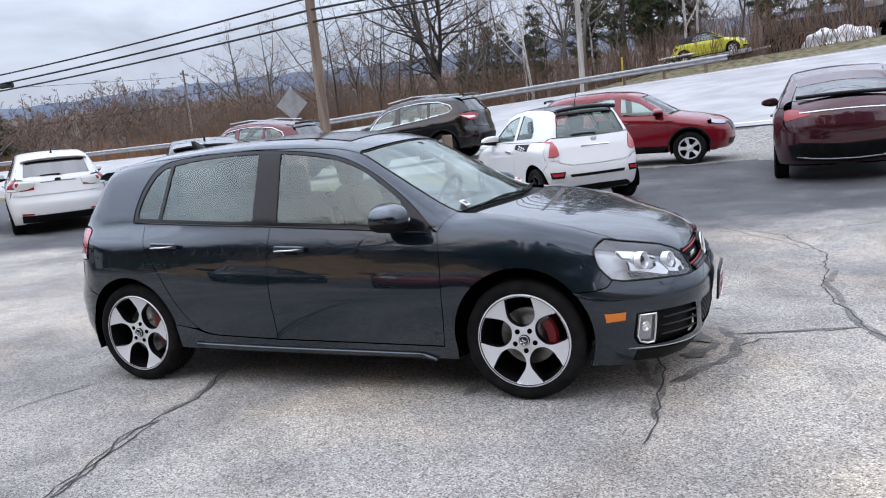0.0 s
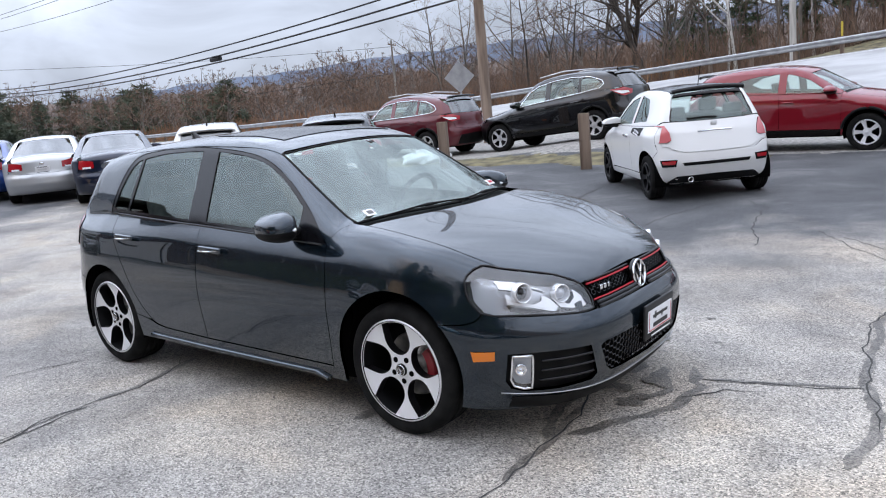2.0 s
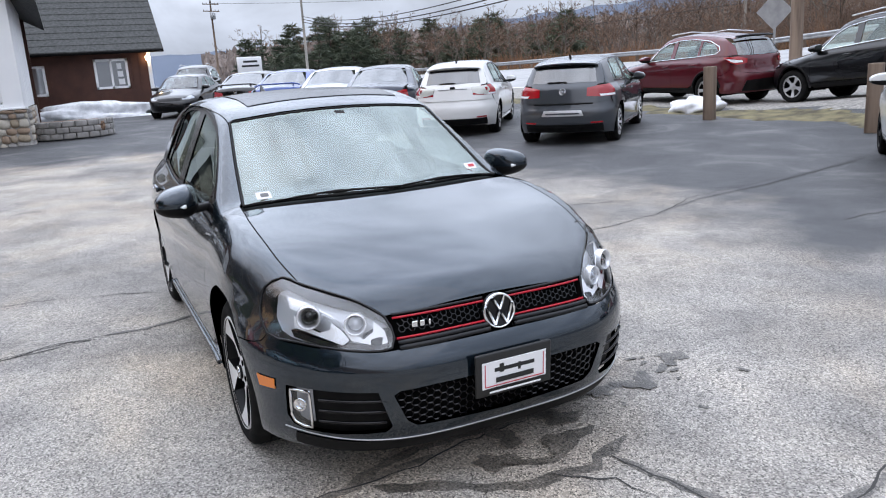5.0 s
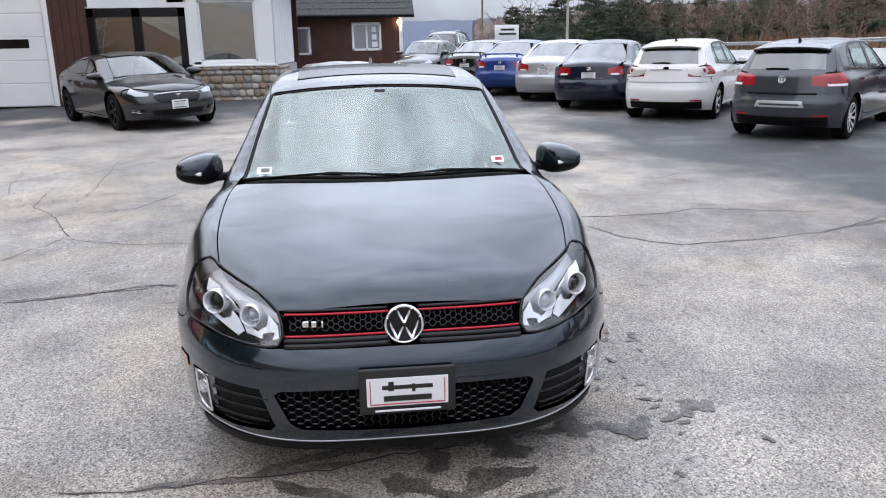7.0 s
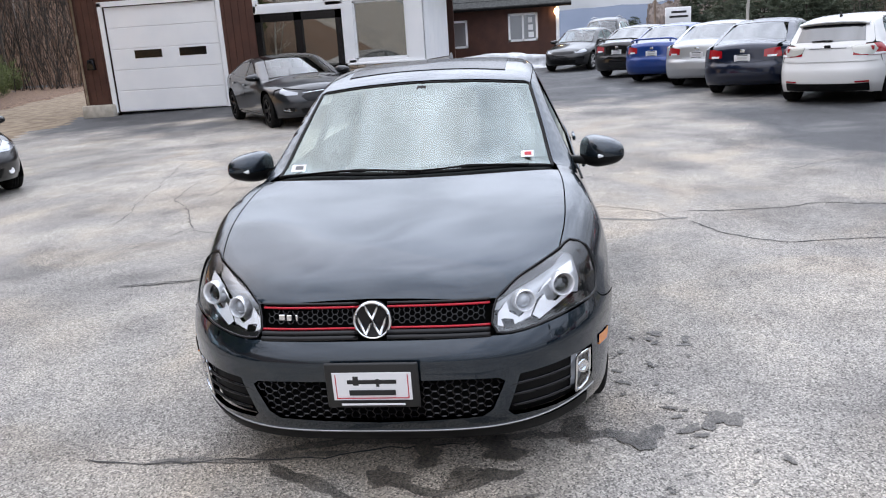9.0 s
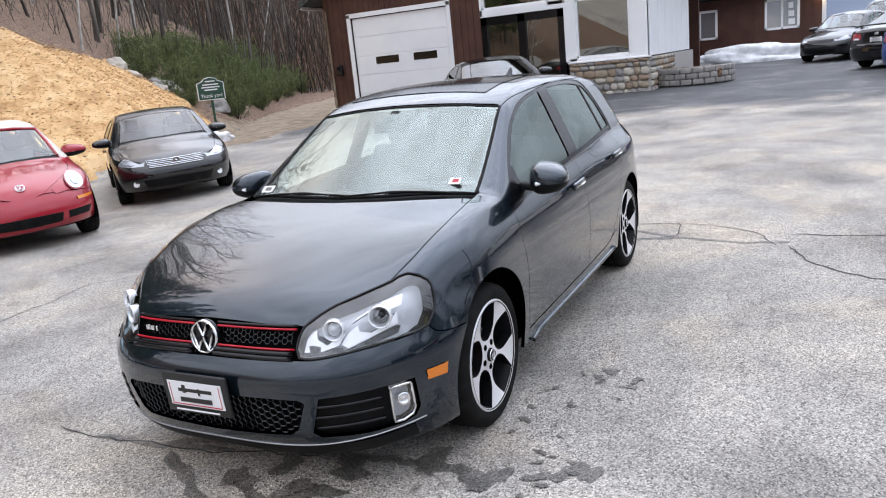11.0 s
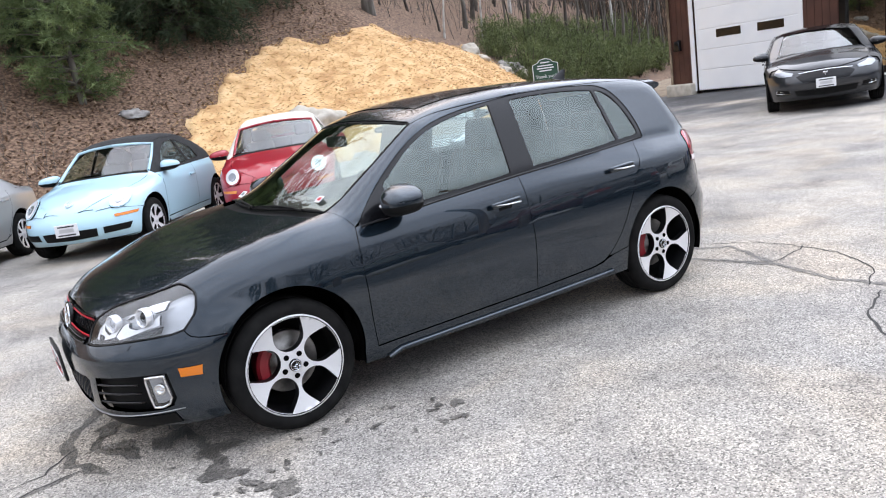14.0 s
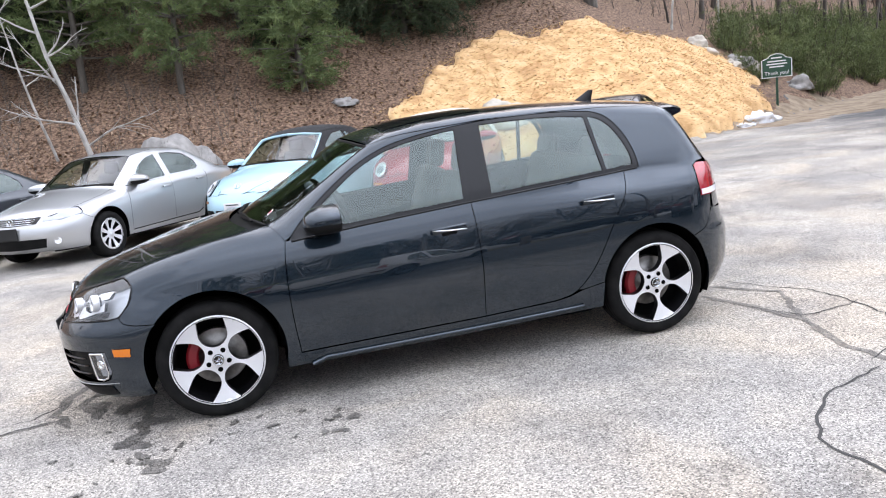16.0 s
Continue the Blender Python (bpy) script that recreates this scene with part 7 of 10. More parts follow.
def any_car(name, m, S, spec, paint, label, group="cars on the lot", step=0.075):
    """A car from its skin and a table of outlines."""
    car = thing(name, m, label, "car", group)
    g = spec.get
    h, R, ra = spec["h"], spec["R"], spec["R"] + g("arch", 0.05)
    kw = dict(step=step, edge=0.045)
    st, ta = S.on_side, S.on_top
    d1, d2, d3 = spec["doors"]
    zs = g("sill", 0.30)
    zb = S.floor + 0.03
    belt = lambda x: float(S.belt(x))
    # top: hood, glass, roof
    hs = ta(spline(spec["hood_side"], 0.06))
    hf = ta(spline([spec["hood_side"][-1]] + spec["hood_front"], 0.06))
    cw = ta(spline(spec["cowl"], 0.06))
    panel("hood", S, Flat((0.3, 0, 1)), [np.vstack([mirrored(np.vstack([cw[:-1], hs[:-1], hf]))])], paint, car, **kw)
    wb_, wt = spec["ws_base"], spec["ws_top"]
    base, side, topc = ta(spline(wb_, 0.06)), ta(spline([wb_[-1], ((wb_[-1][0] + wt[0][0]) / 2, (wb_[-1][1] + wt[0][1]) / 2 + 0.005), wt[0]], 0.06)), ta(spline(wt, 0.06))
    soft = g("soft_top")
    roof_mat = g("roof_mat", paint)
    panel("cowl", S, Flat((0.3, 0, 1)), [mirrored(np.vstack([base, cw[::-1]]))], plastic_black, car, lift=-0.006, **kw)
    panel("windshield", S, Flat((0.55, 0, 0.85)), [mirrored(np.vstack([base[:-1], side[:-1], topc]))], g("glass", glass_screen), car, lift=-0.003, skirt=0.006, **kw)
    ditch = ta(spline([wt[0]] + spec["ditch"], 0.08))
    rr = ta(spline([spec["ditch"][-1]] + spec["roof_rear"], 0.08))
    panel("soft_top" if soft else "roof", S, Flat((0, 0, 1)), [mirrored(np.vstack([topc[::-1][:-1] - (0.01, 0, 0), ditch[:-1], rr]))], roof_mat, car, **kw)
    # rear window and deck
    rwb = spec["rw_base"]
    rside = spec["rw_side"]
    rw_b = outline(S, rwb)
    rw_s = outline(S, rside)
    rview = Flat(g("rw_view", (-0.7, 0, 0.7)))
    panel("rear_window", S, rview, [mirrored(np.vstack([rr[::-1][:-1] - (0.01, 0, 0), rw_s, rw_b]))], g("rear_glass", glass_dark), car, lift=-0.003, skirt=0.006, **kw)
    # upper sides with the window openings
    a_base = st([(d1, belt(d1) + 0.004)])
    c_base = outline(S, [spec["c_base"]])
    belt_line = st(straight([(spec["c_base"][1], belt(spec["c_base"][1]) + 0.004), (d1, belt(d1) + 0.004)], 0.1))
    upper = np.vstack([a_base, side + (0, 0.01, 0), ditch[1:], rw_s + (0, 0.01, 0), belt_line[:-1]])
    wins = [st(np.array(w_)) for w_ in spec["windows"]]
    frame_mat = g("pillar_mat", paint)
    both("roof_pillar", S, (0, 0.9, 0.44), [upper] + wins, frame_mat, car, **kw)
    for w_ in wins:
        both("door_window", S, (0, 1, 0.4), [w_], g("side_glass", glass_window), car, lift=-0.006, skirt=0.004, gap=-0.006, **kw)
    # lower sides
    af = lambda a0, a1: st(arc(h, R + 0.015, ra, a0, a1, 18))
    ar = lambda a0, a1: st(arc(-h, R + 0.015, ra, a0, a1, 18))
    lb = outline(S, spec["lamp_back"])
    bf = spec["bumper_f"]
    a1 = math.degrees(math.atan2(bf[-1][1] - R - 0.015, bf[-1][0] - h))
    seam = st(spline(bf, 0.05))
    fend = np.vstack([hs[:-1], lb, seam[1:], af(a1 - 2, 186)[1:], st(straight([(h - ra - 0.01, zs - 0.02), (h - ra - 0.01, zb), (d1, zb)], 0.1)), st(straight([(d1, zs), (d1 + 0.01, 0.6), (d1, belt(d1))], 0.1)), ta([(wb_[-1][0], wb_[-1][1] + 0.015)])])
    both("front_fender", S, (0, 0.75, 0.62), [fend], paint, car, **kw)
    fd = st(np.vstack([straight([(d1, zs), (d2, zs + 0.01)], 0.1)[:-1], straight([(d2, zs + 0.01), (d2, belt(d2))], 0.1)[:-1], straight([(d2, belt(d2)), (d1, belt(d1))], 0.1)[:-1], straight([(d1, belt(d1)), (d1 + 0.01, 0.6), (d1, zs)], 0.1)[:-1]]))
    doors = [both("front_door", S, (0, 1, 0.2), [fd], paint, car, **kw)]
    xq = -h + ra + 0.06
    if d3 is not None:
        edge3 = spline([(xq + 0.12, zs + 0.015), (xq + 0.02, zs + 0.08), (-h + ra * 0.75, R + ra * 0.85), (d3, belt(d3) - 0.1), (d3, belt(d3))], 0.06)
        rd = st(np.vstack([straight([(d2, zs + 0.01), (xq + 0.12, zs + 0.015)], 0.1)[:-1], edge3[:-1], straight([(d3, belt(d3)), (d2, belt(d2))], 0.1)[:-1], straight([(d2, belt(d2)), (d2, zs + 0.01)], 0.1)[:-1]]))
        doors.append(both("rear_door", S, (0, 1, 0.2), [rd], paint, car, **kw))
        qfront, xe = edge3[1:], xq + 0.12
        qb = (-h + ra + 0.005, zs + 0.08)
    else:
        qfront, xe = straight([(d2, zs + 0.01), (d2, belt(d2))], 0.1), d2
        qb = (-h + ra + 0.005, zs + 0.01)
    br = spec["bumper_r"]
    a2 = math.degrees(math.atan2(br[-1][1] - R - 0.015, br[-1][0] + h))
    q = np.vstack([st(qfront), st(straight([(qfront[-1][0], belt(qfront[-1][0])), (spec["c_base"][1], belt(spec["c_base"][1]))], 0.1))[1:], outline(S, spec["deck_side"]) if g("deck_side") else np.zeros((0, 3)), outline(S, spec["tail_front"]), st(spline(br, 0.05)), ar(a2 + 2, 6)[1:], st([qb])])
    both("rear_quarter", S, (0, 0.85, 0.5), [q], paint, car, **kw)
    sill = st(np.vstack([straight([(h - ra - 0.01, zs - 0.01), (xe, zs + 0.005)], 0.12), straight([(qb[0] - 0.01, qb[1] - 0.005), (-h + ra + 0.01, zb), (h - ra - 0.01, zb)], 0.12)[:-1]]))
    both("side_sill", S, (0, 1, 0), [sill], g("sill_mat", paint), car, **kw)
    for k, pair in enumerate(doors):
        hx = (d2 + 0.16) if k == 0 else (d3 + 0.22)
        hz = belt(hx) - g("handle_drop", 0.13)
        for s_, door in zip((1, -1), pair):
            c = st([(hx, hz)])[0]
            part("handle", lump(0.2, 0.03, 0.035, 0.01, 2, (hx, s_ * (c[1] + 0.018), hz)), g("handle_mat", paint), door)
    # nose and tail
    nose, back = Round(h - 0.15), Round(-h + 0.15, True)
    fz, rz = spec["nose_top"], spec["tail_top"]
    half = np.vstack([outline(S, fz), seam, af(a1 - 2, -24)[1:], st([(h + ra, zb), (h + ra + 0.12, zb)]), S.on_front([(0.55, zb), (0.3, zb), (0.0, zb)])])
    bump = panel("front_bumper", S, nose, [np.vstack([half, (half * (1, -1, 1))[::-1]])], paint, car, **kw)
    half = np.vstack([outline(S, rz), st(spline(br, 0.05)), ar(a2 + 2, 204)[1:], st([(-h - ra, zb), (-h - ra - 0.1, zb)]), S.on_rear([(0.55, zb), (0.3, zb), (0.0, zb)])])
    rbump = panel("rear_bumper", S, back, [np.vstack([half, (half * (1, -1, 1))[::-1]])], paint, car, **kw)
    # inner shells close the joints between nose, lamps, wings and tail
    half = np.vstack([S.on_front([(0.0, 0.84), (0.4, 0.82)]), st([(h + 0.20, 0.80), (h + 0.22, 0.70), (h + ra * 0.8, R + ra * 0.75), (h + ra + 0.03, 0.45), (h + ra + 0.03, zb)]), S.on_front([(0.5, zb), (0.0, zb)])])
    panel("nose_shell", S, nose, [np.vstack([half, (half * (1, -1, 1))[::-1]])], paint, car, lift=-0.012, skirt=0, **kw)
    half = np.vstack([S.on_rear([(0.0, 0.95), (0.4, 0.95)]), st([(-h - 0.22, 0.93), (-h - 0.22, 0.74), (-h - ra * 0.8, R + ra * 0.75), (-h - ra - 0.03, 0.45), (-h - ra - 0.03, zb)]), S.on_rear([(0.5, zb), (0.0, zb)])])
    panel("tail_shell", S, back, [np.vstack([half, (half * (1, -1, 1))[::-1]])], paint, car, lift=-0.012, skirt=0, **kw)
    deck = np.vstack([outline(S, spec["deck"])])
    panel("trunk_lid" if g("deck_side") else "tailgate", S, Flat(g("deck_view", (-0.8, 0, 0.6))), [mirrored(deck)], g("deck_mat", paint), car, **kw)
    views = {"n": nose, "b": back, "t": Flat((0, 0, 1)), "d": Flat((-0.8, 0, 0.5))}
    for nm, view, rows, mat, lift, twin in spec["extras"]:
        loop = outline(S, rows)
        if twin == 2:
            for s_ in (1, -1):
                panel(nm, S, views[view], [loop * (1, s_, 1)], mat, car, lift=lift, skirt=0.02, step=0.06, edge=0.03, gap=0.0)
        else:
            panel(nm, S, views[view], [np.vstack([loop, (loop * (1, -1, 1))[::-1]])], mat, car, lift=lift, skirt=0.02, step=0.06, edge=0.03, gap=0.0)
    for nm, pts, r, mat, twin in g("bars", ()):
        P = outline(S, pts)
        for s_ in ((1, -1) if twin == 2 else (1,)):
            V, F = rod(P * (1, s_, 1), r, 6)
            mesh_part(nm, V, F, mat, car)
        if twin == 3:
            V, F = rod(P * (1, -1, 1), r, 6)
            mesh_part(nm, V, F, mat, car)
    # dark insides, wheels, mirrors, seats
    fl = S.floor
    wy = spec["track"] - 0.36
    part("underbody", lump(2 * (h - ra) - 0.04, 2 * spec["track"] + 0.02, belt(0) - 0.2 - fl, 0.04, 2, (0, 0, (belt(0) - 0.2 + fl) / 2)), under_black, car)
    part("engine_bay", lump(spec["nose"] - h + ra - 0.34, 2 * wy, 0.30, 0.05, 2, ((spec["nose"] - 0.36 + h - ra) / 2, 0, 0.39)), under_black, car)
    part("boot_floor", lump(-h + ra - spec["tail"] - 0.28, 2 * wy, 0.36, 0.05, 2, ((spec["tail"] + 0.30 - h + ra) / 2, 0, 0.46)), under_black, car)
    for sx in (h, -h):
        arch_liner(car, sx, ra + 0.006, R + 0.015, wy, spec["track"] + 0.08)
        for s_ in (1, -1):
            wheel(car, (sx, s_ * spec["track"], R), s_, R, g("rim", R * 0.68), g("tyre_w", 0.205), spec["holes"](g("rim", R * 0.68)), g("wheel_mat", alloy_grey), 0, 10 * s_ + 7 * sx, False)
    if g("cabin", True):
        xs = g("seat_x", 0.0)
        for yy in (0.36, -0.36):
            seat("front_seat", car, 0.05 + xs, yy, 0.48, g("seat_mat", seat_cloth))
        seat("rear_seat", car, -0.85 + xs, 0, 1.1, g("seat_mat", seat_cloth))
        part("dashboard", lump(0.4, 1.3, 0.2, 0.06, 2, (wb_[0][0] - 0.36, 0, belt(0.8) - 0.08)), plastic_black, car)
    mx_, my, mz = spec["mirror"]
    for s_ in (1, -1):
        mirror(car, s_, g("mirror_mat", paint), mx_, my, mz)
    return car


def plate_on(car, x, z, y=0.0, tilt=0, face=1, dark=False, size=(0.31, 0.16)):
    """A licence-plate board with plain bars; face 1 looks ahead, -1 back."""
    b = part("plate", lump(0.012, size[0], size[1], 0.004, 1, (0, 0, 0)), ink_black if dark else plate_white, car, "plate board with plain bars")
    b.matrix_local = pose(x, y, z, 0, tilt, 0)
    if not dark:
        for zz, ww in ((0.052, 0.7), (0.0, 0.62), (-0.055, 0.75)):
            part("bar", lump(0.004, size[0] * ww, 0.016 if zz else 0.045, 0, 1, (face * 0.007, 0, zz)), ink_black if zz else satin_silver, b)
    return b


def sedan_spec(L, over, h, R, w, top, doors=(0.86, -0.17, -1.12), roof_r=-0.95, deck_x=-1.72, deck_z=1.03, **more):
    x1, x0 = h + over, h + over - L
    yh = 0.77 * w
    hoodf = x1 - 0.10
    sp = dict(h=h, R=R, doors=doors, track=w - 0.13, nose=x1, tail=x0,
        hood_side=[(0.93, yh), (1.3, yh + 0.03), (h + 0.22, yh + 0.0), (x1 - 0.40, yh - 0.05)],
        hood_front=[(x1 - 0.24, yh - 0.18), (hoodf - 0.02, 0.3), (hoodf, 0.0)],
        cowl=[(1.10, 0.0), (1.05, 0.3), (0.93, yh)],
        ws_base=[(1.06, 0.0), (1.01, 0.3), (0.88, yh - 0.03)], ws_top=[(0.33, 0.555), (0.39, 0.3), (0.41, 0.0)],
        ditch=[(0.0, 0.585), (-0.5, 0.58), (roof_r, 0.53)], roof_rear=[(roof_r - 0.05, 0.28), (roof_r - 0.07, 0.0)],
        rw_side=[("t", (roof_r + deck_x) / 2, 0.60), ("t", deck_x + 0.03, 0.655)], rw_base=[("t", deck_x - 0.05, 0.4), ("t", deck_x - 0.08, 0.0)],
        c_base=("s", deck_x + 0.02, 1.0),
        deck_side=[("t", deck_x + 0.03, 0.675), ("t", x0 + 0.35, 0.655), ("t", x0 + 0.2, 0.63)],
        tail_front=[("s", x0 + 0.24, 0.9), ("s", x0 + 0.25, 0.76)], bumper_r=[(x0 + 0.24, 0.72), (x0 + 0.34, 0.66), (-h - 0.28, R + 0.26)],
        tail_top=[("r", 0.0, 0.66), ("r", 0.5, 0.67), ("r", 0.68, 0.70)],
        deck=[("t", deck_x - 0.09, 0.0), ("t", deck_x - 0.06, 0.4), ("t", deck_x + 0.02, 0.65), ("t", x0 + 0.22, 0.61), ("r", 0.58, 0.93), ("r", 0.58, 0.70), ("r", 0.3, 0.675), ("r", 0.0, 0.67)],
        lamp_back=[("s", h + 0.36, 0.76), ("s", h + 0.40, 0.66)], bumper_f=[(h + 0.40, 0.66), (h + 0.33, 0.61), (h + 0.27, R + 0.27)],
        nose_top=[("f", 0.0, 0.72), ("f", 0.42, 0.70), ("f", 0.6, 0.66)],
        windows=[[(-0.10, 0.985), (0.60, 0.945), (0.58, 1.03), (0.36, 1.185), (0.12, 1.285), (-0.10, 1.325)], [(-0.24, 0.995), (-0.92, 1.02), (-1.0, 1.06), (-0.98, 1.16), (-0.8, 1.285), (-0.5, 1.33), (-0.24, 1.335)]],
        mirror=(0.62, w - 0.03, 0.95), holes=lambda r: slots(r, 5), extras=[])
    sp.update(more)
    return sp


SEDAN = body(4.6, 0.9, 1.325, 1.46, 0.885, [(2.3, 0.55), (2.15, 0.69), (1.95, 0.79), (1.5, 0.90), (1.12, 0.965), (0.41, 1.385), (0.1, 1.44), (-0.3, 1.46), (-0.8, 1.435), (-1.02, 1.395), (-1.75, 1.09), (-1.9, 1.06), (-2.25, 1.04), (-2.5, 1.0)], 0.92, 1.0)
TAIL_WIDE = [("s", -2.13, 0.93), ("s", -2.13, 0.77), ("r", 0.66, 0.755), ("r", 0.40, 0.77), ("r", 0.40, 0.90), ("r", 0.6, 0.935)]
LAMP_SWEPT = [("s", 1.70, 0.765), ("s", 1.73, 0.67), ("f", 0.64, 0.63), ("f", 0.45, 0.63), ("f", 0.42, 0.69), ("t", 2.02, 0.50), ("t", 1.86, 0.60)]


def sedan(m, paint, label, tail=lens_red, spoiler=False, holes=None, slim=False, front=None, wheel_mat=None, plate=1):
    spec = sedan_spec(4.6, 0.9, 1.325, 0.315, 0.885, None)
    spec["extras"] = [("tail_lamp", "b", TAIL_WIDE, tail, 0.004, 2), ("headlamp", "n", LAMP_SWEPT, lens_clear, 0.003, 2),
        ("grille", "n", front or [("f", 0.0, 0.70), ("f", 0.40, 0.69), ("f", 0.38, 0.61), ("f", 0.0, 0.60)], gloss_black, 0.004, 1),
        ("lower_intake", "n", [("f", 0.0, 0.42), ("f", 0.5, 0.41), ("f", 0.45, 0.29), ("f", 0.0, 0.28)], plastic_black, 0.003, 1),
        ("rear_recess", "b", [("r", 0.0, 0.83), ("r", 0.27, 0.82), ("r", 0.25, 0.70), ("r", 0.0, 0.69)], paint, -0.01, 1)]
    if not slim:
        spec["extras"].append(("reversing_lamp", "b", [("r", 0.62, 0.80), ("r", 0.46, 0.80), ("r", 0.46, 0.765), ("r", 0.62, 0.762)], lens_white, 0.008, 2))
    if holes:
        spec["holes"] = holes
    if wheel_mat:
        spec["wheel_mat"] = wheel_mat
    car = any_car("sedan_car", m, SEDAN, spec, paint, label)
    emblem = SEDAN.on_rear([(0.0, 0.89)])[0]
    part("emblem", lump(0.012, 0.09, 0.06, 0.01, 2, tuple(emblem - (0.004, 0, 0))), chrome, car)
    if plate:
        p = SEDAN.on_rear([(0.0, 0.76)])[0]
        plate_on(car, p[0] - 0.004, 0.755, 0, 0, -1, size=(0.30, 0.13))
    if spoiler:
        V, F = rod([(-2.12 - 0.08 * (1 - t * t), 0.62 * t, 1.12 - 0.05 * abs(t) ** 6) for t in np.linspace(-1, 1, 19)], 0.022, 8)
        sp_ = mesh_part("boot_spoiler", V, F, paint, car)
        for yy in (-0.45, 0.45):
            part("spoiler_foot", lump(0.06, 0.04, 0.09, 0.01, 1, (-2.14, yy, 1.075)), paint, sp_)
    return car


def hatch_spec(L, over, h, R, w, roof_z, z0, z1, doors, ws=(0.88, 0.33), roof_r=-1.5, cb=-1.45, tail_z=(0.80, 0.98), lamp_z=0.74, hood_x=None, **more):
    """Outlines of a car with a tailgate: z0, z1 are the rear window's lower and upper edge."""
    x1, x0 = h + over, h + over - L
    yh = 0.78 * w
    c = ws[0] + 0.05
    sp = dict(h=h, R=R, doors=doors, track=w - 0.13, nose=x1, tail=x0,
        hood_side=[(c, yh), ((c + h + 0.2) / 2, yh + 0.02), (h + 0.18, yh), (x1 - 0.38, yh - 0.05)],
        hood_front=[(x1 - 0.22, yh - 0.2), (x1 - 0.11, 0.3), (x1 - 0.09, 0.0)],
        cowl=[(c + 0.17, 0.0), (c + 0.12, 0.3), (c, yh)],
        ws_base=[(c + 0.13, 0.0), (c + 0.08, 0.3), (ws[0], yh - 0.03)], ws_top=[(ws[1], 0.70 * w - 0.06), (ws[1] + 0.06, 0.3), (ws[1] + 0.08, 0.0)],
        ditch=[(ws[1] - 0.35, 0.70 * w - 0.03), ((ws[1] + roof_r) / 2 - 0.2, 0.70 * w - 0.03), (roof_r, 0.66 * w - 0.04)], roof_rear=[(roof_r - 0.04, 0.28), (roof_r - 0.05, 0.0)],
        rw_side=[("r", 0.60 * w, z1), ("r", 0.66 * w, (z0 + z1) / 2), ("r", 0.71 * w, z0)], rw_base=[("r", 0.4, z0 - 0.01), ("r", 0.0, z0 - 0.015)], rw_view=(-0.9, 0, 0.45),
        c_base=("s", cb, 1.0),
        tail_front=[("s", cb - 0.06, tail_z[1]), ("s", cb - 0.08, tail_z[0])], bumper_r=[(cb - 0.1, tail_z[0] - 0.05), (-h - 0.36, 0.66), (-h - 0.25, R + 0.27)],
        tail_top=[("r", 0.0, 0.62), ("r", 0.5, 0.63), ("r", 0.76 * w, 0.70)],
        deck=[("r", 0.0, z0 - 0.02), ("r", 0.40, z0 - 0.015), ("r", 0.73 * w, z0 - 0.01), ("r", 0.72 * w, 0.8), ("r", 0.7 * w, 0.69), ("r", 0.4, 0.635), ("r", 0.0, 0.63)], deck_view=(-1, 0, 0.15),
        lamp_back=[("s", h + 0.34, lamp_z + 0.03), ("s", h + 0.38, lamp_z - 0.09)], bumper_f=[(h + 0.38, lamp_z - 0.09), (h + 0.33, lamp_z - 0.14), (h + 0.26, R + 0.27)],
        nose_top=[("f", 0.0, lamp_z - 0.03), ("f", 0.42, lamp_z - 0.04), ("f", 0.6, lamp_z - 0.09)],
        mirror=(ws[0] - 0.24, w - 0.03, 0.97), holes=lambda r: slots(r, 5), extras=[])
    sp.update(more)
    return sp


# small white three-door city car
CITY = body(3.55, 0.70, 1.15, 1.49, 0.815, [(1.95, 0.55), (1.82, 0.72), (1.65, 0.82), (1.35, 0.93), (1.05, 1.0), (0.83, 1.06), (0.28, 1.41), (0.05, 1.465), (-0.4, 1.495), (-0.9, 1.485), (-1.25, 1.45), (-1.5, 1.40), (-1.9, 1.3)], 0.95, 0.99,
    rear=[(0.15, -1.50), (0.28, -1.62), (0.48, -1.70), (0.62, -1.69), (0.9, -1.62), (1.1, -1.53), (1.4, -1.36)], tails=(0.14, 0.55), cowl=0.7, tumble=0.46, shoulder=0.04, crown=0.14)


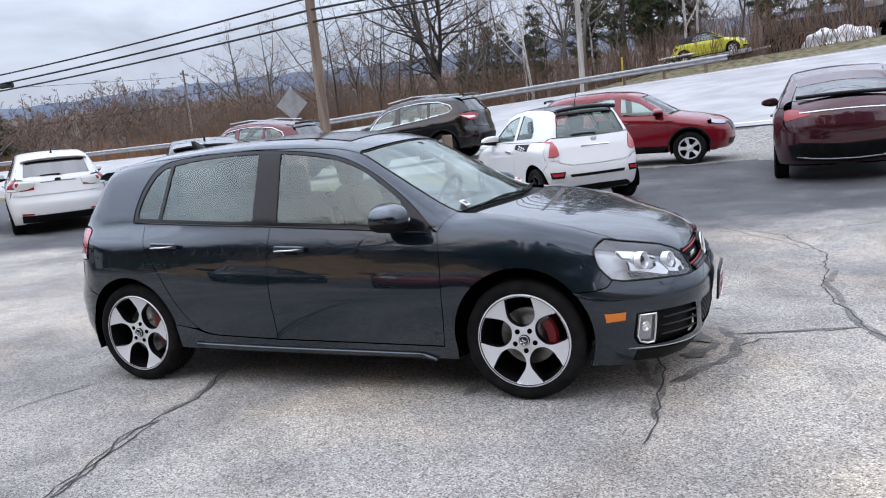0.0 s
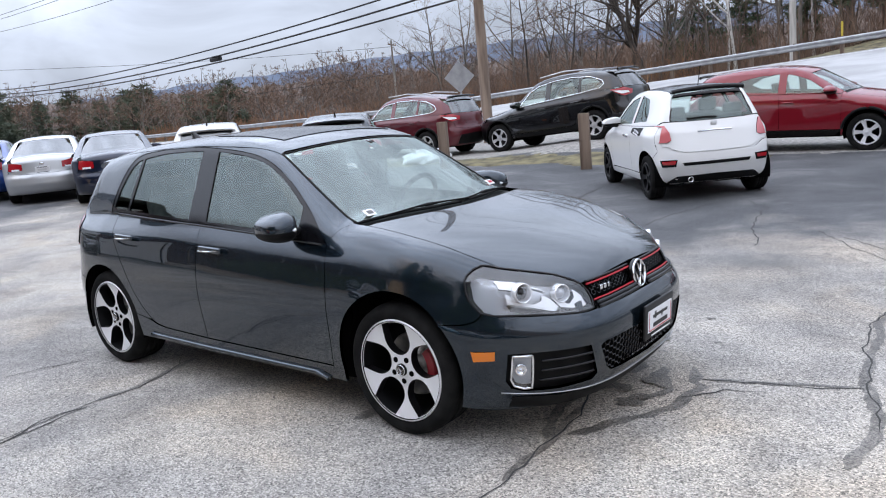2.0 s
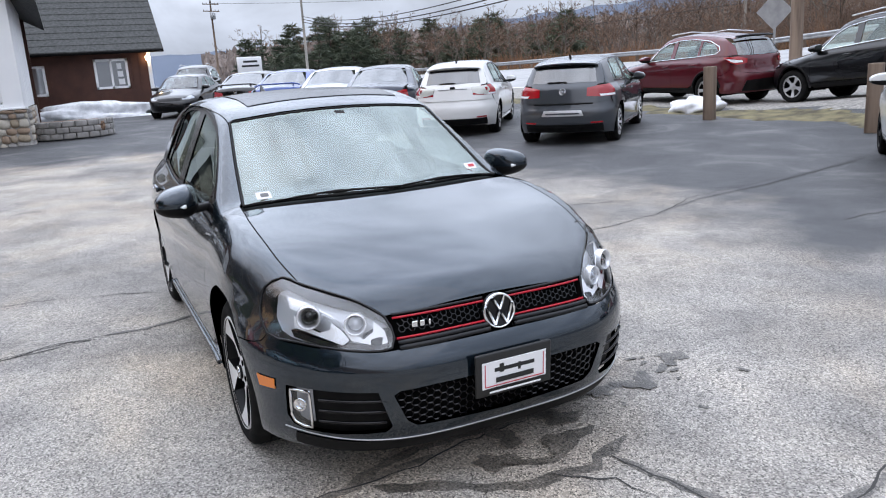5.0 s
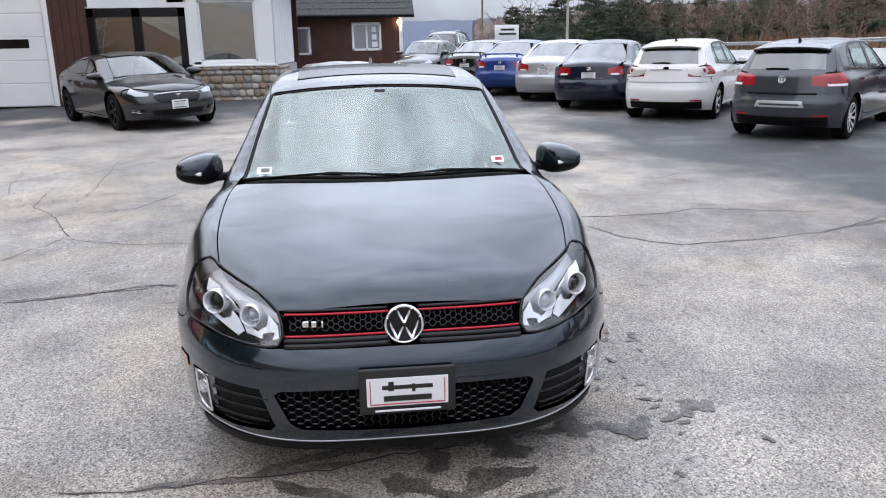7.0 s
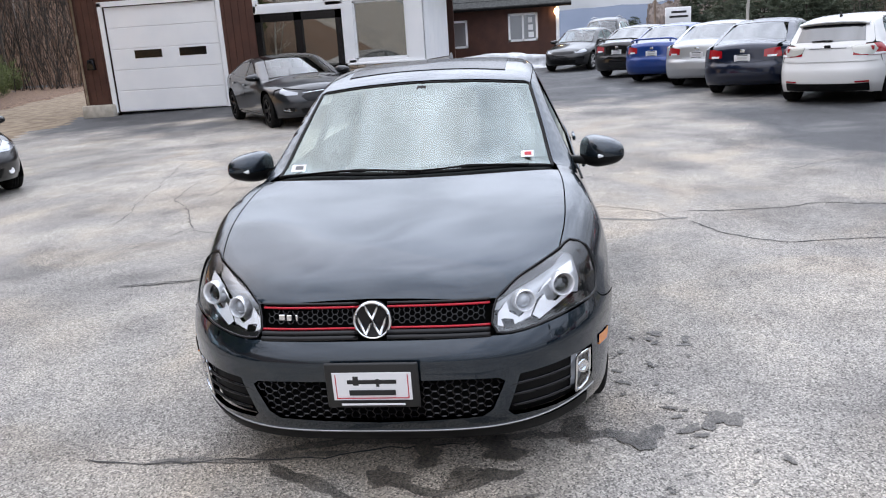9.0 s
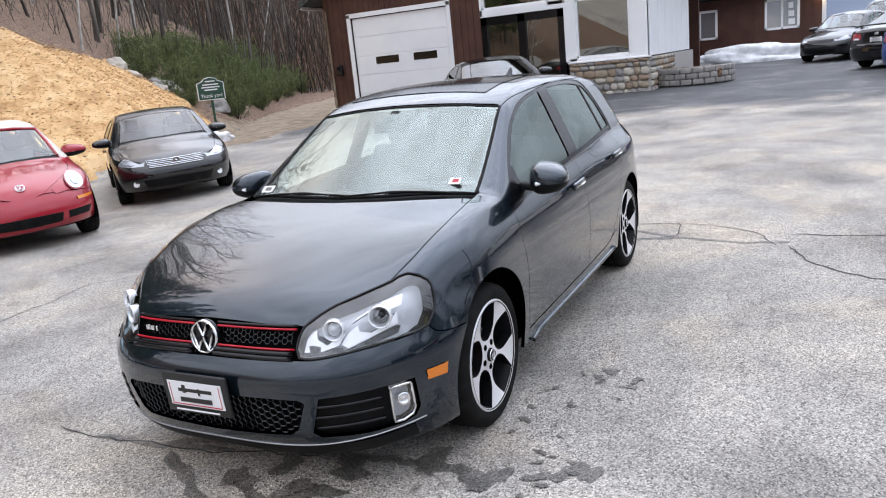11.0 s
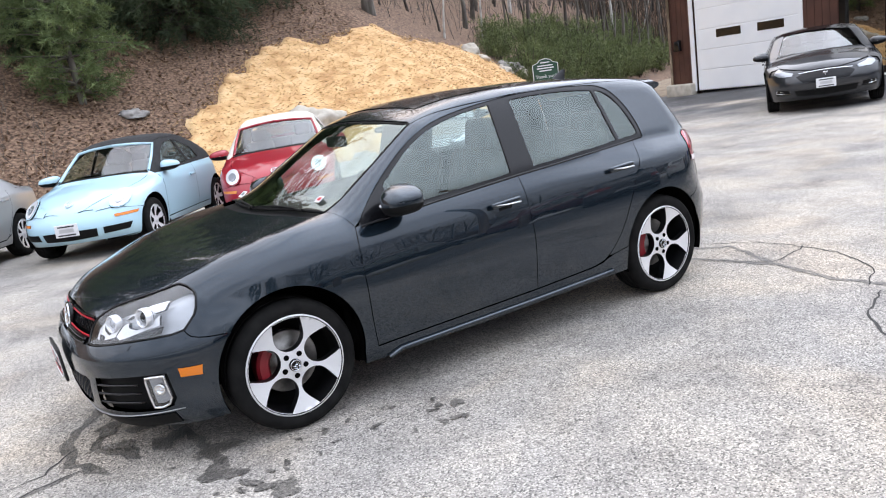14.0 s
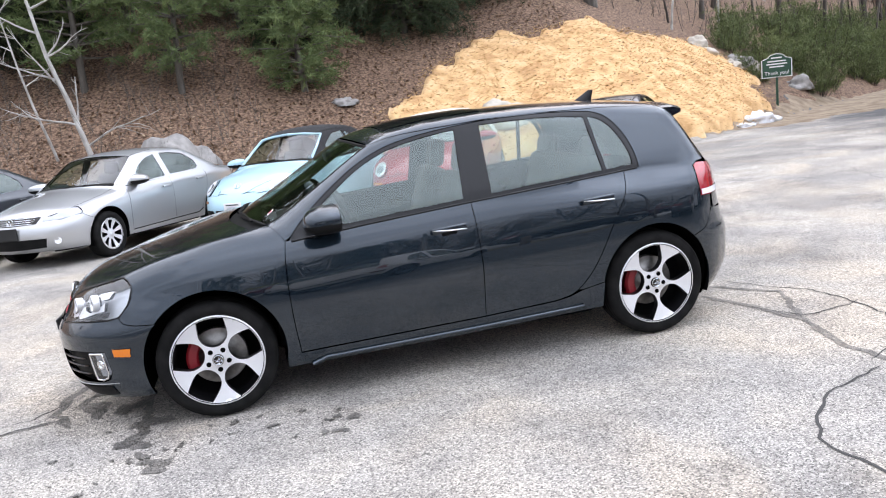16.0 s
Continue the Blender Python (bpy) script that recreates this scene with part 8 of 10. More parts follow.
def city_car(m):
    sp = hatch_spec(3.55, 0.70, 1.15, 0.30, 0.815, 1.49, 1.04, 1.36, (0.70, -0.42, None), (0.68, 0.2), -1.27, -1.38, (0.78, 0.97), 0.72, roof_mat=gloss_black, side_glass=glass_window, rear_glass=glass_window,
        windows=[[(-0.36, 1.01), (0.44, 0.975), (0.42, 1.06), (0.2, 1.23), (0.0, 1.32), (-0.32, 1.375)], [(-0.46, 1.02), (-1.0, 1.05), (-0.97, 1.17), (-0.8, 1.33), (-0.44, 1.385)]], wheel_mat=alloy_black, holes=lambda r: slots(r, 5, 0.7), mirror_mat=paint_white, handle_mat=chrome, sill=0.33)
    sp["ws_top"] = [(0.2, 0.49), (0.26, 0.3), (0.28, 0.0)]
    sp["ditch"] = [(-0.15, 0.50), (-0.7, 0.495), (-1.27, 0.45)]
    sp["rw_side"] = [("r", 0.44, 1.36), ("r", 0.49, 1.2), ("r", 0.535, 1.04)]
    sp["extras"] = [
        ("tail_lamp", "b", [("r", 0.70, 1.0), ("r", 0.61, 0.99), ("r", 0.565, 0.90), ("r", 0.555, 0.80), ("r", 0.60, 0.775), ("r", 0.70, 0.775), ("s", -1.52, 0.79), ("s", -1.49, 0.97)], shader("lens_pink", (0.60, 0.14, 0.15), 0.15, Coat_Weight=1.0), 0.01, 2),
        ("tail_corner", "b", [("r", 0.50, 1.03), ("r", 0.50, 0.72), ("r", 0.70, 0.72), ("s", -1.46, 0.76), ("s", -1.40, 1.0), ("r", 0.62, 1.03)], paint_white, -0.004, 2),
        ("fog_lamp", "b", [("r", 0.70, 0.55), ("r", 0.50, 0.55), ("r", 0.52, 0.46), ("r", 0.68, 0.46)], gloss_black, 0.006, 2),
        ("reflector", "b", [("r", 0.68, 0.535), ("r", 0.52, 0.535), ("r", 0.535, 0.49), ("r", 0.67, 0.49)], lens_red, 0.010, 2),
        ("lower_slot", "b", [("r", 0.0, 0.505), ("r", 0.44, 0.505), ("r", 0.42, 0.465), ("r", 0.0, 0.465)], plastic_black, 0.004, 1),
        ("diffuser", "b", [("r", 0.0, 0.335), ("r", 0.50, 0.325), ("r", 0.62, 0.235), ("r", 0.0, 0.235)], plastic_black, 0.004, 1),
        ("window_band", "d", [("r", 0.0, 1.385), ("r", 0.42, 1.375), ("r", 0.46, 1.335), ("r", 0.0, 1.345)], gloss_black, 0.006, 1),
        ("headlamp", "n", [("f", 0.62, 0.74), ("f", 0.44, 0.74), ("f", 0.44, 0.6), ("f", 0.62, 0.6)], lens_white, 0.004, 2)]
    sp["bars"] = [("plate_handle", [("r", -0.22, 0.885), ("r", 0, 0.895), ("r", 0.22, 0.885)], 0.012, chrome, 1)]
    car = any_car("city_car", m, CITY, sp, paint_white, "small white three-door car with black roof and wheels", step=0.06)
    # spoiler lip, wiper, aerial, badge, exhausts and side sticker
    V, F = rod([(-1.40 - 0.05 * (1 - t * t), 0.47 * t, 1.44 - 0.03 * t * t) for t in np.linspace(-1, 1, 15)], 0.03, 8)
    mesh_part("roof_spoiler", V, F, gloss_black, car)
    V, F = rod(CITY.on_rear([(-0.05, 1.055), (0.1, 1.065), (0.33, 1.06)]) - (0.014, 0, 0), 0.012, 6)
    mesh_part("rear_wiper", V, F, plastic_black, car)
    V, F = rod([(-1.05, 0, 1.47), (-1.12, 0, 1.62), (-1.17, 0, 1.72)], 0.006, 6)
    mesh_part("roof_aerial", V, F, plastic_black, car)
    c = CITY.on_rear([(0, 0.97)])[0]
    part("badge", lump(0.012, 0.075, 0.07, 0.012, 2, tuple(c - (0.004, 0, 0))), satin_silver, car)
    for yy in (0.33,):
        V, F = lathe([(0.032, 0.0), (0.036, -0.01), (0.036, 0.08), (0.028, 0.08), (0.028, 0.0)], 16, "z")
        ex = mesh_part("exhaust_pipe", V, F, chrome, car)
        ex.matrix_local = pose(-1.56, yy, 0.275, 0, -90, 0)
    for s_ in (1, -1):
        V, F, N = skin(CITY, Flat((0, 1, 0.1)), [CITY.on_side([(-0.48, 0.955), (-0.98, 0.965), (-0.98, 0.86), (-0.80, 0.85), (-0.48, 0.885)])], lift=0.003, skirt=0.003, step=0.06, flip=s_ < 0)
        stk = mesh_part("side_sticker", V, F, plastic_black, car, "black side sticker with white waves", N)
        for k in range(2):
            pts = CITY.on_side([(-0.62 - 0.03 * t, 0.93 - 0.035 * k - 0.004 * t + 0.012 * math.sin(t * 2.1)) for t in range(10)]) + (0, 0.006, 0)
            V, F = rod(pts * (1, s_, 1), 0.006, 5)
            mesh_part("white_wave", V, F, plate_white, stk)
    return car


# crossovers
def crossover_shape(L, over, h, H, w):
    x1, x0 = h + over, h + over - L
    return body(L, over, h, H, w, [(x1 + 0.1, 0.68), (x1 - 0.08, 0.84), (x1 - 0.25, 0.93), (1.45, 1.03), (1.08, 1.09), (0.36, H - 0.11), (0.1, H - 0.045), (-0.4, H - 0.005), (-1.0, H - 0.02), (-1.5, H - 0.07), (x0 + 0.42, H - 0.13), (x0, H - 0.25)], 1.03, 1.12, 0.26,
        belt=[(x1, 0.80), (h + 0.1, 0.98), (0.9, 1.03), (-1.2, 1.11), (x0, 1.14)],
        front=[(0.2, x1 - 0.16), (0.3, x1 - 0.06), (0.5, x1), (0.68, x1 - 0.01), (0.8, x1 - 0.05), (0.95, x1 - 0.15)],
        rear=[(0.2, x0 + 0.22), (0.32, x0 + 0.08), (0.55, x0), (0.72, x0 + 0.02), (0.8, x0 + 0.06), (1.1, x0 + 0.1), (1.2, x0 + 0.16), (H - 0.15, x0 + 0.42)], tumble=0.42)


def crossover(name, m, paint, label, L=4.63, over=0.92, h=1.353, H=1.69, w=0.92, R=0.355, coupe=False, mat=None, chrome_line=True, holes=None):
    S = crossover_shape(L, over, h, H, w)
    x0 = h + over - L
    zt = H - 0.13
    if coupe:
        win = [[(-0.06, 1.09), (0.62, 1.055), (0.60, 1.12), (0.34, 1.30), (0.08, 1.40), (-0.06, 1.43)], [(-0.2, 1.10), (-0.95, 1.15), (-1.12, 1.24), (-0.9, 1.36), (-0.6, 1.42), (-0.2, 1.44)]]
    else:
        win = [[(-0.10, 1.095), (0.64, 1.055), (0.62, 1.13), (0.36, 1.33), (0.12, 1.45), (-0.10, 1.50)], [(-0.24, 1.10), (-1.0, 1.15), (-1.0, 1.50), (-0.6, 1.525), (-0.24, 1.515)], [(-1.08, 1.155), (-1.55, 1.2), (-1.62, 1.27), (-1.45, 1.42), (-1.08, 1.49)]]
    sp = hatch_spec(L, over, h, R, w, H, 1.15, zt, (0.88, -0.17, -1.15), (0.90, 0.34), x0 + 0.50, x0 + 0.42, (0.92, 1.1), 0.84, windows=win, pillar_mat=paint, sill=0.40, sill_mat=plastic_black, rear_glass=glass_dark, side_glass=glass_window,
        holes=holes or (lambda r: slots(r, 5, 0.66)), wheel_mat=mat or alloy_grey, tyre_w=0.225, handle_drop=0.15, rim=R * 0.66, mirror=(0.68, w - 0.02, 1.06))
    sp["tail_top"] = [("r", 0.0, 0.72), ("r", 0.5, 0.73), ("r", 0.70, 0.78)]
    sp["deck"] = [("r", 0.0, 1.13), ("r", 0.40, 1.135), ("r", 0.66, 1.14), ("r", 0.66, 0.9), ("r", 0.64, 0.77), ("r", 0.4, 0.735), ("r", 0.0, 0.73)]
    sp["bumper_r"] = [(x0 + 0.34, 0.86), (x0 + 0.42, 0.76), (-h - 0.30, R + 0.30)]
    sp["extras"] = [
        ("tail_lamp", "b", [("s", x0 + 0.52, 1.10), ("s", x0 + 0.36, 0.99), ("r", 0.70, 0.93), ("r", 0.50, 0.97), ("r", 0.47, 1.06), ("r", 0.68, 1.12)], lens_red, 0.012, 2),
        ("tail_clear", "b", [("s", x0 + 0.46, 1.075), ("s", x0 + 0.36, 1.02), ("r", 0.74, 0.98), ("r", 0.58, 0.99), ("r", 0.6, 1.03)], lens_white, 0.016, 2),
        ("plate_recess", "b", [("r", 0.0, 0.96), ("r", 0.30, 0.95), ("r", 0.27, 0.80), ("r", 0.0, 0.79)], paint, 0.006, 1),
        ("bumper_skid", "b", [("r", 0.0, 0.60), ("r", 0.55, 0.58), ("r", 0.60, 0.34), ("r", 0.0, 0.33)], plastic_black, 0.005, 1),
        ("headlamp", "n", [("s", h + 0.36, 0.93), ("s", h + 0.42, 0.83), ("f", 0.68, 0.79), ("f", 0.45, 0.79), ("f", 0.44, 0.85), ("f", 0.62, 0.89)], lens_clear, 0.005, 2),
        ("grille", "n", [("f", 0.0, 0.83), ("f", 0.40, 0.82), ("f", 0.30, 0.62), ("f", 0.0, 0.61)], gloss_black, 0.005, 1),
        ("lower_intake", "n", [("f", 0.0, 0.48), ("f", 0.5, 0.48), ("f", 0.46, 0.36), ("f", 0.0, 0.35)], plastic_black, 0.004, 1)]
    car = any_car(name, m, S, sp, paint, label)
    V, F = rod([(x0 + 0.40 - 0.06 * (1 - t * t), 0.58 * t, H - 0.115 - 0.02 * t * t) for t in np.linspace(-1, 1, 15)], 0.03, 8)
    mesh_part("roof_spoiler", V, F, gloss_black, car)
    for s_ in (1, -1):
        for a0, cx in ((0, h), (0, -h)):
            pts = S.on_side(arc(cx, R + 0.015, R + 0.075, 8, 172, 18)) + (0, 0.0, 0)
            V, F = rod(pts * (1, s_, 1), 0.028, 6)
            mesh_part("arch_trim", V, F, plastic_black, car)
        if chrome_line:
            zz = [(0.66, 1.045), (0.36, 1.345), (0.12, 1.465), (-0.3, 1.53), (-0.8, 1.54), (-1.3, 1.49), (-1.62, 1.36), (-1.68, 1.27), (-1.58, 1.19), (-1.0, 1.14), (0.0, 1.085), (0.66, 1.045)]
            V, F = rod((S.on_side(zz) + (0, 0.004, 0)) * (1, s_, 1), 0.011, 6)
            mesh_part("chrome_line", V, F, chrome, car)
            V, F = rod([(0.1, s_ * 0.60, H - 0.015), (-0.6, s_ * 0.61, H + 0.035), (-1.4, s_ * 0.58, H - 0.03)], 0.016, 6)
            mesh_part("roof_rail", V, F, satin_silver, car)
    return car


# long low electric saloon and its taller sister
LIFT = body(4.97, 0.93, 1.48, 1.44, 0.98, [(2.5, 0.6), (2.36, 0.74), (2.2, 0.82), (1.8, 0.92), (1.35, 0.985), (0.42, 1.37), (0.1, 1.425), (-0.3, 1.44), (-0.8, 1.41), (-1.3, 1.32), (-1.9, 1.16), (-2.25, 1.10), (-2.6, 1.06)], 0.94, 1.02, 0.18, cowl=1.1, noses=(0.28, 0.5))


def saloon(m, paint, label):
    sp = sedan_spec(4.97, 0.93, 1.48, 0.345, 0.98, None, (1.02, -0.16, -1.2), -1.15, -1.95, sill=0.26,
        windows=[[(-0.10, 0.985), (0.78, 0.965), (0.72, 1.05), (0.40, 1.20), (0.12, 1.285), (-0.10, 1.315)], [(-0.20, 0.99), (-1.15, 1.04), (-1.42, 1.1), (-1.2, 1.19), (-0.8, 1.285), (-0.2, 1.325)]], wheel_mat=alloy_black, holes=lambda r: slots(r, 5, 0.7), mirror=(0.80, 0.95, 0.96), side_glass=glass_dark, roof_mat=gloss_black)
    sp["hood_side"] = [(1.14, 0.75), (1.5, 0.76), (1.75, 0.74), (2.0, 0.66)]
    sp["cowl"] = [(1.33, 0.0), (1.27, 0.35), (1.14, 0.75)]
    sp["ws_base"] = [(1.29, 0.0), (1.23, 0.35), (1.08, 0.70)]
    sp["hood_front"] = [(2.17, 0.5), (2.29, 0.25), (2.31, 0.0)]
    sp["deck_side"] = [("t", -1.92, 0.70), ("t", -2.15, 0.68), ("t", -2.3, 0.64)]
    sp["tail_front"] = [("s", -2.3, 0.93), ("s", -2.31, 0.78)]
    sp["bumper_r"] = [(-2.3, 0.74), (-2.15, 0.68), (-1.78, 0.62)]
    sp["nose_top"] = [("f", 0.0, 0.70), ("f", 0.42, 0.68), ("f", 0.62, 0.64)]
    sp["extras"] = [
        ("headlamp", "n", [("s", 1.92, 0.79), ("s", 2.0, 0.70), ("f", 0.72, 0.645), ("f", 0.52, 0.645), ("f", 0.50, 0.69), ("f", 0.66, 0.74)], lens_clear, 0.004, 2),
        ("nose_panel", "n", [("f", 0.0, 0.70), ("f", 0.30, 0.69), ("f", 0.46, 0.62), ("f", 0.36, 0.52), ("f", 0.0, 0.50)], gloss_black, 0.005, 1),
        ("lower_intake", "n", [("f", 0.0, 0.38), ("f", 0.50, 0.39), ("f", 0.46, 0.29), ("f", 0.0, 0.27)], plastic_black, 0.004, 1),
        ("side_intake", "n", [("f", 0.80, 0.42), ("f", 0.58, 0.41), ("f", 0.56, 0.33), ("f", 0.78, 0.32)], plastic_black, 0.004, 2),
        ("tail_lamp", "b", [("s", -2.29, 0.92), ("s", -2.31, 0.80), ("r", 0.60, 0.79), ("r", 0.35, 0.82), ("r", 0.35, 0.88), ("r", 0.6, 0.92)], lens_red, 0.004, 2)]
    sp["bars"] = [("nose_strip", [("f", t, 0.695 - 0.08 * abs(t) ** 1.5) for t in (-0.42, -0.3, -0.15, 0, 0.15, 0.3, 0.42)], 0.010, chrome, 1), ("fog_strip", [("f", 0.56, 0.345), ("f", 0.7, 0.35), ("f", 0.79, 0.37)], 0.010, chrome, 2), ("fog_strip", [("f", 0.57, 0.385), ("f", 0.7, 0.39), ("f", 0.79, 0.405)], 0.007, chrome, 2)]
    car = any_car("saloon_car", m, LIFT, sp, paint, label)
    c = LIFT.on_front([(0, 0.62)])[0]
    part("badge", lump(0.012, 0.085, 0.03, 0.005, 1, (c[0] + 0.008, 0, 0.645)), chrome, car)
    part("badge", lump(0.012, 0.022, 0.09, 0.005, 1, (c[0] + 0.008, 0, 0.60)), chrome, car)
    plate_on(car, LIFT.on_front([(0, 0.47)])[0][0] + 0.012, 0.475)
    return car


TALL = body(5.03, 0.95, 1.48, 1.66, 1.0, [(2.5, 0.7), (2.3, 0.88), (1.9, 1.0), (1.45, 1.09), (0.5, 1.53), (0.1, 1.62), (-0.4, 1.66), (-0.9, 1.64), (-1.4, 1.55), (-2.0, 1.38), (-2.3, 1.26), (-2.6, 1.12)], 1.04, 1.12, 0.24,
    rear=[(0.2, -2.36), (0.32, -2.50), (0.55, -2.60), (0.80, -2.60), (1.0, -2.55), (1.2, -2.45), (1.4, -2.25)], belt=[(2.43, 0.85), (1.6, 1.0), (0.9, 1.04), (-1.2, 1.10), (-2.6, 1.10)], cowl=1.1)


def tall_saloon(m, paint, label):
    sp = hatch_spec(5.03, 0.95, 1.48, 0.36, 1.0, 1.66, 1.20, 1.44, (1.02, -0.16, -1.3), (1.05, 0.42), -1.75, -2.15, (0.9, 1.07), 0.86, sill=0.36, rear_glass=glass_dark, side_glass=glass_dark,
        windows=[[(-0.10, 1.09), (0.80, 1.06), (0.76, 1.13), (0.45, 1.31), (0.1, 1.45), (-0.10, 1.49)], [(-0.22, 1.10), (-1.25, 1.16), (-1.6, 1.24), (-1.3, 1.36), (-0.8, 1.46), (-0.22, 1.50)]], rim=0.27, mirror=(0.84, 0.98, 1.08))
    sp["tail_top"] = [("r", 0.0, 0.70), ("r", 0.5, 0.71), ("r", 0.76, 0.76)]
    sp["deck"] = [("r", 0.0, 1.185), ("r", 0.40, 1.19), ("r", 0.71, 1.19), ("r", 0.74, 0.95), ("r", 0.70, 0.76), ("r", 0.4, 0.715), ("r", 0.0, 0.71)]
    sp["bumper_r"] = [(-2.25, 0.85), (-2.1, 0.76), (-1.78, 0.68)]
    sp["extras"] = [
        ("tail_lamp", "b", [("s", -2.22, 1.06), ("s", -2.24, 0.93), ("r", 0.76, 0.92), ("r", 0.48, 0.985), ("r", 0.48, 1.04), ("r", 0.74, 1.08)], lens_red, 0.006, 2),
        ("plate_recess", "b", [("r", 0.0, 0.97), ("r", 0.36, 0.97), ("r", 0.33, 0.86), ("r", 0.26, 0.83), ("r", 0.0, 0.82)], paint, 0.004, 1),
        ("diffuser", "b", [("r", 0.0, 0.56), ("r", 0.62, 0.60), ("r", 0.78, 0.55), ("r", 0.72, 0.34), ("r", 0.0, 0.30)], plastic_black, 0.006, 1)]
    sp["bars"] = [("chrome_bar", [("r", t, 1.02 + 0.02 * (1 - (t / 0.6) ** 2)) for t in np.linspace(-0.62, 0.62, 13)], 0.014, chrome, 1), ("bumper_strip", [("r", t, 0.345 + 0.05 * (t / 0.7) ** 2) for t in np.linspace(-0.66, 0.66, 13)], 0.012, satin_silver, 1)]
    car = any_car("electric_suv", m, TALL, sp, paint, label)
    V, F = rod([(-2.28 - 0.09 * (1 - t * t), 0.66 * t, 1.255 - 0.02 * t * t) for t in np.linspace(-1, 1, 17)], 0.03, 8)
    mesh_part("boot_spoiler", V, F, gloss_black, car)
    return car


# round-backed beetle shape
DOME = body(4.1, 0.80, 1.255, 1.50, 0.862, [(2.15, 0.42), (2.05, 0.60), (1.9, 0.735), (1.6, 0.86), (1.3, 0.93), (1.02, 0.985), (0.36, 1.40), (0.1, 1.47), (-0.25, 1.50), (-0.7, 1.47), (-1.1, 1.36), (-1.5, 1.16), (-1.85, 0.95), (-2.1, 0.72), (-2.3, 0.5)], 0.93, 0.98,
    front=[(0.15, 1.92), (0.22, 2.0), (0.38, 2.06), (0.48, 2.055), (0.55, 2.03), (0.65, 1.99), (0.8, 1.88), (0.95, 1.7)], rear=[(0.15, -1.9), (0.25, -1.98), (0.4, -2.04), (0.52, -2.03), (0.6, -1.97), (0.8, -1.9), (1.0, -1.78), (1.2, -1.6)], noses=(0.42, 0.6), tails=(0.4, 0.9), tumble=0.5)


def beetle(m, paint, label, top_mat, stowed=False, plate=False, mirror_mat=None):
    sp = hatch_spec(4.1, 0.80, 1.255, 0.315, 0.862, 1.5, 1.06, 1.30, (0.84, -0.38, None), (0.82, 0.30), -1.05, -1.45, (0.78, 0.9), 0.72, soft_top=True, roof_mat=top_mat, pillar_mat=top_mat, rear_glass=glass_dark,
        windows=[[(-0.30, 1.0), (0.60, 0.965), (0.56, 1.05), (0.32, 1.21), (0.05, 1.325), (-0.30, 1.36)], [(-0.36, 1.01), (-0.80, 1.03), (-0.75, 1.2), (-0.36, 1.345)]], holes=lambda r: slots(r, 6, 0.6), wheel_mat=alloy_face, mirror=(0.62, 0.84, 0.96), sill=0.31, handle_drop=0.16, mirror_mat=mirror_mat or paint)
    sp["rw_view"] = (-0.6, 0, 0.8)
    sp["rw_side"] = [("t", -1.2, 0.50), ("t", -1.42, 0.50)]
    sp["rw_base"] = [("t", -1.47, 0.3), ("t", -1.48, 0.0)]
    sp["deck"] = [("t", -1.49, 0.0), ("t", -1.48, 0.3), ("t", -1.43, 0.52), ("t", -1.7, 0.55), ("r", 0.52, 0.7), ("r", 0.3, 0.63), ("r", 0.0, 0.62)]
    sp["hood_front"] = [(1.79, 0.40), (1.955, 0.2), (1.985, 0.0)]
    sp["hood_side"] = [(0.87, 0.665), (1.1, 0.68), (1.4, 0.63), (1.62, 0.52)]
    sp["cowl"] = [(1.06, 0.0), (1.0, 0.3), (0.87, 0.665)]
    sp["lamp_back"] = [("t", 1.78, 0.42), ("t", 1.90, 0.30), ("f", 0.34, 0.60), ("f", 0.66, 0.60), ("s", 1.74, 0.585)]
    sp["bumper_f"] = [(1.74, 0.585), (1.66, 0.575), (1.53, 0.555)]
    sp["nose_top"] = [("f", 0.0, 0.625), ("f", 0.33, 0.605), ("f", 0.66, 0.595)]
    amber = [("f", 0.78, 0.535), ("f", 0.56, 0.53), ("f", 0.57, 0.495), ("f", 0.77, 0.50)]
    sp["extras"] = [
        ("wing_front", "t", [("t", 1.56, 0.72), ("t", 1.58, 0.53), ("t", 1.76, 0.42), ("t", 1.90, 0.20), ("f", 0.18, 0.632), ("f", 0.42, 0.612), ("f", 0.60, 0.602), ("f", 0.70, 0.605)], paint, -0.004, 2),
        ("headlamp_ring", "n", [("f", 0.60 + 0.115 * math.cos(t), 0.705 + 0.107 * math.sin(t)) for t in np.linspace(0, 2 * math.pi, 20, endpoint=False)], paint, 0.016, 2),
        ("headlamp", "n", [("f", 0.60 + 0.100 * math.cos(t), 0.705 + 0.093 * math.sin(t)) for t in np.linspace(0, 2 * math.pi, 20, endpoint=False)], lamp_bowl, 0.022, 2),
        ("headlamp_core", "n", [("f", 0.60 + 0.055 * math.cos(t), 0.70 + 0.05 * math.sin(t)) for t in np.linspace(0, 2 * math.pi, 14, endpoint=False)], lens_clear, 0.026, 2),
        ("turn_signal", "n", amber, lens_amber, 0.006, 2),
        ("lower_intake", "n", [("f", 0.0, 0.40), ("f", 0.36, 0.395), ("f", 0.34, 0.29), ("f", 0.0, 0.28)], plastic_black, 0.004, 1),
        ("side_intake", "n", [("f", 0.72, 0.40), ("f", 0.43, 0.395), ("f", 0.42, 0.31), ("f", 0.68, 0.32)], plastic_black, 0.004, 2),
        ("tail_lamp", "b", [("r", 0.66 + 0.08 * math.cos(t), 0.76 + 0.08 * math.sin(t)) for t in np.linspace(0, 2 * math.pi, 14, endpoint=False)], lens_red, 0.01, 2)]
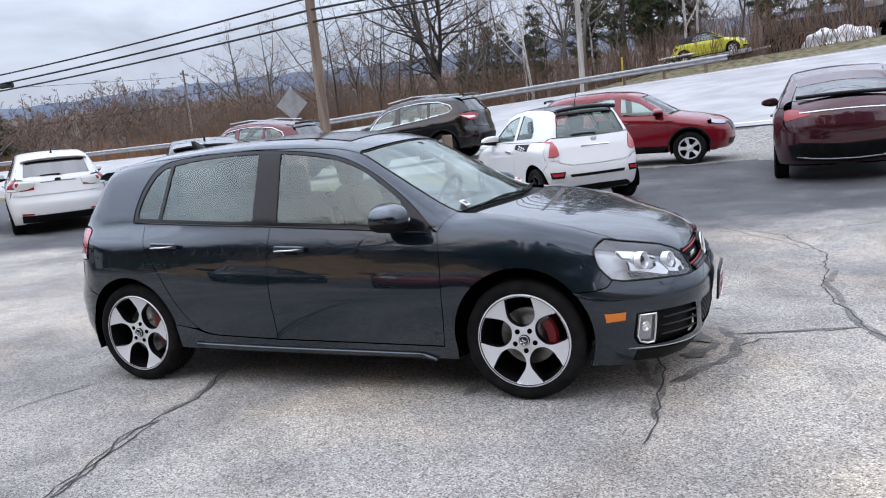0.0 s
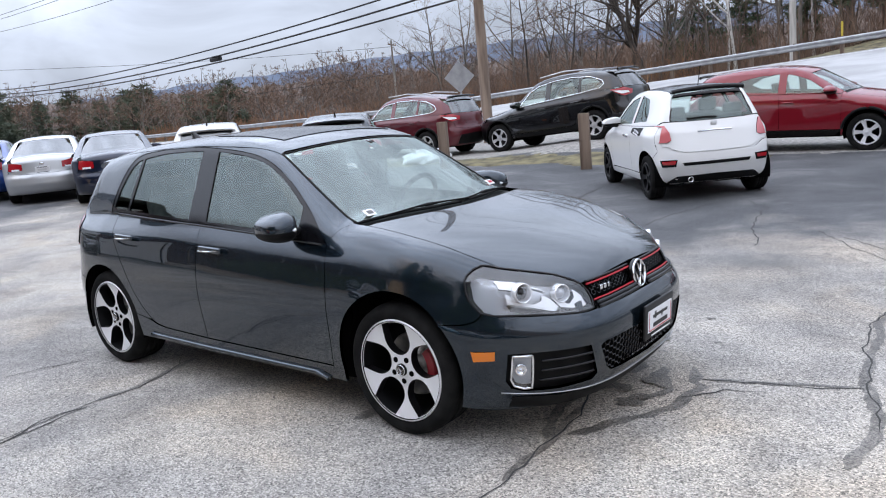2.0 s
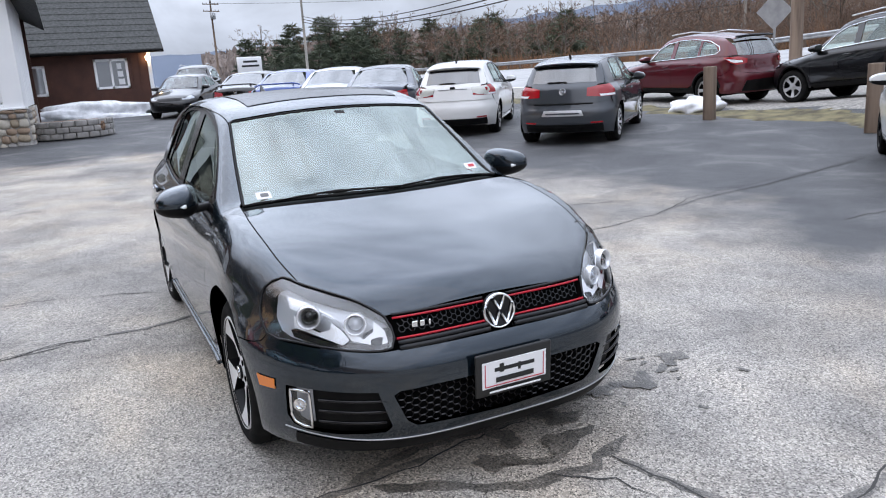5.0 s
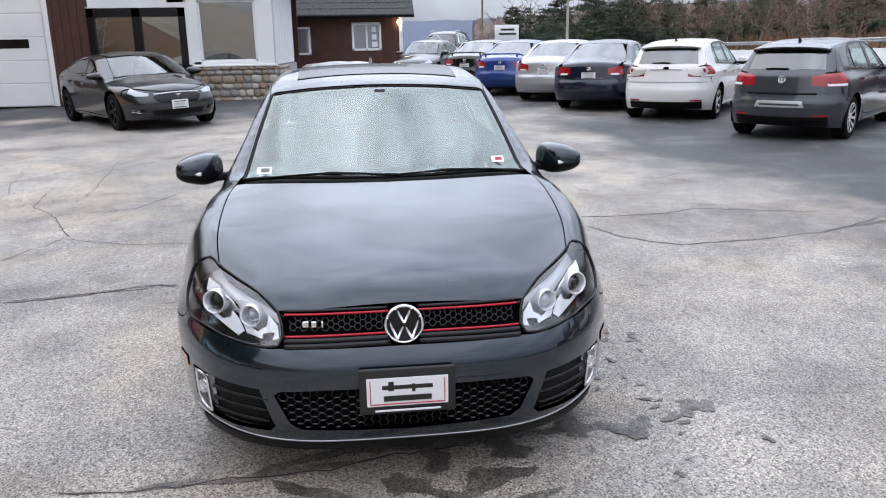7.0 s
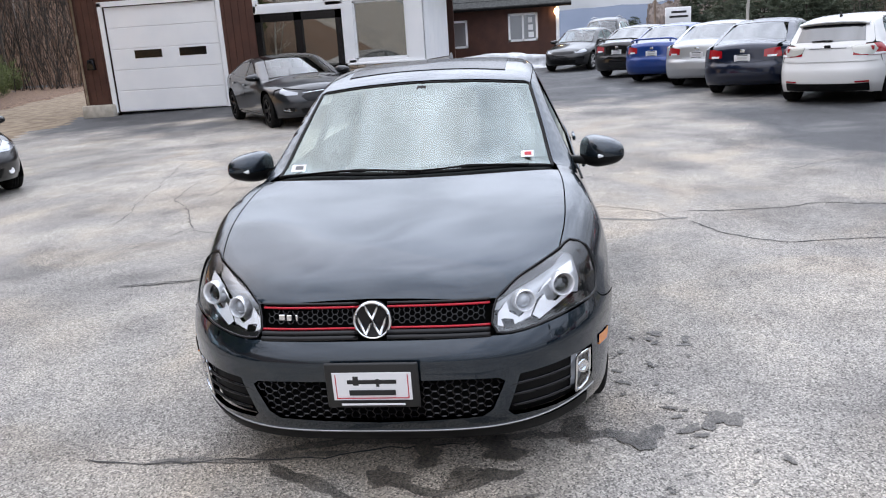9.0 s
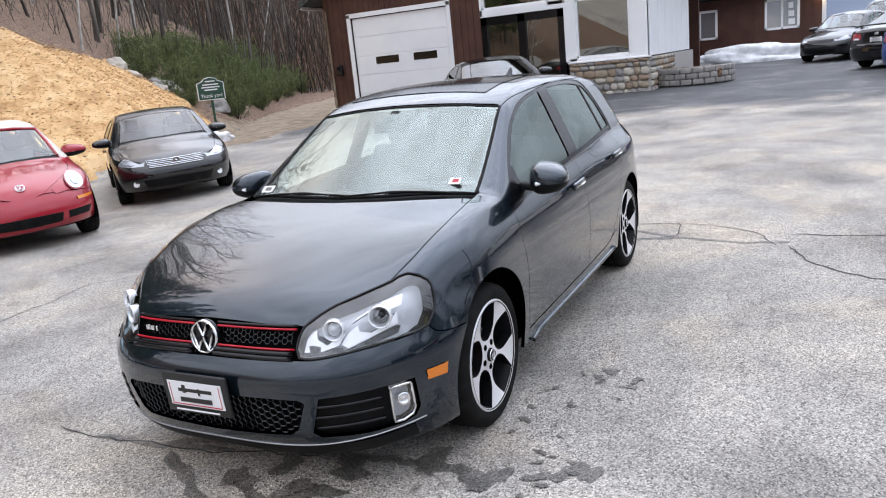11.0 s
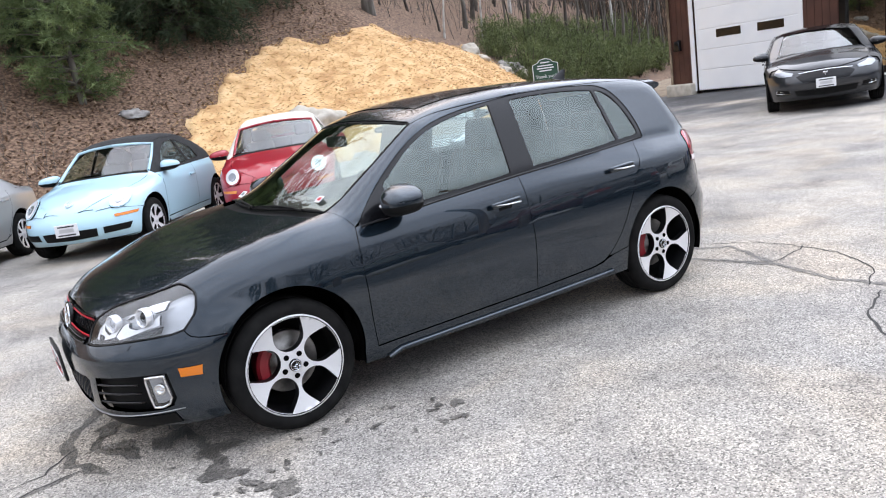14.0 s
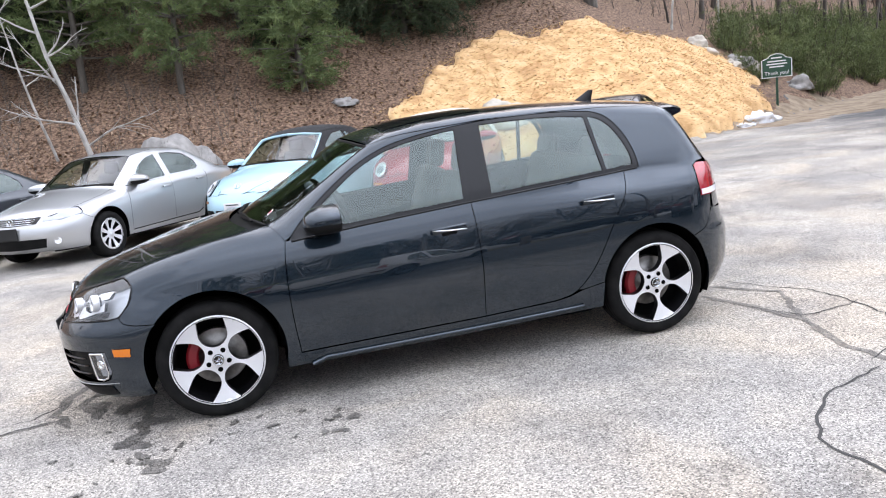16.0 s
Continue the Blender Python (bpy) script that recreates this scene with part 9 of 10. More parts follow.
    sp["bars"] = [("windshield_frame", [("t", 0.82, 0.655), ("t", 0.55, 0.62), ("t", 0.30, 0.565), ("t", 0.36, 0.3), ("t", 0.38, 0.0)], 0.022, paint, 2)]
    car = any_car("beetle_car", m, DOME, sp, paint, label)
    c = DOME.on_top([(1.88, 0.0)])[0]
    emblem_disc("badge", (c[0], 0, c[2] + 0.005), 0.055, car, chrome, paint, facing=(0, 38, 0))
    if plate:
        plate_on(car, DOME.on_front([(0, 0.44)])[0][0] + 0.012, 0.42)
    return car


def at_rear(x, y, heading, h, z=None, tilt=0.0):
    """The pose of a car from the middle of its rear axle, wheels on the ground."""
    c, s_ = math.cos(radians(heading)), math.sin(radians(heading))
    cx, cy = x + c * h, y + s_ * h
    za, zb_ = float(height(x, y)), float(height(x + 2 * c * h, y + 2 * s_ * h))
    pitch = -math.degrees(math.atan2(zb_ - za, 2 * h))
    zl, zr = float(height(cx - 0.7 * s_, cy + 0.7 * c)), float(height(cx + 0.7 * s_, cy - 0.7 * c))
    lean = math.degrees(math.atan2(zl - zr, 1.4))
    return pose(cx, cy, (za + zb_) / 2 if z is None else z) @ pose(0, 0, 0, 0, 0, heading) @ pose(0, 0, 0, lean, pitch + tilt, 0)


def at_front(x, y, heading, h):
    c, s_ = math.cos(radians(heading)), math.sin(radians(heading))
    return at_rear(x - 2 * h * c, y - 2 * h * s_, heading, h)


paint_navy = car_paint("paint_navy", (0.004, 0.009, 0.026), 0.4)
paint_silver = car_paint("paint_silver", (0.50, 0.51, 0.52), 0.65, 0.35)
paint_blue = car_paint("paint_blue", (0.01, 0.05, 0.22), 0.35)
paint_black = car_paint("paint_black", (0.006, 0.006, 0.007), 0.1, 0.3)
paint_white = car_paint("paint_white", (0.76, 0.76, 0.75), 0.0, 0.35)
paint_steel = car_paint("paint_steel_grey", (0.055, 0.062, 0.072), 0.5)
paint_wine = car_paint("paint_wine", (0.10, 0.008, 0.014), 0.3)
paint_maroon = car_paint("paint_maroon", (0.05, 0.006, 0.012), 0.35)
paint_red = car_paint("paint_red", (0.36, 0.009, 0.022), 0.1)
paint_scarlet = car_paint("paint_scarlet", (0.20, 0.005, 0.013), 0.15)
paint_sky = car_paint("paint_sky_blue", (0.42, 0.66, 0.76), 0.0)
paint_ash = car_paint("paint_ash", (0.022, 0.024, 0.028), 0.4)
cloth_black = grain(shader("cloth_black", rough=0.95), [(0.012, 0.012, 0.013), (0.025, 0.025, 0.026)], 30.0, bump=0.2)
cloth_cream = grain(shader("cloth_cream", rough=0.95), [(0.55, 0.52, 0.45), (0.65, 0.62, 0.55)], 30.0, bump=0.2)

sedan(at_rear(-12.3, 5.3, 150, 1.325), paint_navy, "dark navy blue sedan parked among others", wheel_mat=alloy_grey)
sedan(at_rear(-14.8, 4.95, 150, 1.325), paint_silver, "silver sedan with red wrap-round tail lamps")
sedan(at_rear(-17.1, 4.3, 150, 1.325), paint_blue, "bright blue sedan with a raised boot spoiler", spoiler=True)
sedan(at_rear(-19.6, 3.7, 150, 1.325), paint_black, "black sedan with a thin boot spoiler", spoiler=True)
sedan(at_front(-24.2, 2.2, -25, 1.325), paint_black, "black sedan facing down the lot", slim=True, plate=0)
gg = hatchback(at_rear(-6.82, 6.7, 132, 1.289), paint_steel, "grey metallic five-door hatchback parked facing away", False, "cars on the lot", 0.07)
sub = hatchback(at_rear(-9.85, 6.02, 143, 1.289), paint_white, "white five-door hatchback with large clear tail lamps", False, "cars on the lot", 0.07)
for one, rim_, n_ in ((gg, 0.22, 10), (sub, 0.215, 7)):
    for sx in (1.289, -1.289):
        for s_ in (1, -1):
            wheel(one, (sx, s_ * 0.735, 0.318), s_, R=0.318, rim=rim_, holes=slots(rim_, n_), face=alloy_face, turn=7 * s_, fine=False)
city_car(at_rear(-0.09, 7.03, 129, 1.15))
crossover("crossover_suv", at_rear(-9.4, 13.3, 180, 1.353), paint_wine, "dark red crossover with silver roof rails")
crossover("crossover_suv", at_rear(-4.8, 14.0, 180, 1.353), paint_black, "black crossover with a bright window line")
crossover("compact_suv", at_rear(-1.55, 12.8, 0, 1.305), paint_scarlet, "bright red compact crossover by the road", L=4.3, over=0.86, h=1.305, H=1.61, w=0.886, R=0.335, coupe=True, mat=alloy_face, chrome_line=False)
tall_saloon(at_rear(3.58, 8.78, 89, 1.48), paint_maroon, "dark maroon electric crossover with a bright tailgate bar")
saloon(at_front(-11.2, -3.9, 34, 1.48), paint_ash, "dark grey electric saloon parked by the garage")
cc = sedan(at_front(-4.6, -7.05, 52, 1.325) @ Matrix.Diagonal((1, 1, 0.92, 1)), paint_black, "black sedan with a bright slatted grille", slim=True, plate=0, wheel_mat=alloy_face)
beetle(at_front(-1.6, -6.55, 64, 1.255), paint_red, "red round-backed car with a cream soft top", cloth_cream)
beetle(at_front(0.89, -7.1, 54, 1.255), paint_sky, "pale blue convertible with a black soft top", cloth_black, plate=True)
js = sedan(at_front(3.75, -6.75, 60, 1.325), paint_silver, "silver sedan with round-spoked wheels", slim=True, plate=0, holes=lambda r: slots(r, 8, 0.55), wheel_mat=alloy_face)
sedan(at_front(6.4, -6.7, 60, 1.325), paint_steel, "dark grey sedan beside the silver one", slim=True, plate=0)


# what sets the two parked hatchbacks apart
HR = HATCH.on_rear
lamp_pearl = shader("lamp_pearl", (0.62, 0.62, 0.58), 0.15, 0.2, Coat_Weight=1.0)
for one, is_white in ((gg, False), (sub, True)):
    V, F = rod(HR([(-0.06, 1.055), (0.08, 1.06), (0.27, 1.052)]) - (0.016, 0, 0), 0.013, 6)
    mesh_part("rear_wiper", V, F, plastic_black, one)
    band = np.vstack([HR([(0.0, 1.315), (0.30, 1.31), (0.50, 1.295), (0.46, 1.25), (0.25, 1.275), (0.0, 1.28)])])
    panel("window_band", HATCH, Flat((-1, 0, 0.5)), [np.vstack([band, (band * (1, -1, 1))[::-1]])], gloss_black, one, lift=0.008, skirt=0.004, step=0.08, edge=0.04)
    low = np.vstack([HR([(0.0, 0.36), (0.45, 0.36), (0.66, 0.37), (0.66, 0.23), (0.0, 0.22)])])
    panel("diffuser", HATCH, Round(-1.2, True), [np.vstack([low, (low * (1, -1, 1))[::-1]])], plastic_black, one, lift=0.005, skirt=0.006, step=0.08, edge=0.04)
    for s_ in (1, -1):
        q = HR([(0.46, 0.40), (0.66, 0.405), (0.66, 0.375), (0.47, 0.37)]) * (1, s_, 1)
        panel("reflector", HATCH, Round(-1.2, True), [q], lens_red, one, lift=0.007, skirt=0.006, step=0.06, edge=0.03)
    if is_white:
        for s_ in (1, -1):
            q = HR([(0.66, 0.985), (0.52, 0.975), (0.36, 0.96), (0.40, 0.86), (0.52, 0.82), (0.68, 0.815), (0.73, 0.9)]) * (1, s_, 1)
            t_ = panel("clear_lamp", HATCH, Round(-1.2, True), [q], lamp_pearl, one, "large pearly clear tail lamp", lift=0.012, skirt=0.01, step=0.05, edge=0.03)
            c = HR([(s_ * 0.655, 0.92)])[0]
            part("red_bulb", lump(0.02, 0.07, 0.07, 0.012, 2, tuple(c - (0.008, 0, 0))), lens_red, t_)
        c = HR([(0.0, 0.965)])[0]
        part("emblem", lump(0.012, 0.10, 0.05, 0.015, 2, tuple(c - (0.006, 0, 0))), plastic_black, one)
        q = HR([(0.0, 0.945), (0.30, 0.94), (0.29, 0.925), (0.0, 0.93)])
        panel("garnish", HATCH, Round(-1.2, True), [np.vstack([q, (q * (1, -1, 1))[::-1]])], seat_grey, one, lift=0.008, skirt=0.005, step=0.06, edge=0.03)
    else:
        c = HR([(0.0, 0.90)])[0]
        emblem_disc("badge", (c[0] - 0.004, 0, 0.90), 0.055, one, facing=(0, -80, 0))
        q = HR([(0.0, 0.60), (0.32, 0.595), (0.36, 0.50), (0.0, 0.50)])
        panel("plate_recess", HATCH, Round(-1.2, True), [np.vstack([q, (q * (1, -1, 1))[::-1]])], alloy_grey, one, "pale empty plate recess", lift=0.005, skirt=0.006, step=0.08, edge=0.04)
        V, F = rod(HR([(y_, 0.70) for y_ in np.linspace(-0.5, 0.5, 9)]) - (0.004, 0, 0), 0.012, 6)
        mesh_part("bumper_step", V, F, plastic_black, one)


def front_face(car, S, z0, z1, half_y, slats, badge_z, badge=0.06, chrome_r=0.007):
    """Bright slats and a round badge over a car's grille."""
    for k in range(slats):
        zz = z0 + (z1 - z0) * k / max(1, slats - 1)
        V, F = rod(S.on_front([(t * half_y * (0.92 + 0.08 * k / slats), zz) for t in np.linspace(-1, 1, 15)]) + (0.008, 0, 0), chrome_r, 6)
        mesh_part("grille_slat", V, F, chrome, car)
    c = S.on_front([(0.0, badge_z)])[0]
    emblem_disc("badge", (c[0] + 0.012, 0, badge_z), badge, car, facing=(0, 84, 0))


front_face(cc, SEDAN, 0.60, 0.70, 0.42, 5, 0.652, 0.065)
front_face(js, SEDAN, 0.615, 0.69, 0.36, 4, 0.655, 0.055, 0.005)
p = SEDAN.on_front([(0.0, 0.50)])[0]
plate_on(js, p[0] + 0.008, 0.50, dark=True)
for car_ in (cc, js):
    for s_ in (1, -1):
        c = SEDAN.on_front([(s_ * 0.60, 0.36)])[0]
        V, F = lathe([(0.045, 0.0), (0.042, 0.012), (0.03, 0.004), (0.0, 0.002)], 20, "z")
        fogl = mesh_part("fog_lamp", V, F, lens_white, car_)
        fogl.matrix_local = pose(c[0] + 0.002, c[1], 0.36, 0, 84, s_ * 30)

# ---- beyond the road ----
paint_yellow = car_paint("paint_yellow", (0.62, 0.60, 0.06), 0.0)
truck_black = grain(shader("truck_black", rough=0.5), [(0.010, 0.010, 0.012), (0.03, 0.03, 0.032)], 3.0)
rust_deck = grain(shader("rust_deck", rough=0.9), [(0.10, 0.07, 0.05), (0.26, 0.2, 0.15)], 6.0, bump=0.3)
gy = float(height(-0.5, 41.2))
trailer = thing("car_trailer", pose(-0.6, 41.2, gy, 0, -4, 0), "grey tandem-axle car trailer with a sloping deck", "trailer")
part("deck", lump(5.4, 2.0, 0.12, 0.02, 1, (0, 0, 0.30)), rust_deck, trailer)
for s_ in (1, -1):
    part("side_rail", lump(5.4, 0.08, 0.22, 0.02, 1, (0, s_ * 1.02, 0.36)), galvanised, trailer)
    part("fender", lump(1.9, 0.26, 0.10, 0.03, 2, (-1.1, s_ * 1.15, 0.70)), satin_silver, trailer)
    for wx in (-1.5, -0.7):
        wheel(trailer, (wx, s_ * 1.14, 0.34), s_, R=0.34, rim=0.2, holes=slots(0.2, 6), face=alloy_face, fine=False)
part("ramp", lump(1.3, 1.9, 0.06, 0.01, 1, (-3.2, 0, 0.16), (0, -12, 0)), rust_deck, trailer)
V, F = rod([(2.7, 0.5, 0.32), (3.6, 0, 0.4), (2.7, -0.5, 0.32)], 0.06, 6)
mesh_part("drawbar", V, F, galvanised, trailer)
yc = beetle(pose(-0.1, 41.2, gy + 0.36, 0, -4, 0), paint_yellow, "yellow convertible with a black soft top on a trailer", cloth_black)

gy = float(height(6.2, 45))
truck = thing("dump_truck", pose(5.6, 45.0, gy, 0, -2, 0), "old black dump truck with a steel bed", "truck")
part("bed_floor", lump(4.4, 2.3, 0.14, 0.02, 1, (-0.7, 0, 1.15)), truck_black, truck)
for s_ in (1, -1):
    bs = part("bed_side", lump(4.4, 0.1, 0.75, 0.03, 1, (-0.7, s_ * 1.1, 1.5)), truck_black, truck)
    for k in range(6):
        part("rib", lump(0.09, 0.07, 0.72, 0.01, 1, (-2.7 + 0.8 * k, s_ * 1.17, 1.5)), truck_black, bs)
part("headboard", lump(0.1, 2.2, 1.0, 0.02, 1, (1.5, 0, 1.65)), truck_black, truck)
part("tailboard", lump(0.1, 2.2, 0.75, 0.02, 1, (-2.9, 0, 1.5)), truck_black, truck)
part("chassis", lump(6.6, 0.9, 0.25, 0.03, 1, (0.4, 0, 0.85)), under_black, truck)
cabn = part("cab", lump(1.7, 2.1, 1.5, 0.16, 3, (2.6, 0, 1.7), (0, 0, 0), 0.9), truck_black, truck)
part("cab_window", lump(0.9, 2.12, 0.5, 0.06, 2, (2.65, 0, 2.05)), glass_mirror, cabn)
part("engine_hood", lump(1.3, 1.7, 0.75, 0.14, 3, (3.9, 0, 1.25)), truck_black, truck)
for wx in (-2.0, -0.9, 3.7):
    for s_ in (1, -1):
        wheel(truck, (wx, s_ * 0.98, 0.5), s_, R=0.5, rim=0.28, w=0.3, holes=slots(0.28, 8, 0.4), face=alloy_black, fine=False)

crossover("black_suv", at_front(-32.4, 3.9, -18, 1.5), paint_black, "large black sport utility vehicle by the wing", L=5.1, over=0.98, h=1.5, H=1.78, w=0.99, R=0.38)
sg = thing("box_sign", pose(-60, 12.7, float(height(-60, 12.7)), 0, 0, 8), "white illuminated box sign on two posts", "sign")
part("sign_box", lump(0.4, 2.0, 1.25, 0.05, 2, (0, 0, 1.85)), white_paint, sg)
for k, (zz, ww) in enumerate(((2.1, 1.2), (1.75, 1.5))):
    part("lettering_bar", lump(0.01, ww, 0.16, 0.01, 1, (0.205, 0, zz)), ink_black, sg)
for yy in (-0.7, 0.7):
    part("post", lump(0.12, 0.12, 1.4, 0.01, 1, (0, yy, 0.6)), galvanised, sg)
mk = thing("marker_post", pose(-4.4, 38.2, float(height(-4.4, 38.2))), "yellow utility marker post behind the rail", "post")
part("marker", lump(0.09, 0.05, 1.5, 0.01, 1, (0, 0, 0.7)), shader("marker_yellow", (0.55, 0.40, 0.05), 0.6), mk)

# ---- woods, brush and litter ----
def tubes(paths):
    """Tapered branches: each path is (points, radii, sides)."""
    Vs, Fs, base = [], [], 0
    for pts, rad, k in paths:
        p = np.array(pts, float)
        r = np.array(rad, float)
        d = np.gradient(p, axis=0)
        d /= np.maximum(np.linalg.norm(d, axis=1), 1e-9)[:, None]
        ref = np.where(np.abs(d[:, 2:3]) > 0.9, np.array([[1.0, 0, 0]]), np.array([[0, 0, 1.0]]))
        u = np.cross(d, ref)
        u /= np.maximum(np.linalg.norm(u, axis=1), 1e-9)[:, None]
        w = np.cross(d, u)
        a = 2 * np.pi * np.arange(k) / k
        ring = p[:, None] + r[:, None, None] * (np.cos(a)[None, :, None] * u[:, None] + np.sin(a)[None, :, None] * w[:, None])
        n = len(p)
        i = (np.arange(n - 1)[:, None] * k + np.arange(k)[None]).ravel()
        j = (np.arange(n - 1)[:, None] * k + (np.arange(k)[None] + 1) % k).ravel()
        Fs.append(np.stack([i, j, j + k, i + k], -1) + base)
        Vs.append(ring.reshape(-1, 3))
        base += n * k
    return np.vstack(Vs), np.vstack(Fs)


def raw_mesh(name, V, F, mat, smooth_faces=False):
    me = bpy.data.meshes.new(name)
    me.from_pydata(np.asarray(V).tolist(), [], np.asarray(F).tolist())
    me.materials.append(mat)
    if smooth_faces:
        me.polygons.foreach_set("use_smooth", np.ones(len(me.polygons), bool))
    return me


def wander(rnd, start, aim, length, n, bend, up=0.0):
    p, d = np.array(start, float), np.array(aim, float)
    d /= np.linalg.norm(d)
    out = [p.copy()]
    for _ in range(n):
        d = d + bend * rnd.normal(size=3) + np.array([0, 0, up])
        d /= np.linalg.norm(d)
        p = p + d * length / n
        out.append(p.copy())
    return np.array(out)


def bare_tree(seed, H, r0, first=0.35, limbs=13, spread=1.0, fork=0, twigs=2, lean=0.05, limb_len=0.34, subs=6, thin=1.0):
    """Trunk with limbs, and the fine branches that make its winter crown."""
    rnd = np.random.default_rng(seed)
    wood, fine = [], []
    leaders = []
    trunk = wander(rnd, (0, 0, -0.25), (rnd.normal() * lean, rnd.normal() * lean, 1), H + 0.25, 11, 0.05, 0.02)
    leaders.append((trunk, r0, H))
    for k in range(fork):
        i = rnd.integers(3, 6)
        f = wander(rnd, trunk[i], (rnd.normal() * 0.5, rnd.normal() * 0.5, 1), H * 0.62, 8, 0.07, 0.04)
        leaders.append((f, r0 * 0.6, H * 0.62))
    for lead, r, h in leaders:
        n = len(lead)
        rad = r * (1 - 0.9 * np.linspace(0, 1, n) ** 0.9)
        if lead is trunk:
            rad[0] *= 1.45
            rad[1] *= 1.08
        wood.append((lead, rad, 7 if thin == 1.0 else 4))
        for j in range(limbs if lead is trunk else limbs // 2):
            t = first + (0.97 - first) * (j + rnd.random()) / limbs * (1 if lead is trunk else 2)
            t = min(t, 0.96)
            s = t * (n - 1)
            i = int(s)
            at = lead[i] + (lead[i + 1] - lead[i]) * (s - i)
            a = rnd.uniform(0, 2 * np.pi)
            L = h * limb_len * (1.15 - t) * rnd.uniform(0.7, 1.3) * 1.5
            rb = min(r * 0.42, r * (1.02 - t) * 0.62)
            limb = wander(rnd, at, (np.cos(a) * spread, np.sin(a) * spread, rnd.uniform(0.25, 0.9)), L, 6, 0.13, 0.07)
            wood.append((limb[::1 if thin == 1.0 else 2], np.linspace(rb, rb * 0.18, 7)[::1 if thin == 1.0 else 2], 4 if thin == 1.0 else 3))
            for q in range(subs):
                u = rnd.uniform(0.25, 1.0) * 6
                e = min(int(u), 5)
                b0 = limb[e] + (limb[e + 1] - limb[e]) * (u - e)
                dd = limb[e + 1] - limb[e]
                dd = dd / np.linalg.norm(dd) + 0.75 * rnd.normal(size=3)
                l2 = L * rnd.uniform(0.25, 0.5) * (1.1 - 0.5 * u / 6)
                tw = wander(rnd, b0, dd, l2, 3, 0.16, 0.08)
                fine.append((tw[::1 if thin == 1.0 else 3], (np.linspace(max(rb * 0.30, 0.006), 0.004, 4) * thin)[::1 if thin == 1.0 else 3], 3))
                for _ in range(twigs):
                    v = rnd.integers(1, 4)
                    d3 = (tw[v] - tw[v - 1]) / max(np.linalg.norm(tw[v] - tw[v - 1]), 1e-6) + 0.7 * rnd.normal(size=3)
                    fine.append((wander(rnd, tw[v], d3, l2 * rnd.uniform(0.35, 0.8), 1, 0.15, 0.08), np.array([0.008, 0.003]) * thin, 3))
    return tubes(wood), tubes(fine)


def tree_thing(name, m, trunk, crown, bark, twig, label, category="tree", group=""):
    t = thing(name, m, label, category, group)
    for nm, (V, F), mat in (("trunk", trunk, bark), ("crown", crown, twig)):
        o = new(nm, raw_mesh(nm, V, F, mat, True))
        o.parent = t
    return t


def planted(x, y, turn=0.0, size=1.0, sink=0.0, wide=1.0):
    m = pose(x, y, float(height(x, y)) - sink, 0, 0, turn)
    return m @ Matrix.Diagonal((size * wide, size * wide, size, 1))


def needle_spray(rnd, at, d, length, blades, size, droop=0.0):
    """Small pointed blades standing off a twig, as plain triangles."""
    s = rnd.random(blades)[:, None]
    p = np.asarray(at) + s * np.asarray(d) * length
    p[:, 2] -= droop * (s[:, 0] ** 2)
    q = rnd.normal(size=(blades, 3)) + 1.1 * np.asarray(d)
    q /= np.linalg.norm(q, axis=1)[:, None]
    w = np.cross(q, rnd.normal(size=(blades, 3)))
    w /= np.linalg.norm(w, axis=1)[:, None]
    L = size * rnd.uniform(0.6, 1.3, (blades, 1))
    half = 0.05 if size < 0.3 else 0.11
    return np.stack([p - w * L * half, p + w * L * half, p + q * L], 1)


def pine(seed, H, width, whorl_gap=0.34, droop=0.1, blades=14, size=0.13, bare=0.12, per=7, rise=0.35):
    rnd = np.random.default_rng(seed)
    trunk = wander(rnd, (0, 0, -0.2), (0, 0, 1), H + 0.2, 10, 0.02, 0.03)
    wood = [(trunk, 0.016 * H * (1 - 0.93 * np.linspace(0, 1, 11)), 7)]
    tri = []
    z = H * bare
    while z < H * 0.98:
        u = z / H
        for _ in range(per):
            a = rnd.uniform(0, 2 * np.pi)
            L = width * (1 - u) ** 0.62 * rnd.uniform(0.55, 1.2) * min(1, 0.55 + 2.2 * (u - bare)) + 0.12
            s = (z + 0.2) / (H + 0.2) * 10
            i = min(int(s), 9)
            at = trunk[i] + (trunk[i + 1] - trunk[i]) * (s - i)
            b = wander(rnd, at, (np.cos(a), np.sin(a), rise * rnd.uniform(0.2, 1.4) * (0.4 + u)), L, 4, 0.08, -droop * 0.3)
            wood.append((b, np.linspace(0.006 * H * (1 - u) + 0.004, 0.003, 5), 4))
            for k in range(max(3, int(L / 0.14))):
                t = rnd.uniform(0.25, 1.0) * 4
                e = min(int(t), 3)
                p0 = b[e] + (b[e + 1] - b[e]) * (t - e)
                d = (b[e + 1] - b[e]) / np.linalg.norm(b[e + 1] - b[e]) + 0.6 * rnd.normal(size=3) * np.array([1, 1, 0.6])
                d /= np.linalg.norm(d)
                tri.append(needle_spray(rnd, p0, d, 0.22 + 0.1 * L, blades, size, droop))
        z += whorl_gap * rnd.uniform(0.7, 1.3)
    T = np.vstack(tri)
    return tubes(wood), (T.reshape(-1, 3), np.arange(len(T) * 3).reshape(-1, 3))


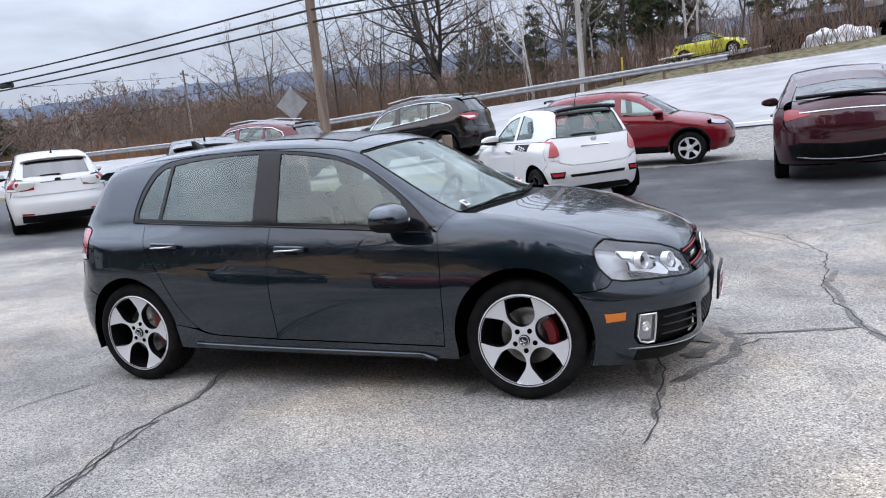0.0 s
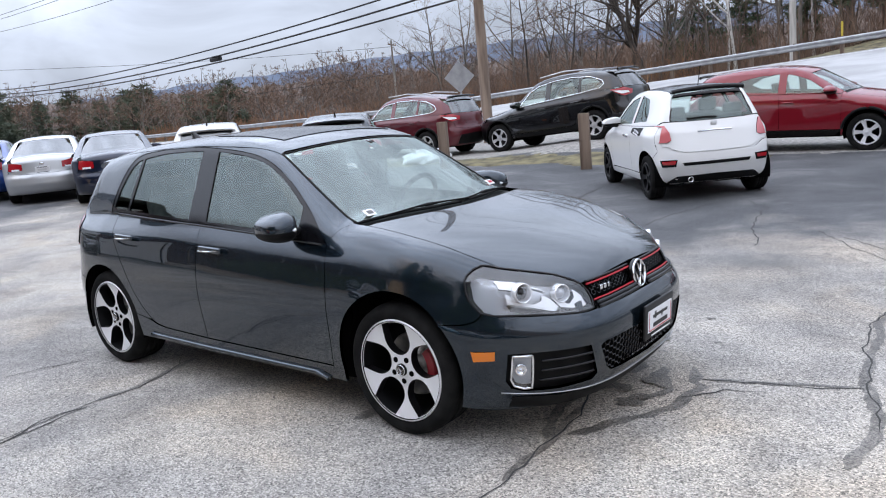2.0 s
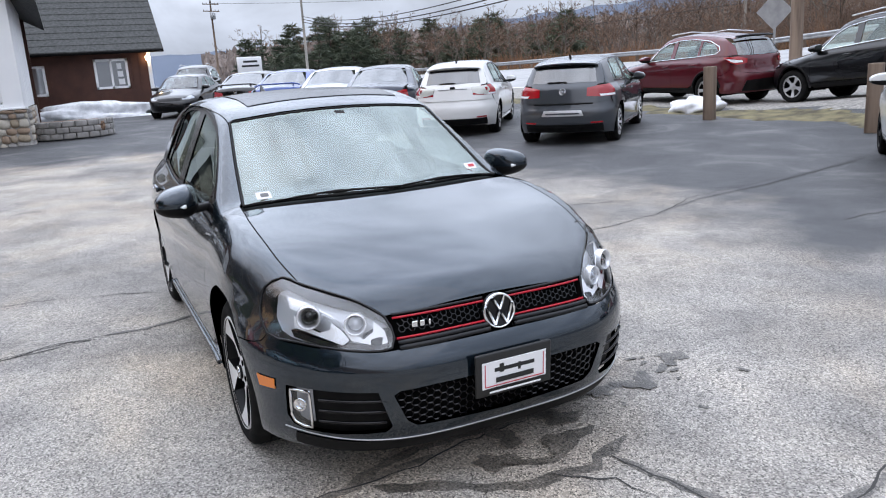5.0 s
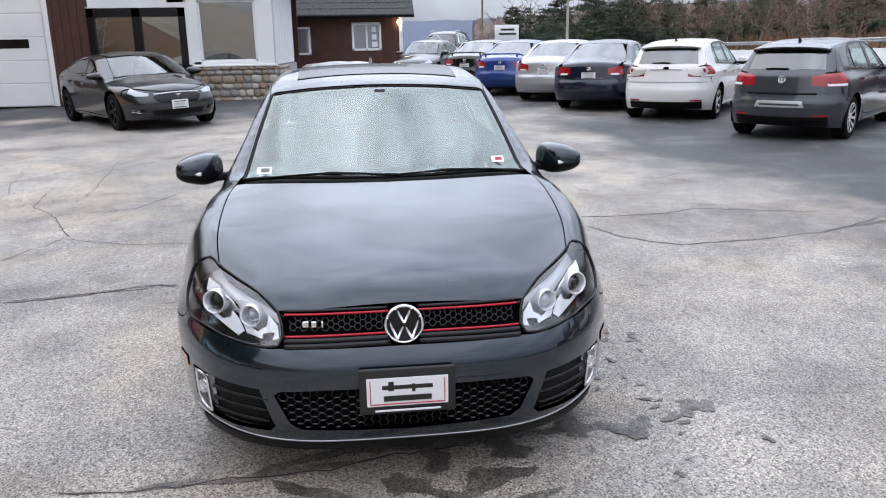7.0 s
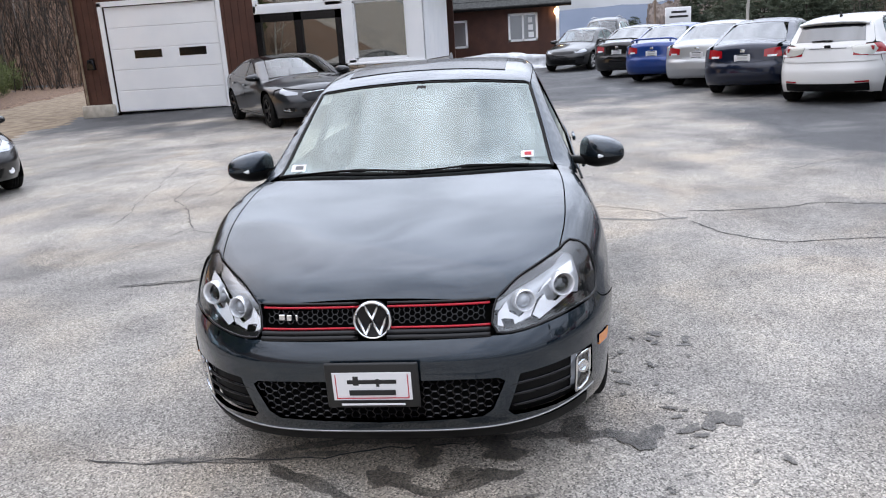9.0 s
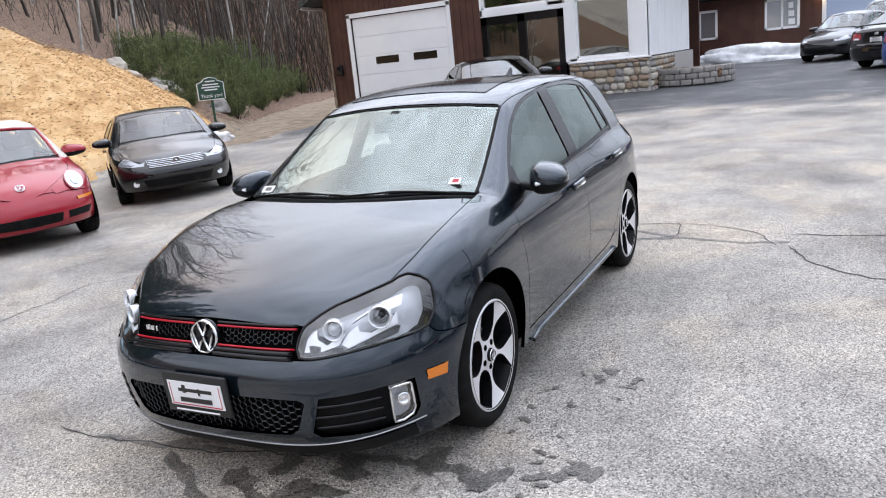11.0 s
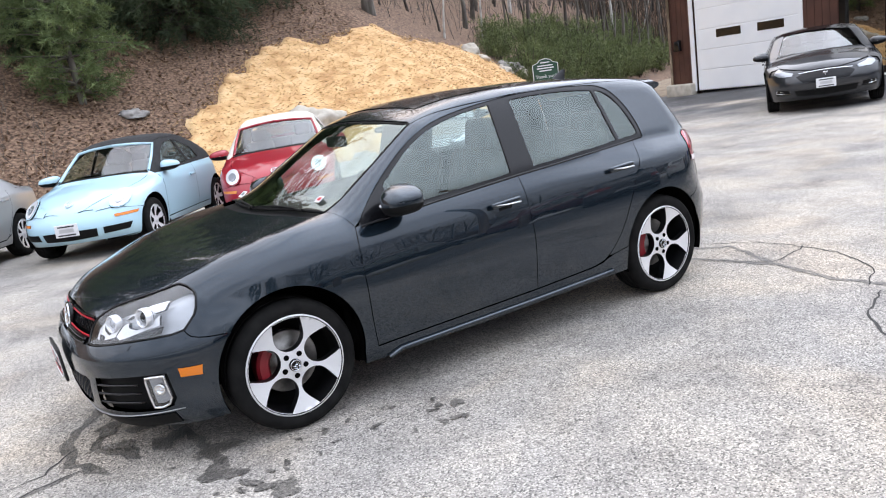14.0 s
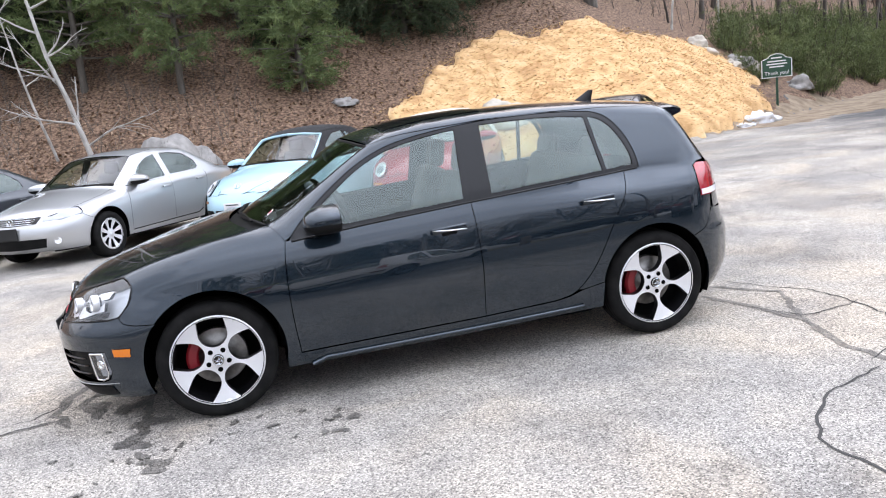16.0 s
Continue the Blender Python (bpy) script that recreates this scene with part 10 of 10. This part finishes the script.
# the pale young tree at the foot of the slope and the thin one beside it
def pale_tree(m, seed, H, r0, forks, label):
    rnd = np.random.default_rng(seed)
    trunk = wander(rnd, (0, 0, -0.15), (0.24, 0.02, 1), H, 12, 0.05, 0.0)
    wood = [(trunk, r0 * (1 - 0.8 * np.linspace(0, 1, 13)), 8)]
    fine = []
    for (z, dx, dy, dz, L) in forks:
        i = min(11, int(z / H * 12))
        b = wander(rnd, trunk[i], (dx, dy, dz), L, 7, 0.10, 0.03)
        wood.append((b, np.linspace(r0 * 0.42, 0.005, 8), 6))
        for _ in range(6):
            j = rnd.integers(2, 8)
            d = b[j] - b[j - 1]
            d = d / np.linalg.norm(d) + 0.55 * rnd.normal(size=3)
            fine.append((wander(rnd, b[j], d, L * rnd.uniform(0.15, 0.4), 3, 0.15, 0.03), np.linspace(0.008, 0.003, 4), 4))
    return tree_thing("pale_tree", m, tubes(wood), tubes(fine), bark_pale, bark_pale, label, "tree")


pale_tree(planted(4.45, -13.75, 0), 5, 6.2, 0.066, ((0.9, -1.0, 0.35, 0.55, 1.9), (1.1, -0.4, 0.1, 1.2, 1.1), (1.2, 0.9, 0.3, 0.25, 1.6), (1.9, 0.35, 0.1, 1.0, 1.9), (2.3, 1.0, 0.2, 0.25, 1.5), (2.6, -0.9, 0.3, 0.3, 1.0), (3.0, -0.8, 0.2, 0.6, 0.9), (3.5, 1.0, 0.2, 0.35, 1.5), (3.7, -1.0, 0.2, 0.3, 1.4), (4.3, 0.8, -0.3, 0.5, 1.2), (4.8, -0.6, 0.3, 0.8, 1.2)), "pale bare young tree at the foot of the slope")
pale_tree(planted(5.2, -13.9, 30), 9, 4.6, 0.036, ((1.2, 0.9, 0.2, 0.5, 0.7), (2.0, -0.8, 0.3, 0.5, 0.7), (2.9, 0.8, -0.2, 0.4, 0.9), (3.6, -0.6, 0.2, 0.7, 0.6)), "thin pale bare sapling beside a larger one")

# young pines and a dark hemlock behind them
for k, (x, y, H, w, seed) in enumerate(((4.9, -16.6, 6.6, 1.9, 1), (2.5, -16.0, 6.2, 1.55, 2), (-0.6, -15.8, 6.0, 1.5, 3), (7.9, -16.4, 6.4, 1.7, 4), (3.9, -19.2, 7.6, 2.0, 5), (0.8, -19.5, 7.4, 1.9, 6))):
    tr, cr = pine(seed, H, w, whorl_gap=0.27, blades=34, size=0.17, bare=0.14 if k != 2 else 0.06, per=9)
    tree_thing("young_pine", planted(x, y, 40 * k), tr, cr, bark_grey, needle, "green young pine with soft needles on the slope", "pine tree", "young pines on the slope")
for k, (x, y, H, w, seed) in enumerate(((-4.0, -18.6, 8.5, 2.7, 11), (-6.6, -20.2, 9.0, 2.7, 12), (-2.0, -20.2, 8.0, 2.4, 13))):
    tr, cr = pine(seed, H, w, whorl_gap=0.22, droop=0.45, blades=28, size=0.18, bare=0.05, per=10, rise=0.12)
    hemlock = tree_thing("hemlock", planted(x, y, 70 * k), tr, cr, bark_dark, needle_dark, "dark green hemlock with drooping branches above the mulch", "hemlock tree", "hemlocks on the slope")
# more hemlocks, added as a dark backdrop standing in for the forest's shadow
for x, y, turn, size in ((1.6, -22.6, 100, 1.1), (4.6, -23.2, 200, 1.2), (7.6, -21.8, 300, 1.15), (10.8, -21.0, 40, 1.2), (6.3, -19.0, 150, 0.8), (-0.4, -18.2, 260, 0.75)):
    copy_thing(hemlock, planted(x, y, turn, size))

# bare trees: five shapes, planted many times
rw = random.Random(42)
kinds, far_kinds = [], []
for k, (H, r0, first, limbs, fork, bark) in enumerate(((14, 0.15, 0.30, 15, 1, bark_grey), (12, 0.11, 0.40, 12, 0, bark_dark), (15, 0.19, 0.25, 16, 2, bark_grey), (11, 0.08, 0.45, 11, 0, bark_grey), (13, 0.13, 0.35, 13, 1, bark_dark))):
    kinds.append((bare_tree(60 + k, H, r0, first, limbs, fork=fork, twigs=2), bark))
    far_kinds.append((bare_tree(60 + k, H, r0, first, 11, fork=0, twigs=2, subs=5, thin=4.0), bark))
grove = {}


def plant_bare(k, x, y, size, where, label, sink=0.1):
    key = (k, where)
    m = planted(x, y, rw.uniform(0, 360), size, sink)
    if key not in grove:
        (tr, cr), bark = (far_kinds if "far" in where else kinds)[k]
        grove[key] = tree_thing("bare_tree", m, tr, cr, bark, twig_brown, label, "tree", where)
    else:
        copy_thing(grove[key], m)


spots = []


def free(x, y, gap):
    if all((x - a) ** 2 + (y - b) ** 2 > gap * gap for a, b in spots):
        spots.append((x, y))
        return True
    return False


count = 0
while count < 120:
    x, y = rw.uniform(-34, 16), 41.5 + 38 * rw.random() ** 1.5
    if -4.5 < x < 12 and y < 47 or not free(x, y, 1.25):
        continue
    plant_bare(rw.choice((0, 1, 2, 3, 4)), x, y, rw.uniform(0.62, 1.0), "woods beyond the road", "bare grey winter tree in woods beyond the road")
    count += 1
# the wide leaning tree that overhangs the road's far side
(tr, cr) = bare_tree(91, 13, 0.24, 0.22, 18, spread=1.3, fork=3, lean=0.02, twigs=5, limb_len=0.42)
for x, y, turn in ((-15.5, 41.5, 0), (-18.0, 44.0, 140)):
    m = planted(x, y, turn, 0.92, 0.1) @ pose(0, 0, 0, 0, -16 if turn == 0 else -10, 0)
    tree_thing("leaning_tree", m, tr, cr, bark_dark, bark_dark, "wide leaning bare tree with fine drooping twigs", "tree", "woods beyond the road")
for x, y, s in ((-9.9, 39.8, 0.75), (-10.5, 40.4, 0.62), (-1.6, 44.5, 0.9), (-1.0, 44.8, 0.8), (-7.6, 47.0, 0.8)):
    tr, cr = bare_tree(int(100 + 7 * x), 12, 0.13, 0.5, 9, spread=0.6, fork=1, twigs=3)
    tree_thing("birch", planted(x, y, 50 * x, s, 0.1), tr, cr, bark_pale, twig_brown, "white-barked bare birch beyond the guard rail", "birch tree", "birches beyond the road")
pines_near = [pine(200 + k, 14, w, whorl_gap=0.62, blades=9, size=0.42, bare=0.25, per=6, droop=0.1, rise=0.2) for k, w in enumerate((2.8, 2.3, 3.2))]
pines_far = [pine(210 + k, 14, w, whorl_gap=0.95, blades=5, size=0.75, bare=0.2, per=6, droop=0.1, rise=0.2) for k, w in enumerate((2.8, 2.3, 3.2))]
first_pine = {}


def plant_pine(k, x, y, size, where, label, wide=1.0):
    m = planted(x, y, rw.uniform(0, 360), size, 0.2, wide)
    if (k, where) not in first_pine:
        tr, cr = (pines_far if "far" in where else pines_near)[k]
        first_pine[(k, where)] = tree_thing("tall_pine", m, tr, cr, bark_dark, needle_haze if "far" in where else needle_dark, label, "pine tree", where)
    else:
        copy_thing(first_pine[(k, where)], m)


for x, y, s in ((-8.8, 50, 0.85), (-5.5, 46.5, 1.0), (-3.8, 48, 0.95), (-16.5, 56, 0.7), (-17.8, 55, 0.62), (-21.5, 60, 0.7), (-13.0, 52, 0.6), (-4.6, 53, 1.05), (3.0, 56, 1.0), (9, 58, 1.0), (-2.0, 52, 0.9), (6, 50, 0.9)):
    plant_pine(rw.randrange(3), x, y, s, "pines beyond the road", "tall dark green pine among bare trees")
# pines and bare woods far down the road to the west
for k in range(60):
    az = math.radians(rw.choice((rw.gauss(145.5, 1.2), rw.gauss(151, 1.3), rw.gauss(159.5, 2.2), rw.uniform(162, 172))))
    r = rw.uniform(105, 190)
    x, y = 4 + r * math.cos(az), -1 + r * math.sin(az)
    az_d = math.degrees(az)
    top = 1.18 * np.interp(az_d, [141, 145, 148, 151, 155, 159, 163, 168, 172], [0.07, 0.080, 0.066, 0.068, 0.066, 0.077, 0.070, 0.05, 0.034])
    size = max(0.25, (1.5 + r * top * rw.uniform(0.72, 1.05) - float(height(x, y))) / 14)
    plant_pine(rw.randrange(3), x, y, size, "far pines by the road", "distant dark pine beside the road", rw.uniform(1.1, 1.7))
far_parts, far_bark = [], []
for k in range(360):
    az = math.radians(rw.uniform(112, 172))
    r = rw.uniform(80, 210)
    x, y = 4 + r * math.cos(az), -1 + r * math.sin(az)
    if y < 39 or x > -28:
        continue
    top = 0.061 if math.degrees(az) > 140 else 0.056 + 0.025 * rw.random()
    size = max(0.2, (1.5 + r * top * rw.uniform(0.8, 1.15) - float(height(x, y))) / 13)
    M = np.array(planted(x, y, rw.uniform(0, 360), size, 0.1, 1.3))
    (tr, cr), _ = far_kinds[rw.choice((0, 1, 2, 4))]
    for store, (V_, F_) in ((far_bark, tr), (far_parts, cr)):
        store.append((V_ @ M[:3, :3].T + M[:3, 3], F_))


def merged(items):
    V_, F_, at = [], [], 0
    for v, f in items:
        V_.append(v)
        F_.append(f + at)
        at += len(v)
    return np.vstack(V_), np.vstack(F_)


def stems(n, place, h0, h1, seed, lean=0.22, thick=0.008, split=2):
    """Upright leafless shoots."""
    rnd = np.random.default_rng(seed)
    V, F = [], []
    paths = []
    for _ in range(n):
        x, y = place(rnd)
        h = rnd.uniform(h0, h1)
        p = wander(rnd, (x, y, float(height(x, y)) - 0.05), (rnd.normal() * lean, rnd.normal() * lean, 1), h, 3, 0.1)
        paths.append((p, np.linspace(thick, thick * 0.35, 4), 3))
        for _ in range(split):
            paths.append((wander(rnd, p[2], p[3] - p[2] + 0.35 * h / 3 * rnd.normal(size=3), h * 0.45, 2, 0.1), np.linspace(thick * 0.6, thick * 0.25, 3), 3))
    return tubes(paths)


def stuff(name, VF, mat, label, category):
    return tagged(new(name, raw_mesh(name, VF[0], VF[1], mat)), label, category, kind="stuff")


stuff("far_trunks", merged(far_bark), bark_grey, "grey trunks of distant winter woods", "woods")
stuff("far_crowns", merged(far_parts), twig_brown, "brown leafless crowns of distant woods", "woods")
# the wooded rise behind them, a rough brown canopy
az = np.radians(np.linspace(96, 171, 420))
rg = np.linspace(150, 330, 34)
A_, R_ = np.meshgrid(az, rg, indexing="ij")
rn = np.random.default_rng(77)
rise_to = np.interp(np.degrees(A_), [96, 112, 126, 140, 150, 160, 171], [0.066, 0.058, 0.052, 0.047, 0.045, 0.042, 0.03])
Z_ = -6 + (1.5 + R_ * rise_to + 6) * np.clip((R_ - 150) / 90, 0, 1) ** 0.6 + rn.normal(size=A_.shape) * 0.9 + 1.3 * np.sin(A_ * 130 + R_ * 0.3) * np.sin(R_ * 0.21 + A_ * 60)
Vc = np.stack([4 + R_ * np.cos(A_), -1 + R_ * np.sin(A_), Z_], -1).reshape(-1, 3)
ic = (np.arange(len(az) - 1)[:, None] * len(rg) + np.arange(len(rg) - 1)[None]).ravel()
stuff("far_canopy", (Vc, np.stack([ic, ic + len(rg), ic + len(rg) + 1, ic + 1], -1)), far_brown, "brown canopy of woods on a far rise", "woods")
stuff("brown_brush", stems(6000, lambda r: (r.uniform(-40, 8), 39.5 + 16 * r.random() ** 1.5 ), 0.8, 3.2, 1, 0.25, 0.016, 1), twig_brown, "tangled brown winter brush under the trees", "brush")
stuff("rust_brush", stems(3600, lambda r: (r.uniform(-75, -11), r.uniform(38.5, 56)), 0.5, 1.9, 2, 0.3, 0.02, 1), twig_rust, "rust-coloured dry brush beyond the road", "brush")
stuff("far_brush", stems(5000, lambda r: (r.uniform(-190, -45), r.uniform(62, 150)), 2.0, 6.0, 3, 0.3, 0.07, 1), twig_brown, "brown winter scrub far beyond the road", "brush")


def leaf_bits(n, place, size, seed, lift=0.012, flat=0.5, aspect=0.55, spill=0.0):
    rnd = np.random.default_rng(seed)
    xy = np.array([place(rnd) for _ in range(n)])
    if spill:
        xy = xy + spill * rnd.normal(size=xy.shape)
        lift = np.where(in_mulch(xy[:, 0], xy[:, 1]), lift, 0.13)
    c = np.column_stack([xy, height(xy[:, 0], xy[:, 1]) + lift])
    a = rnd.uniform(0, 2 * np.pi, n)
    L = size * rnd.uniform(0.5, 1.4, n)
    u = np.stack([np.cos(a) * L, np.sin(a) * L, flat * L * rnd.normal(size=n)], -1)
    w = np.stack([-np.sin(a) * L * aspect, np.cos(a) * L * aspect, flat * L * rnd.normal(size=n) * 0.6], -1)
    c[:, 2] += np.abs(u[:, 2]) + np.abs(w[:, 2])
    V = np.stack([c - u, c + w * 0.8, c + u, c - w * 0.8], 1).reshape(-1, 3)
    return V, np.arange(4 * n).reshape(-1, 4)


in_mulch = within(MULCH, 0.1)


def on_mulch(r):
    while True:
        x, y = r.uniform(-16, 0.6), r.uniform(-20.4, -11.6)
        if in_mulch(np.array([x]), np.array([y]))[0]:
            return x, y


def on_litter(r):
    while True:
        x, y = r.uniform(-9, 13), -11.9 - 9 * r.random() ** 1.3
        if not in_mulch(np.array([x]), np.array([y]))[0]:
            return x, y


stuff("straw_chips", leaf_bits(24000, on_mulch, 0.042, 5, 0.245, 0.25, 0.16, 0.3), straw, "loose pale wood chips and straw", "mulch")
stuff("mulch_bits", leaf_bits(1100, on_mulch, 0.04, 6, 0.25, 0.3, 0.25), dead_leaf, "brown leaves blown over the mulch", "leaves")
stuff("dead_leaves", leaf_bits(22000, on_litter, 0.042, 7, 0.10, 0.45, 0.6), dead_leaf, "brown and tan fallen leaves", "leaves")
stuff("slope_shoots", stems(520, lambda r: (r.uniform(0.6, 12), -12.4 - 10 * r.random()), 0.5, 1.8, 8, 0.25, 0.006), bark_grey, "thin bare shoots on the leafy slope", "shoots")

# tall trees behind the young ones, whose tops are never seen
for x, y, k, size in ((-10.6, -19.4, 2, 1.35), (-8.2, -22.5, 0, 1.4), (-1.0, -22.0, 2, 1.4), (2.2, -21.0, 0, 1.35), (5.6, -20.0, 4, 1.5), (9.0, -18.5, 2, 1.4), (12.5, -17.5, 0, 1.4), (7.0, -24.0, 2, 1.5), (0.5, -25.5, 0, 1.5), (-5.0, -24.5, 2, 1.5), (-12.5, -24.5, 4, 1.45), (15.5, -20.0, 4, 1.5), (-16.0, -26.0, 2, 1.4), (-20.0, -29.0, 0, 1.5)):
    plant_bare(k, x, y, 0.72 * size, "tall trees on the hillside", "tall bare tree on the wooded hillside")
for x, y, size in ((-2.6, -25.5, 1.1), (1.6, -26.8, 1.2), (9.4, -25.4, 1.2), (-7.2, -26.0, 1.1), (13.6, -24.5, 1.2), (5.6, -29.5, 1.3)):
    plant_pine(rw.randrange(3), x, y, size, "tall pines on the hillside", "tall dark pine on the wooded hillside")

# thin trunks up the slope
slim = [bare_tree(300 + k, 11, r0, 0.45, 10, spread=0.7, twigs=1, lean=0.03, subs=3) for k, r0 in enumerate((0.045, 0.055, 0.07, 0.10))]
slim_first = {}
count = 0
while count < 330:
    x = rw.uniform(-70, 16) if count % 2 else rw.uniform(-48, -9)
    y = -19.4 - 30 * rw.random() ** 1.3 - 0.42 * max(0, -x - 15)
    if y < -75 or not free(x, y, 0.75):
        continue
    k = rw.choice((0, 0, 1, 1, 2, 3))
    m = planted(x, y, rw.uniform(0, 360), rw.uniform(0.8, 1.25), 0.1) @ pose(0, 0, 0, rw.uniform(-4, 4), rw.uniform(-4, 4), 0)
    pale = rw.random() < 0.12
    if (k, pale) not in slim_first:
        slim_first[(k, pale)] = tree_thing("slim_tree", m, *slim[k], bark_pale if pale else (bark_grey, bark_dark)[k % 2], twig_brown, "slim white birch on the wooded hillside" if pale else "slim bare grey tree on the wooded hillside", "tree", "trees on the hillside")
    else:
        copy_thing(slim_first[(k, pale)], m)
    count += 1
stuff("hillside_brush", stems(2600, lambda r: (lambda x: (x, -19.8 - 16 * r.random() - 0.42 * max(0, -x - 15)))(r.uniform(-62, 12)), 0.5, 2.2, 9, 0.25, 0.012), bark_grey, "grey leafless brush on the hillside", "brush")


stuff("rise_brush", stems(3000, lambda r: (r.uniform(-74, -36), r.uniform(-62, -24)), 1.5, 5.0, 19, 0.18, 0.035), bark_dark, "dark leafless thicket on the rise behind the garage", "brush")
stuff("rise_twigs", stems(3000, lambda r: (r.uniform(-74, -36), r.uniform(-62, -24)), 1.0, 4.0, 20, 0.25, 0.03), twig_brown, "brown twiggy thicket on the rise behind the garage", "brush")


# green brush on the bank beside the mulch
def bush(m, seed, label):
    rnd = np.random.default_rng(seed)
    paths, tri = [], []
    for _ in range(38):
        a, s = rnd.uniform(0, 2 * np.pi), rnd.uniform(0.1, 0.75)
        p = wander(rnd, (0.35 * s * np.cos(a), 0.35 * s * np.sin(a), -0.05), (np.cos(a) * s, np.sin(a) * s, 1), rnd.uniform(0.5, 1.15), 4, 0.08)
        paths.append((p, np.linspace(0.008, 0.003, 5), 3))
        for e in (1, 2, 3, 4):
            for _ in range(3):
                d = p[e] - p[e - 1]
                d = d / np.linalg.norm(d) + 0.7 * rnd.normal(size=3)
                tri.append(needle_spray(rnd, p[e], d / np.linalg.norm(d), 0.14, 9, 0.12))
    T = np.vstack(tri)
    t = thing("green_bush", m, label, "bush", "green bushes on the bank")
    for nm, V, F, mat in (("stalk", *tubes(paths), bark_dark), ("foliage", T.reshape(-1, 3), np.arange(len(T) * 3).reshape(-1, 3), bush_green)):
        o = new(nm, raw_mesh(nm, V, F, mat))
        o.parent = t
    return t


bushes = [bush(planted(x, y, 0, s), 400 + k, "low green bushy shrub on the rocky bank") for k, (x, y, s) in enumerate(((-15.6, -19.3, 1.1), (-17.0, -18.6, 1.0), (-16.6, -20.6, 1.2)))]
for k in range(165):
    u, v = rw.random(), rw.random()
    x = -14.8 - 24 * u
    y = -15.0 - 0.60 * (-14.8 - x) - (0.2 + 4.6 * v ** 1.3) * (1.0 if x < -16 else 0.8) - (0.9 if x > -16 else 0.2)
    if not free(x, y, 0.55):
        continue
    copy_thing(bushes[k % 3], planted(x, y, rw.uniform(0, 360), rw.uniform(0.7, 1.35)))

# far ridge above the trees, its blue-grey haze painted into the base colour
az = np.radians(np.linspace(60, 195, 136))
deg = np.degrees(az)
crest = np.interp(deg, [60, 84, 99, 107, 118, 126.5, 133, 138, 142, 150, 165, 195], [0.085, 0.09, 0.094, 0.092, 0.083, 0.081, 0.076, 0.069, 0.066, 0.056, 0.04, 0.03])
R = 860.0
rows = []
for f in (0.0, 0.35, 0.7, 0.9, 1.0):
    wob = 0.0012 * np.sin(deg * 1.9) + 0.0008 * np.sin(deg * 4.7 + 1) + 0.0004 * np.sin(deg * 13.0)
    rr = R - 150 * (1 - f)
    rows.append(np.stack([4 + rr * np.cos(az), -1 + rr * np.sin(az), -30 + f * (31.5 + (crest + wob * f) * rr)], -1))
G = np.stack(rows)
n_r, n_c = G.shape[:2]
i = (np.arange(n_r - 1)[:, None] * n_c + np.arange(n_c - 1)[None]).ravel()
ridge = tagged(new("backdrop_ridge", raw_mesh("backdrop_ridge", G.reshape(-1, 3), np.stack([i, i + 1, i + n_c + 1, i + n_c], -1), far_wood_haze, True)), "distant wooded ridge with blue-grey haze in its colour", "ridge", kind="structure")
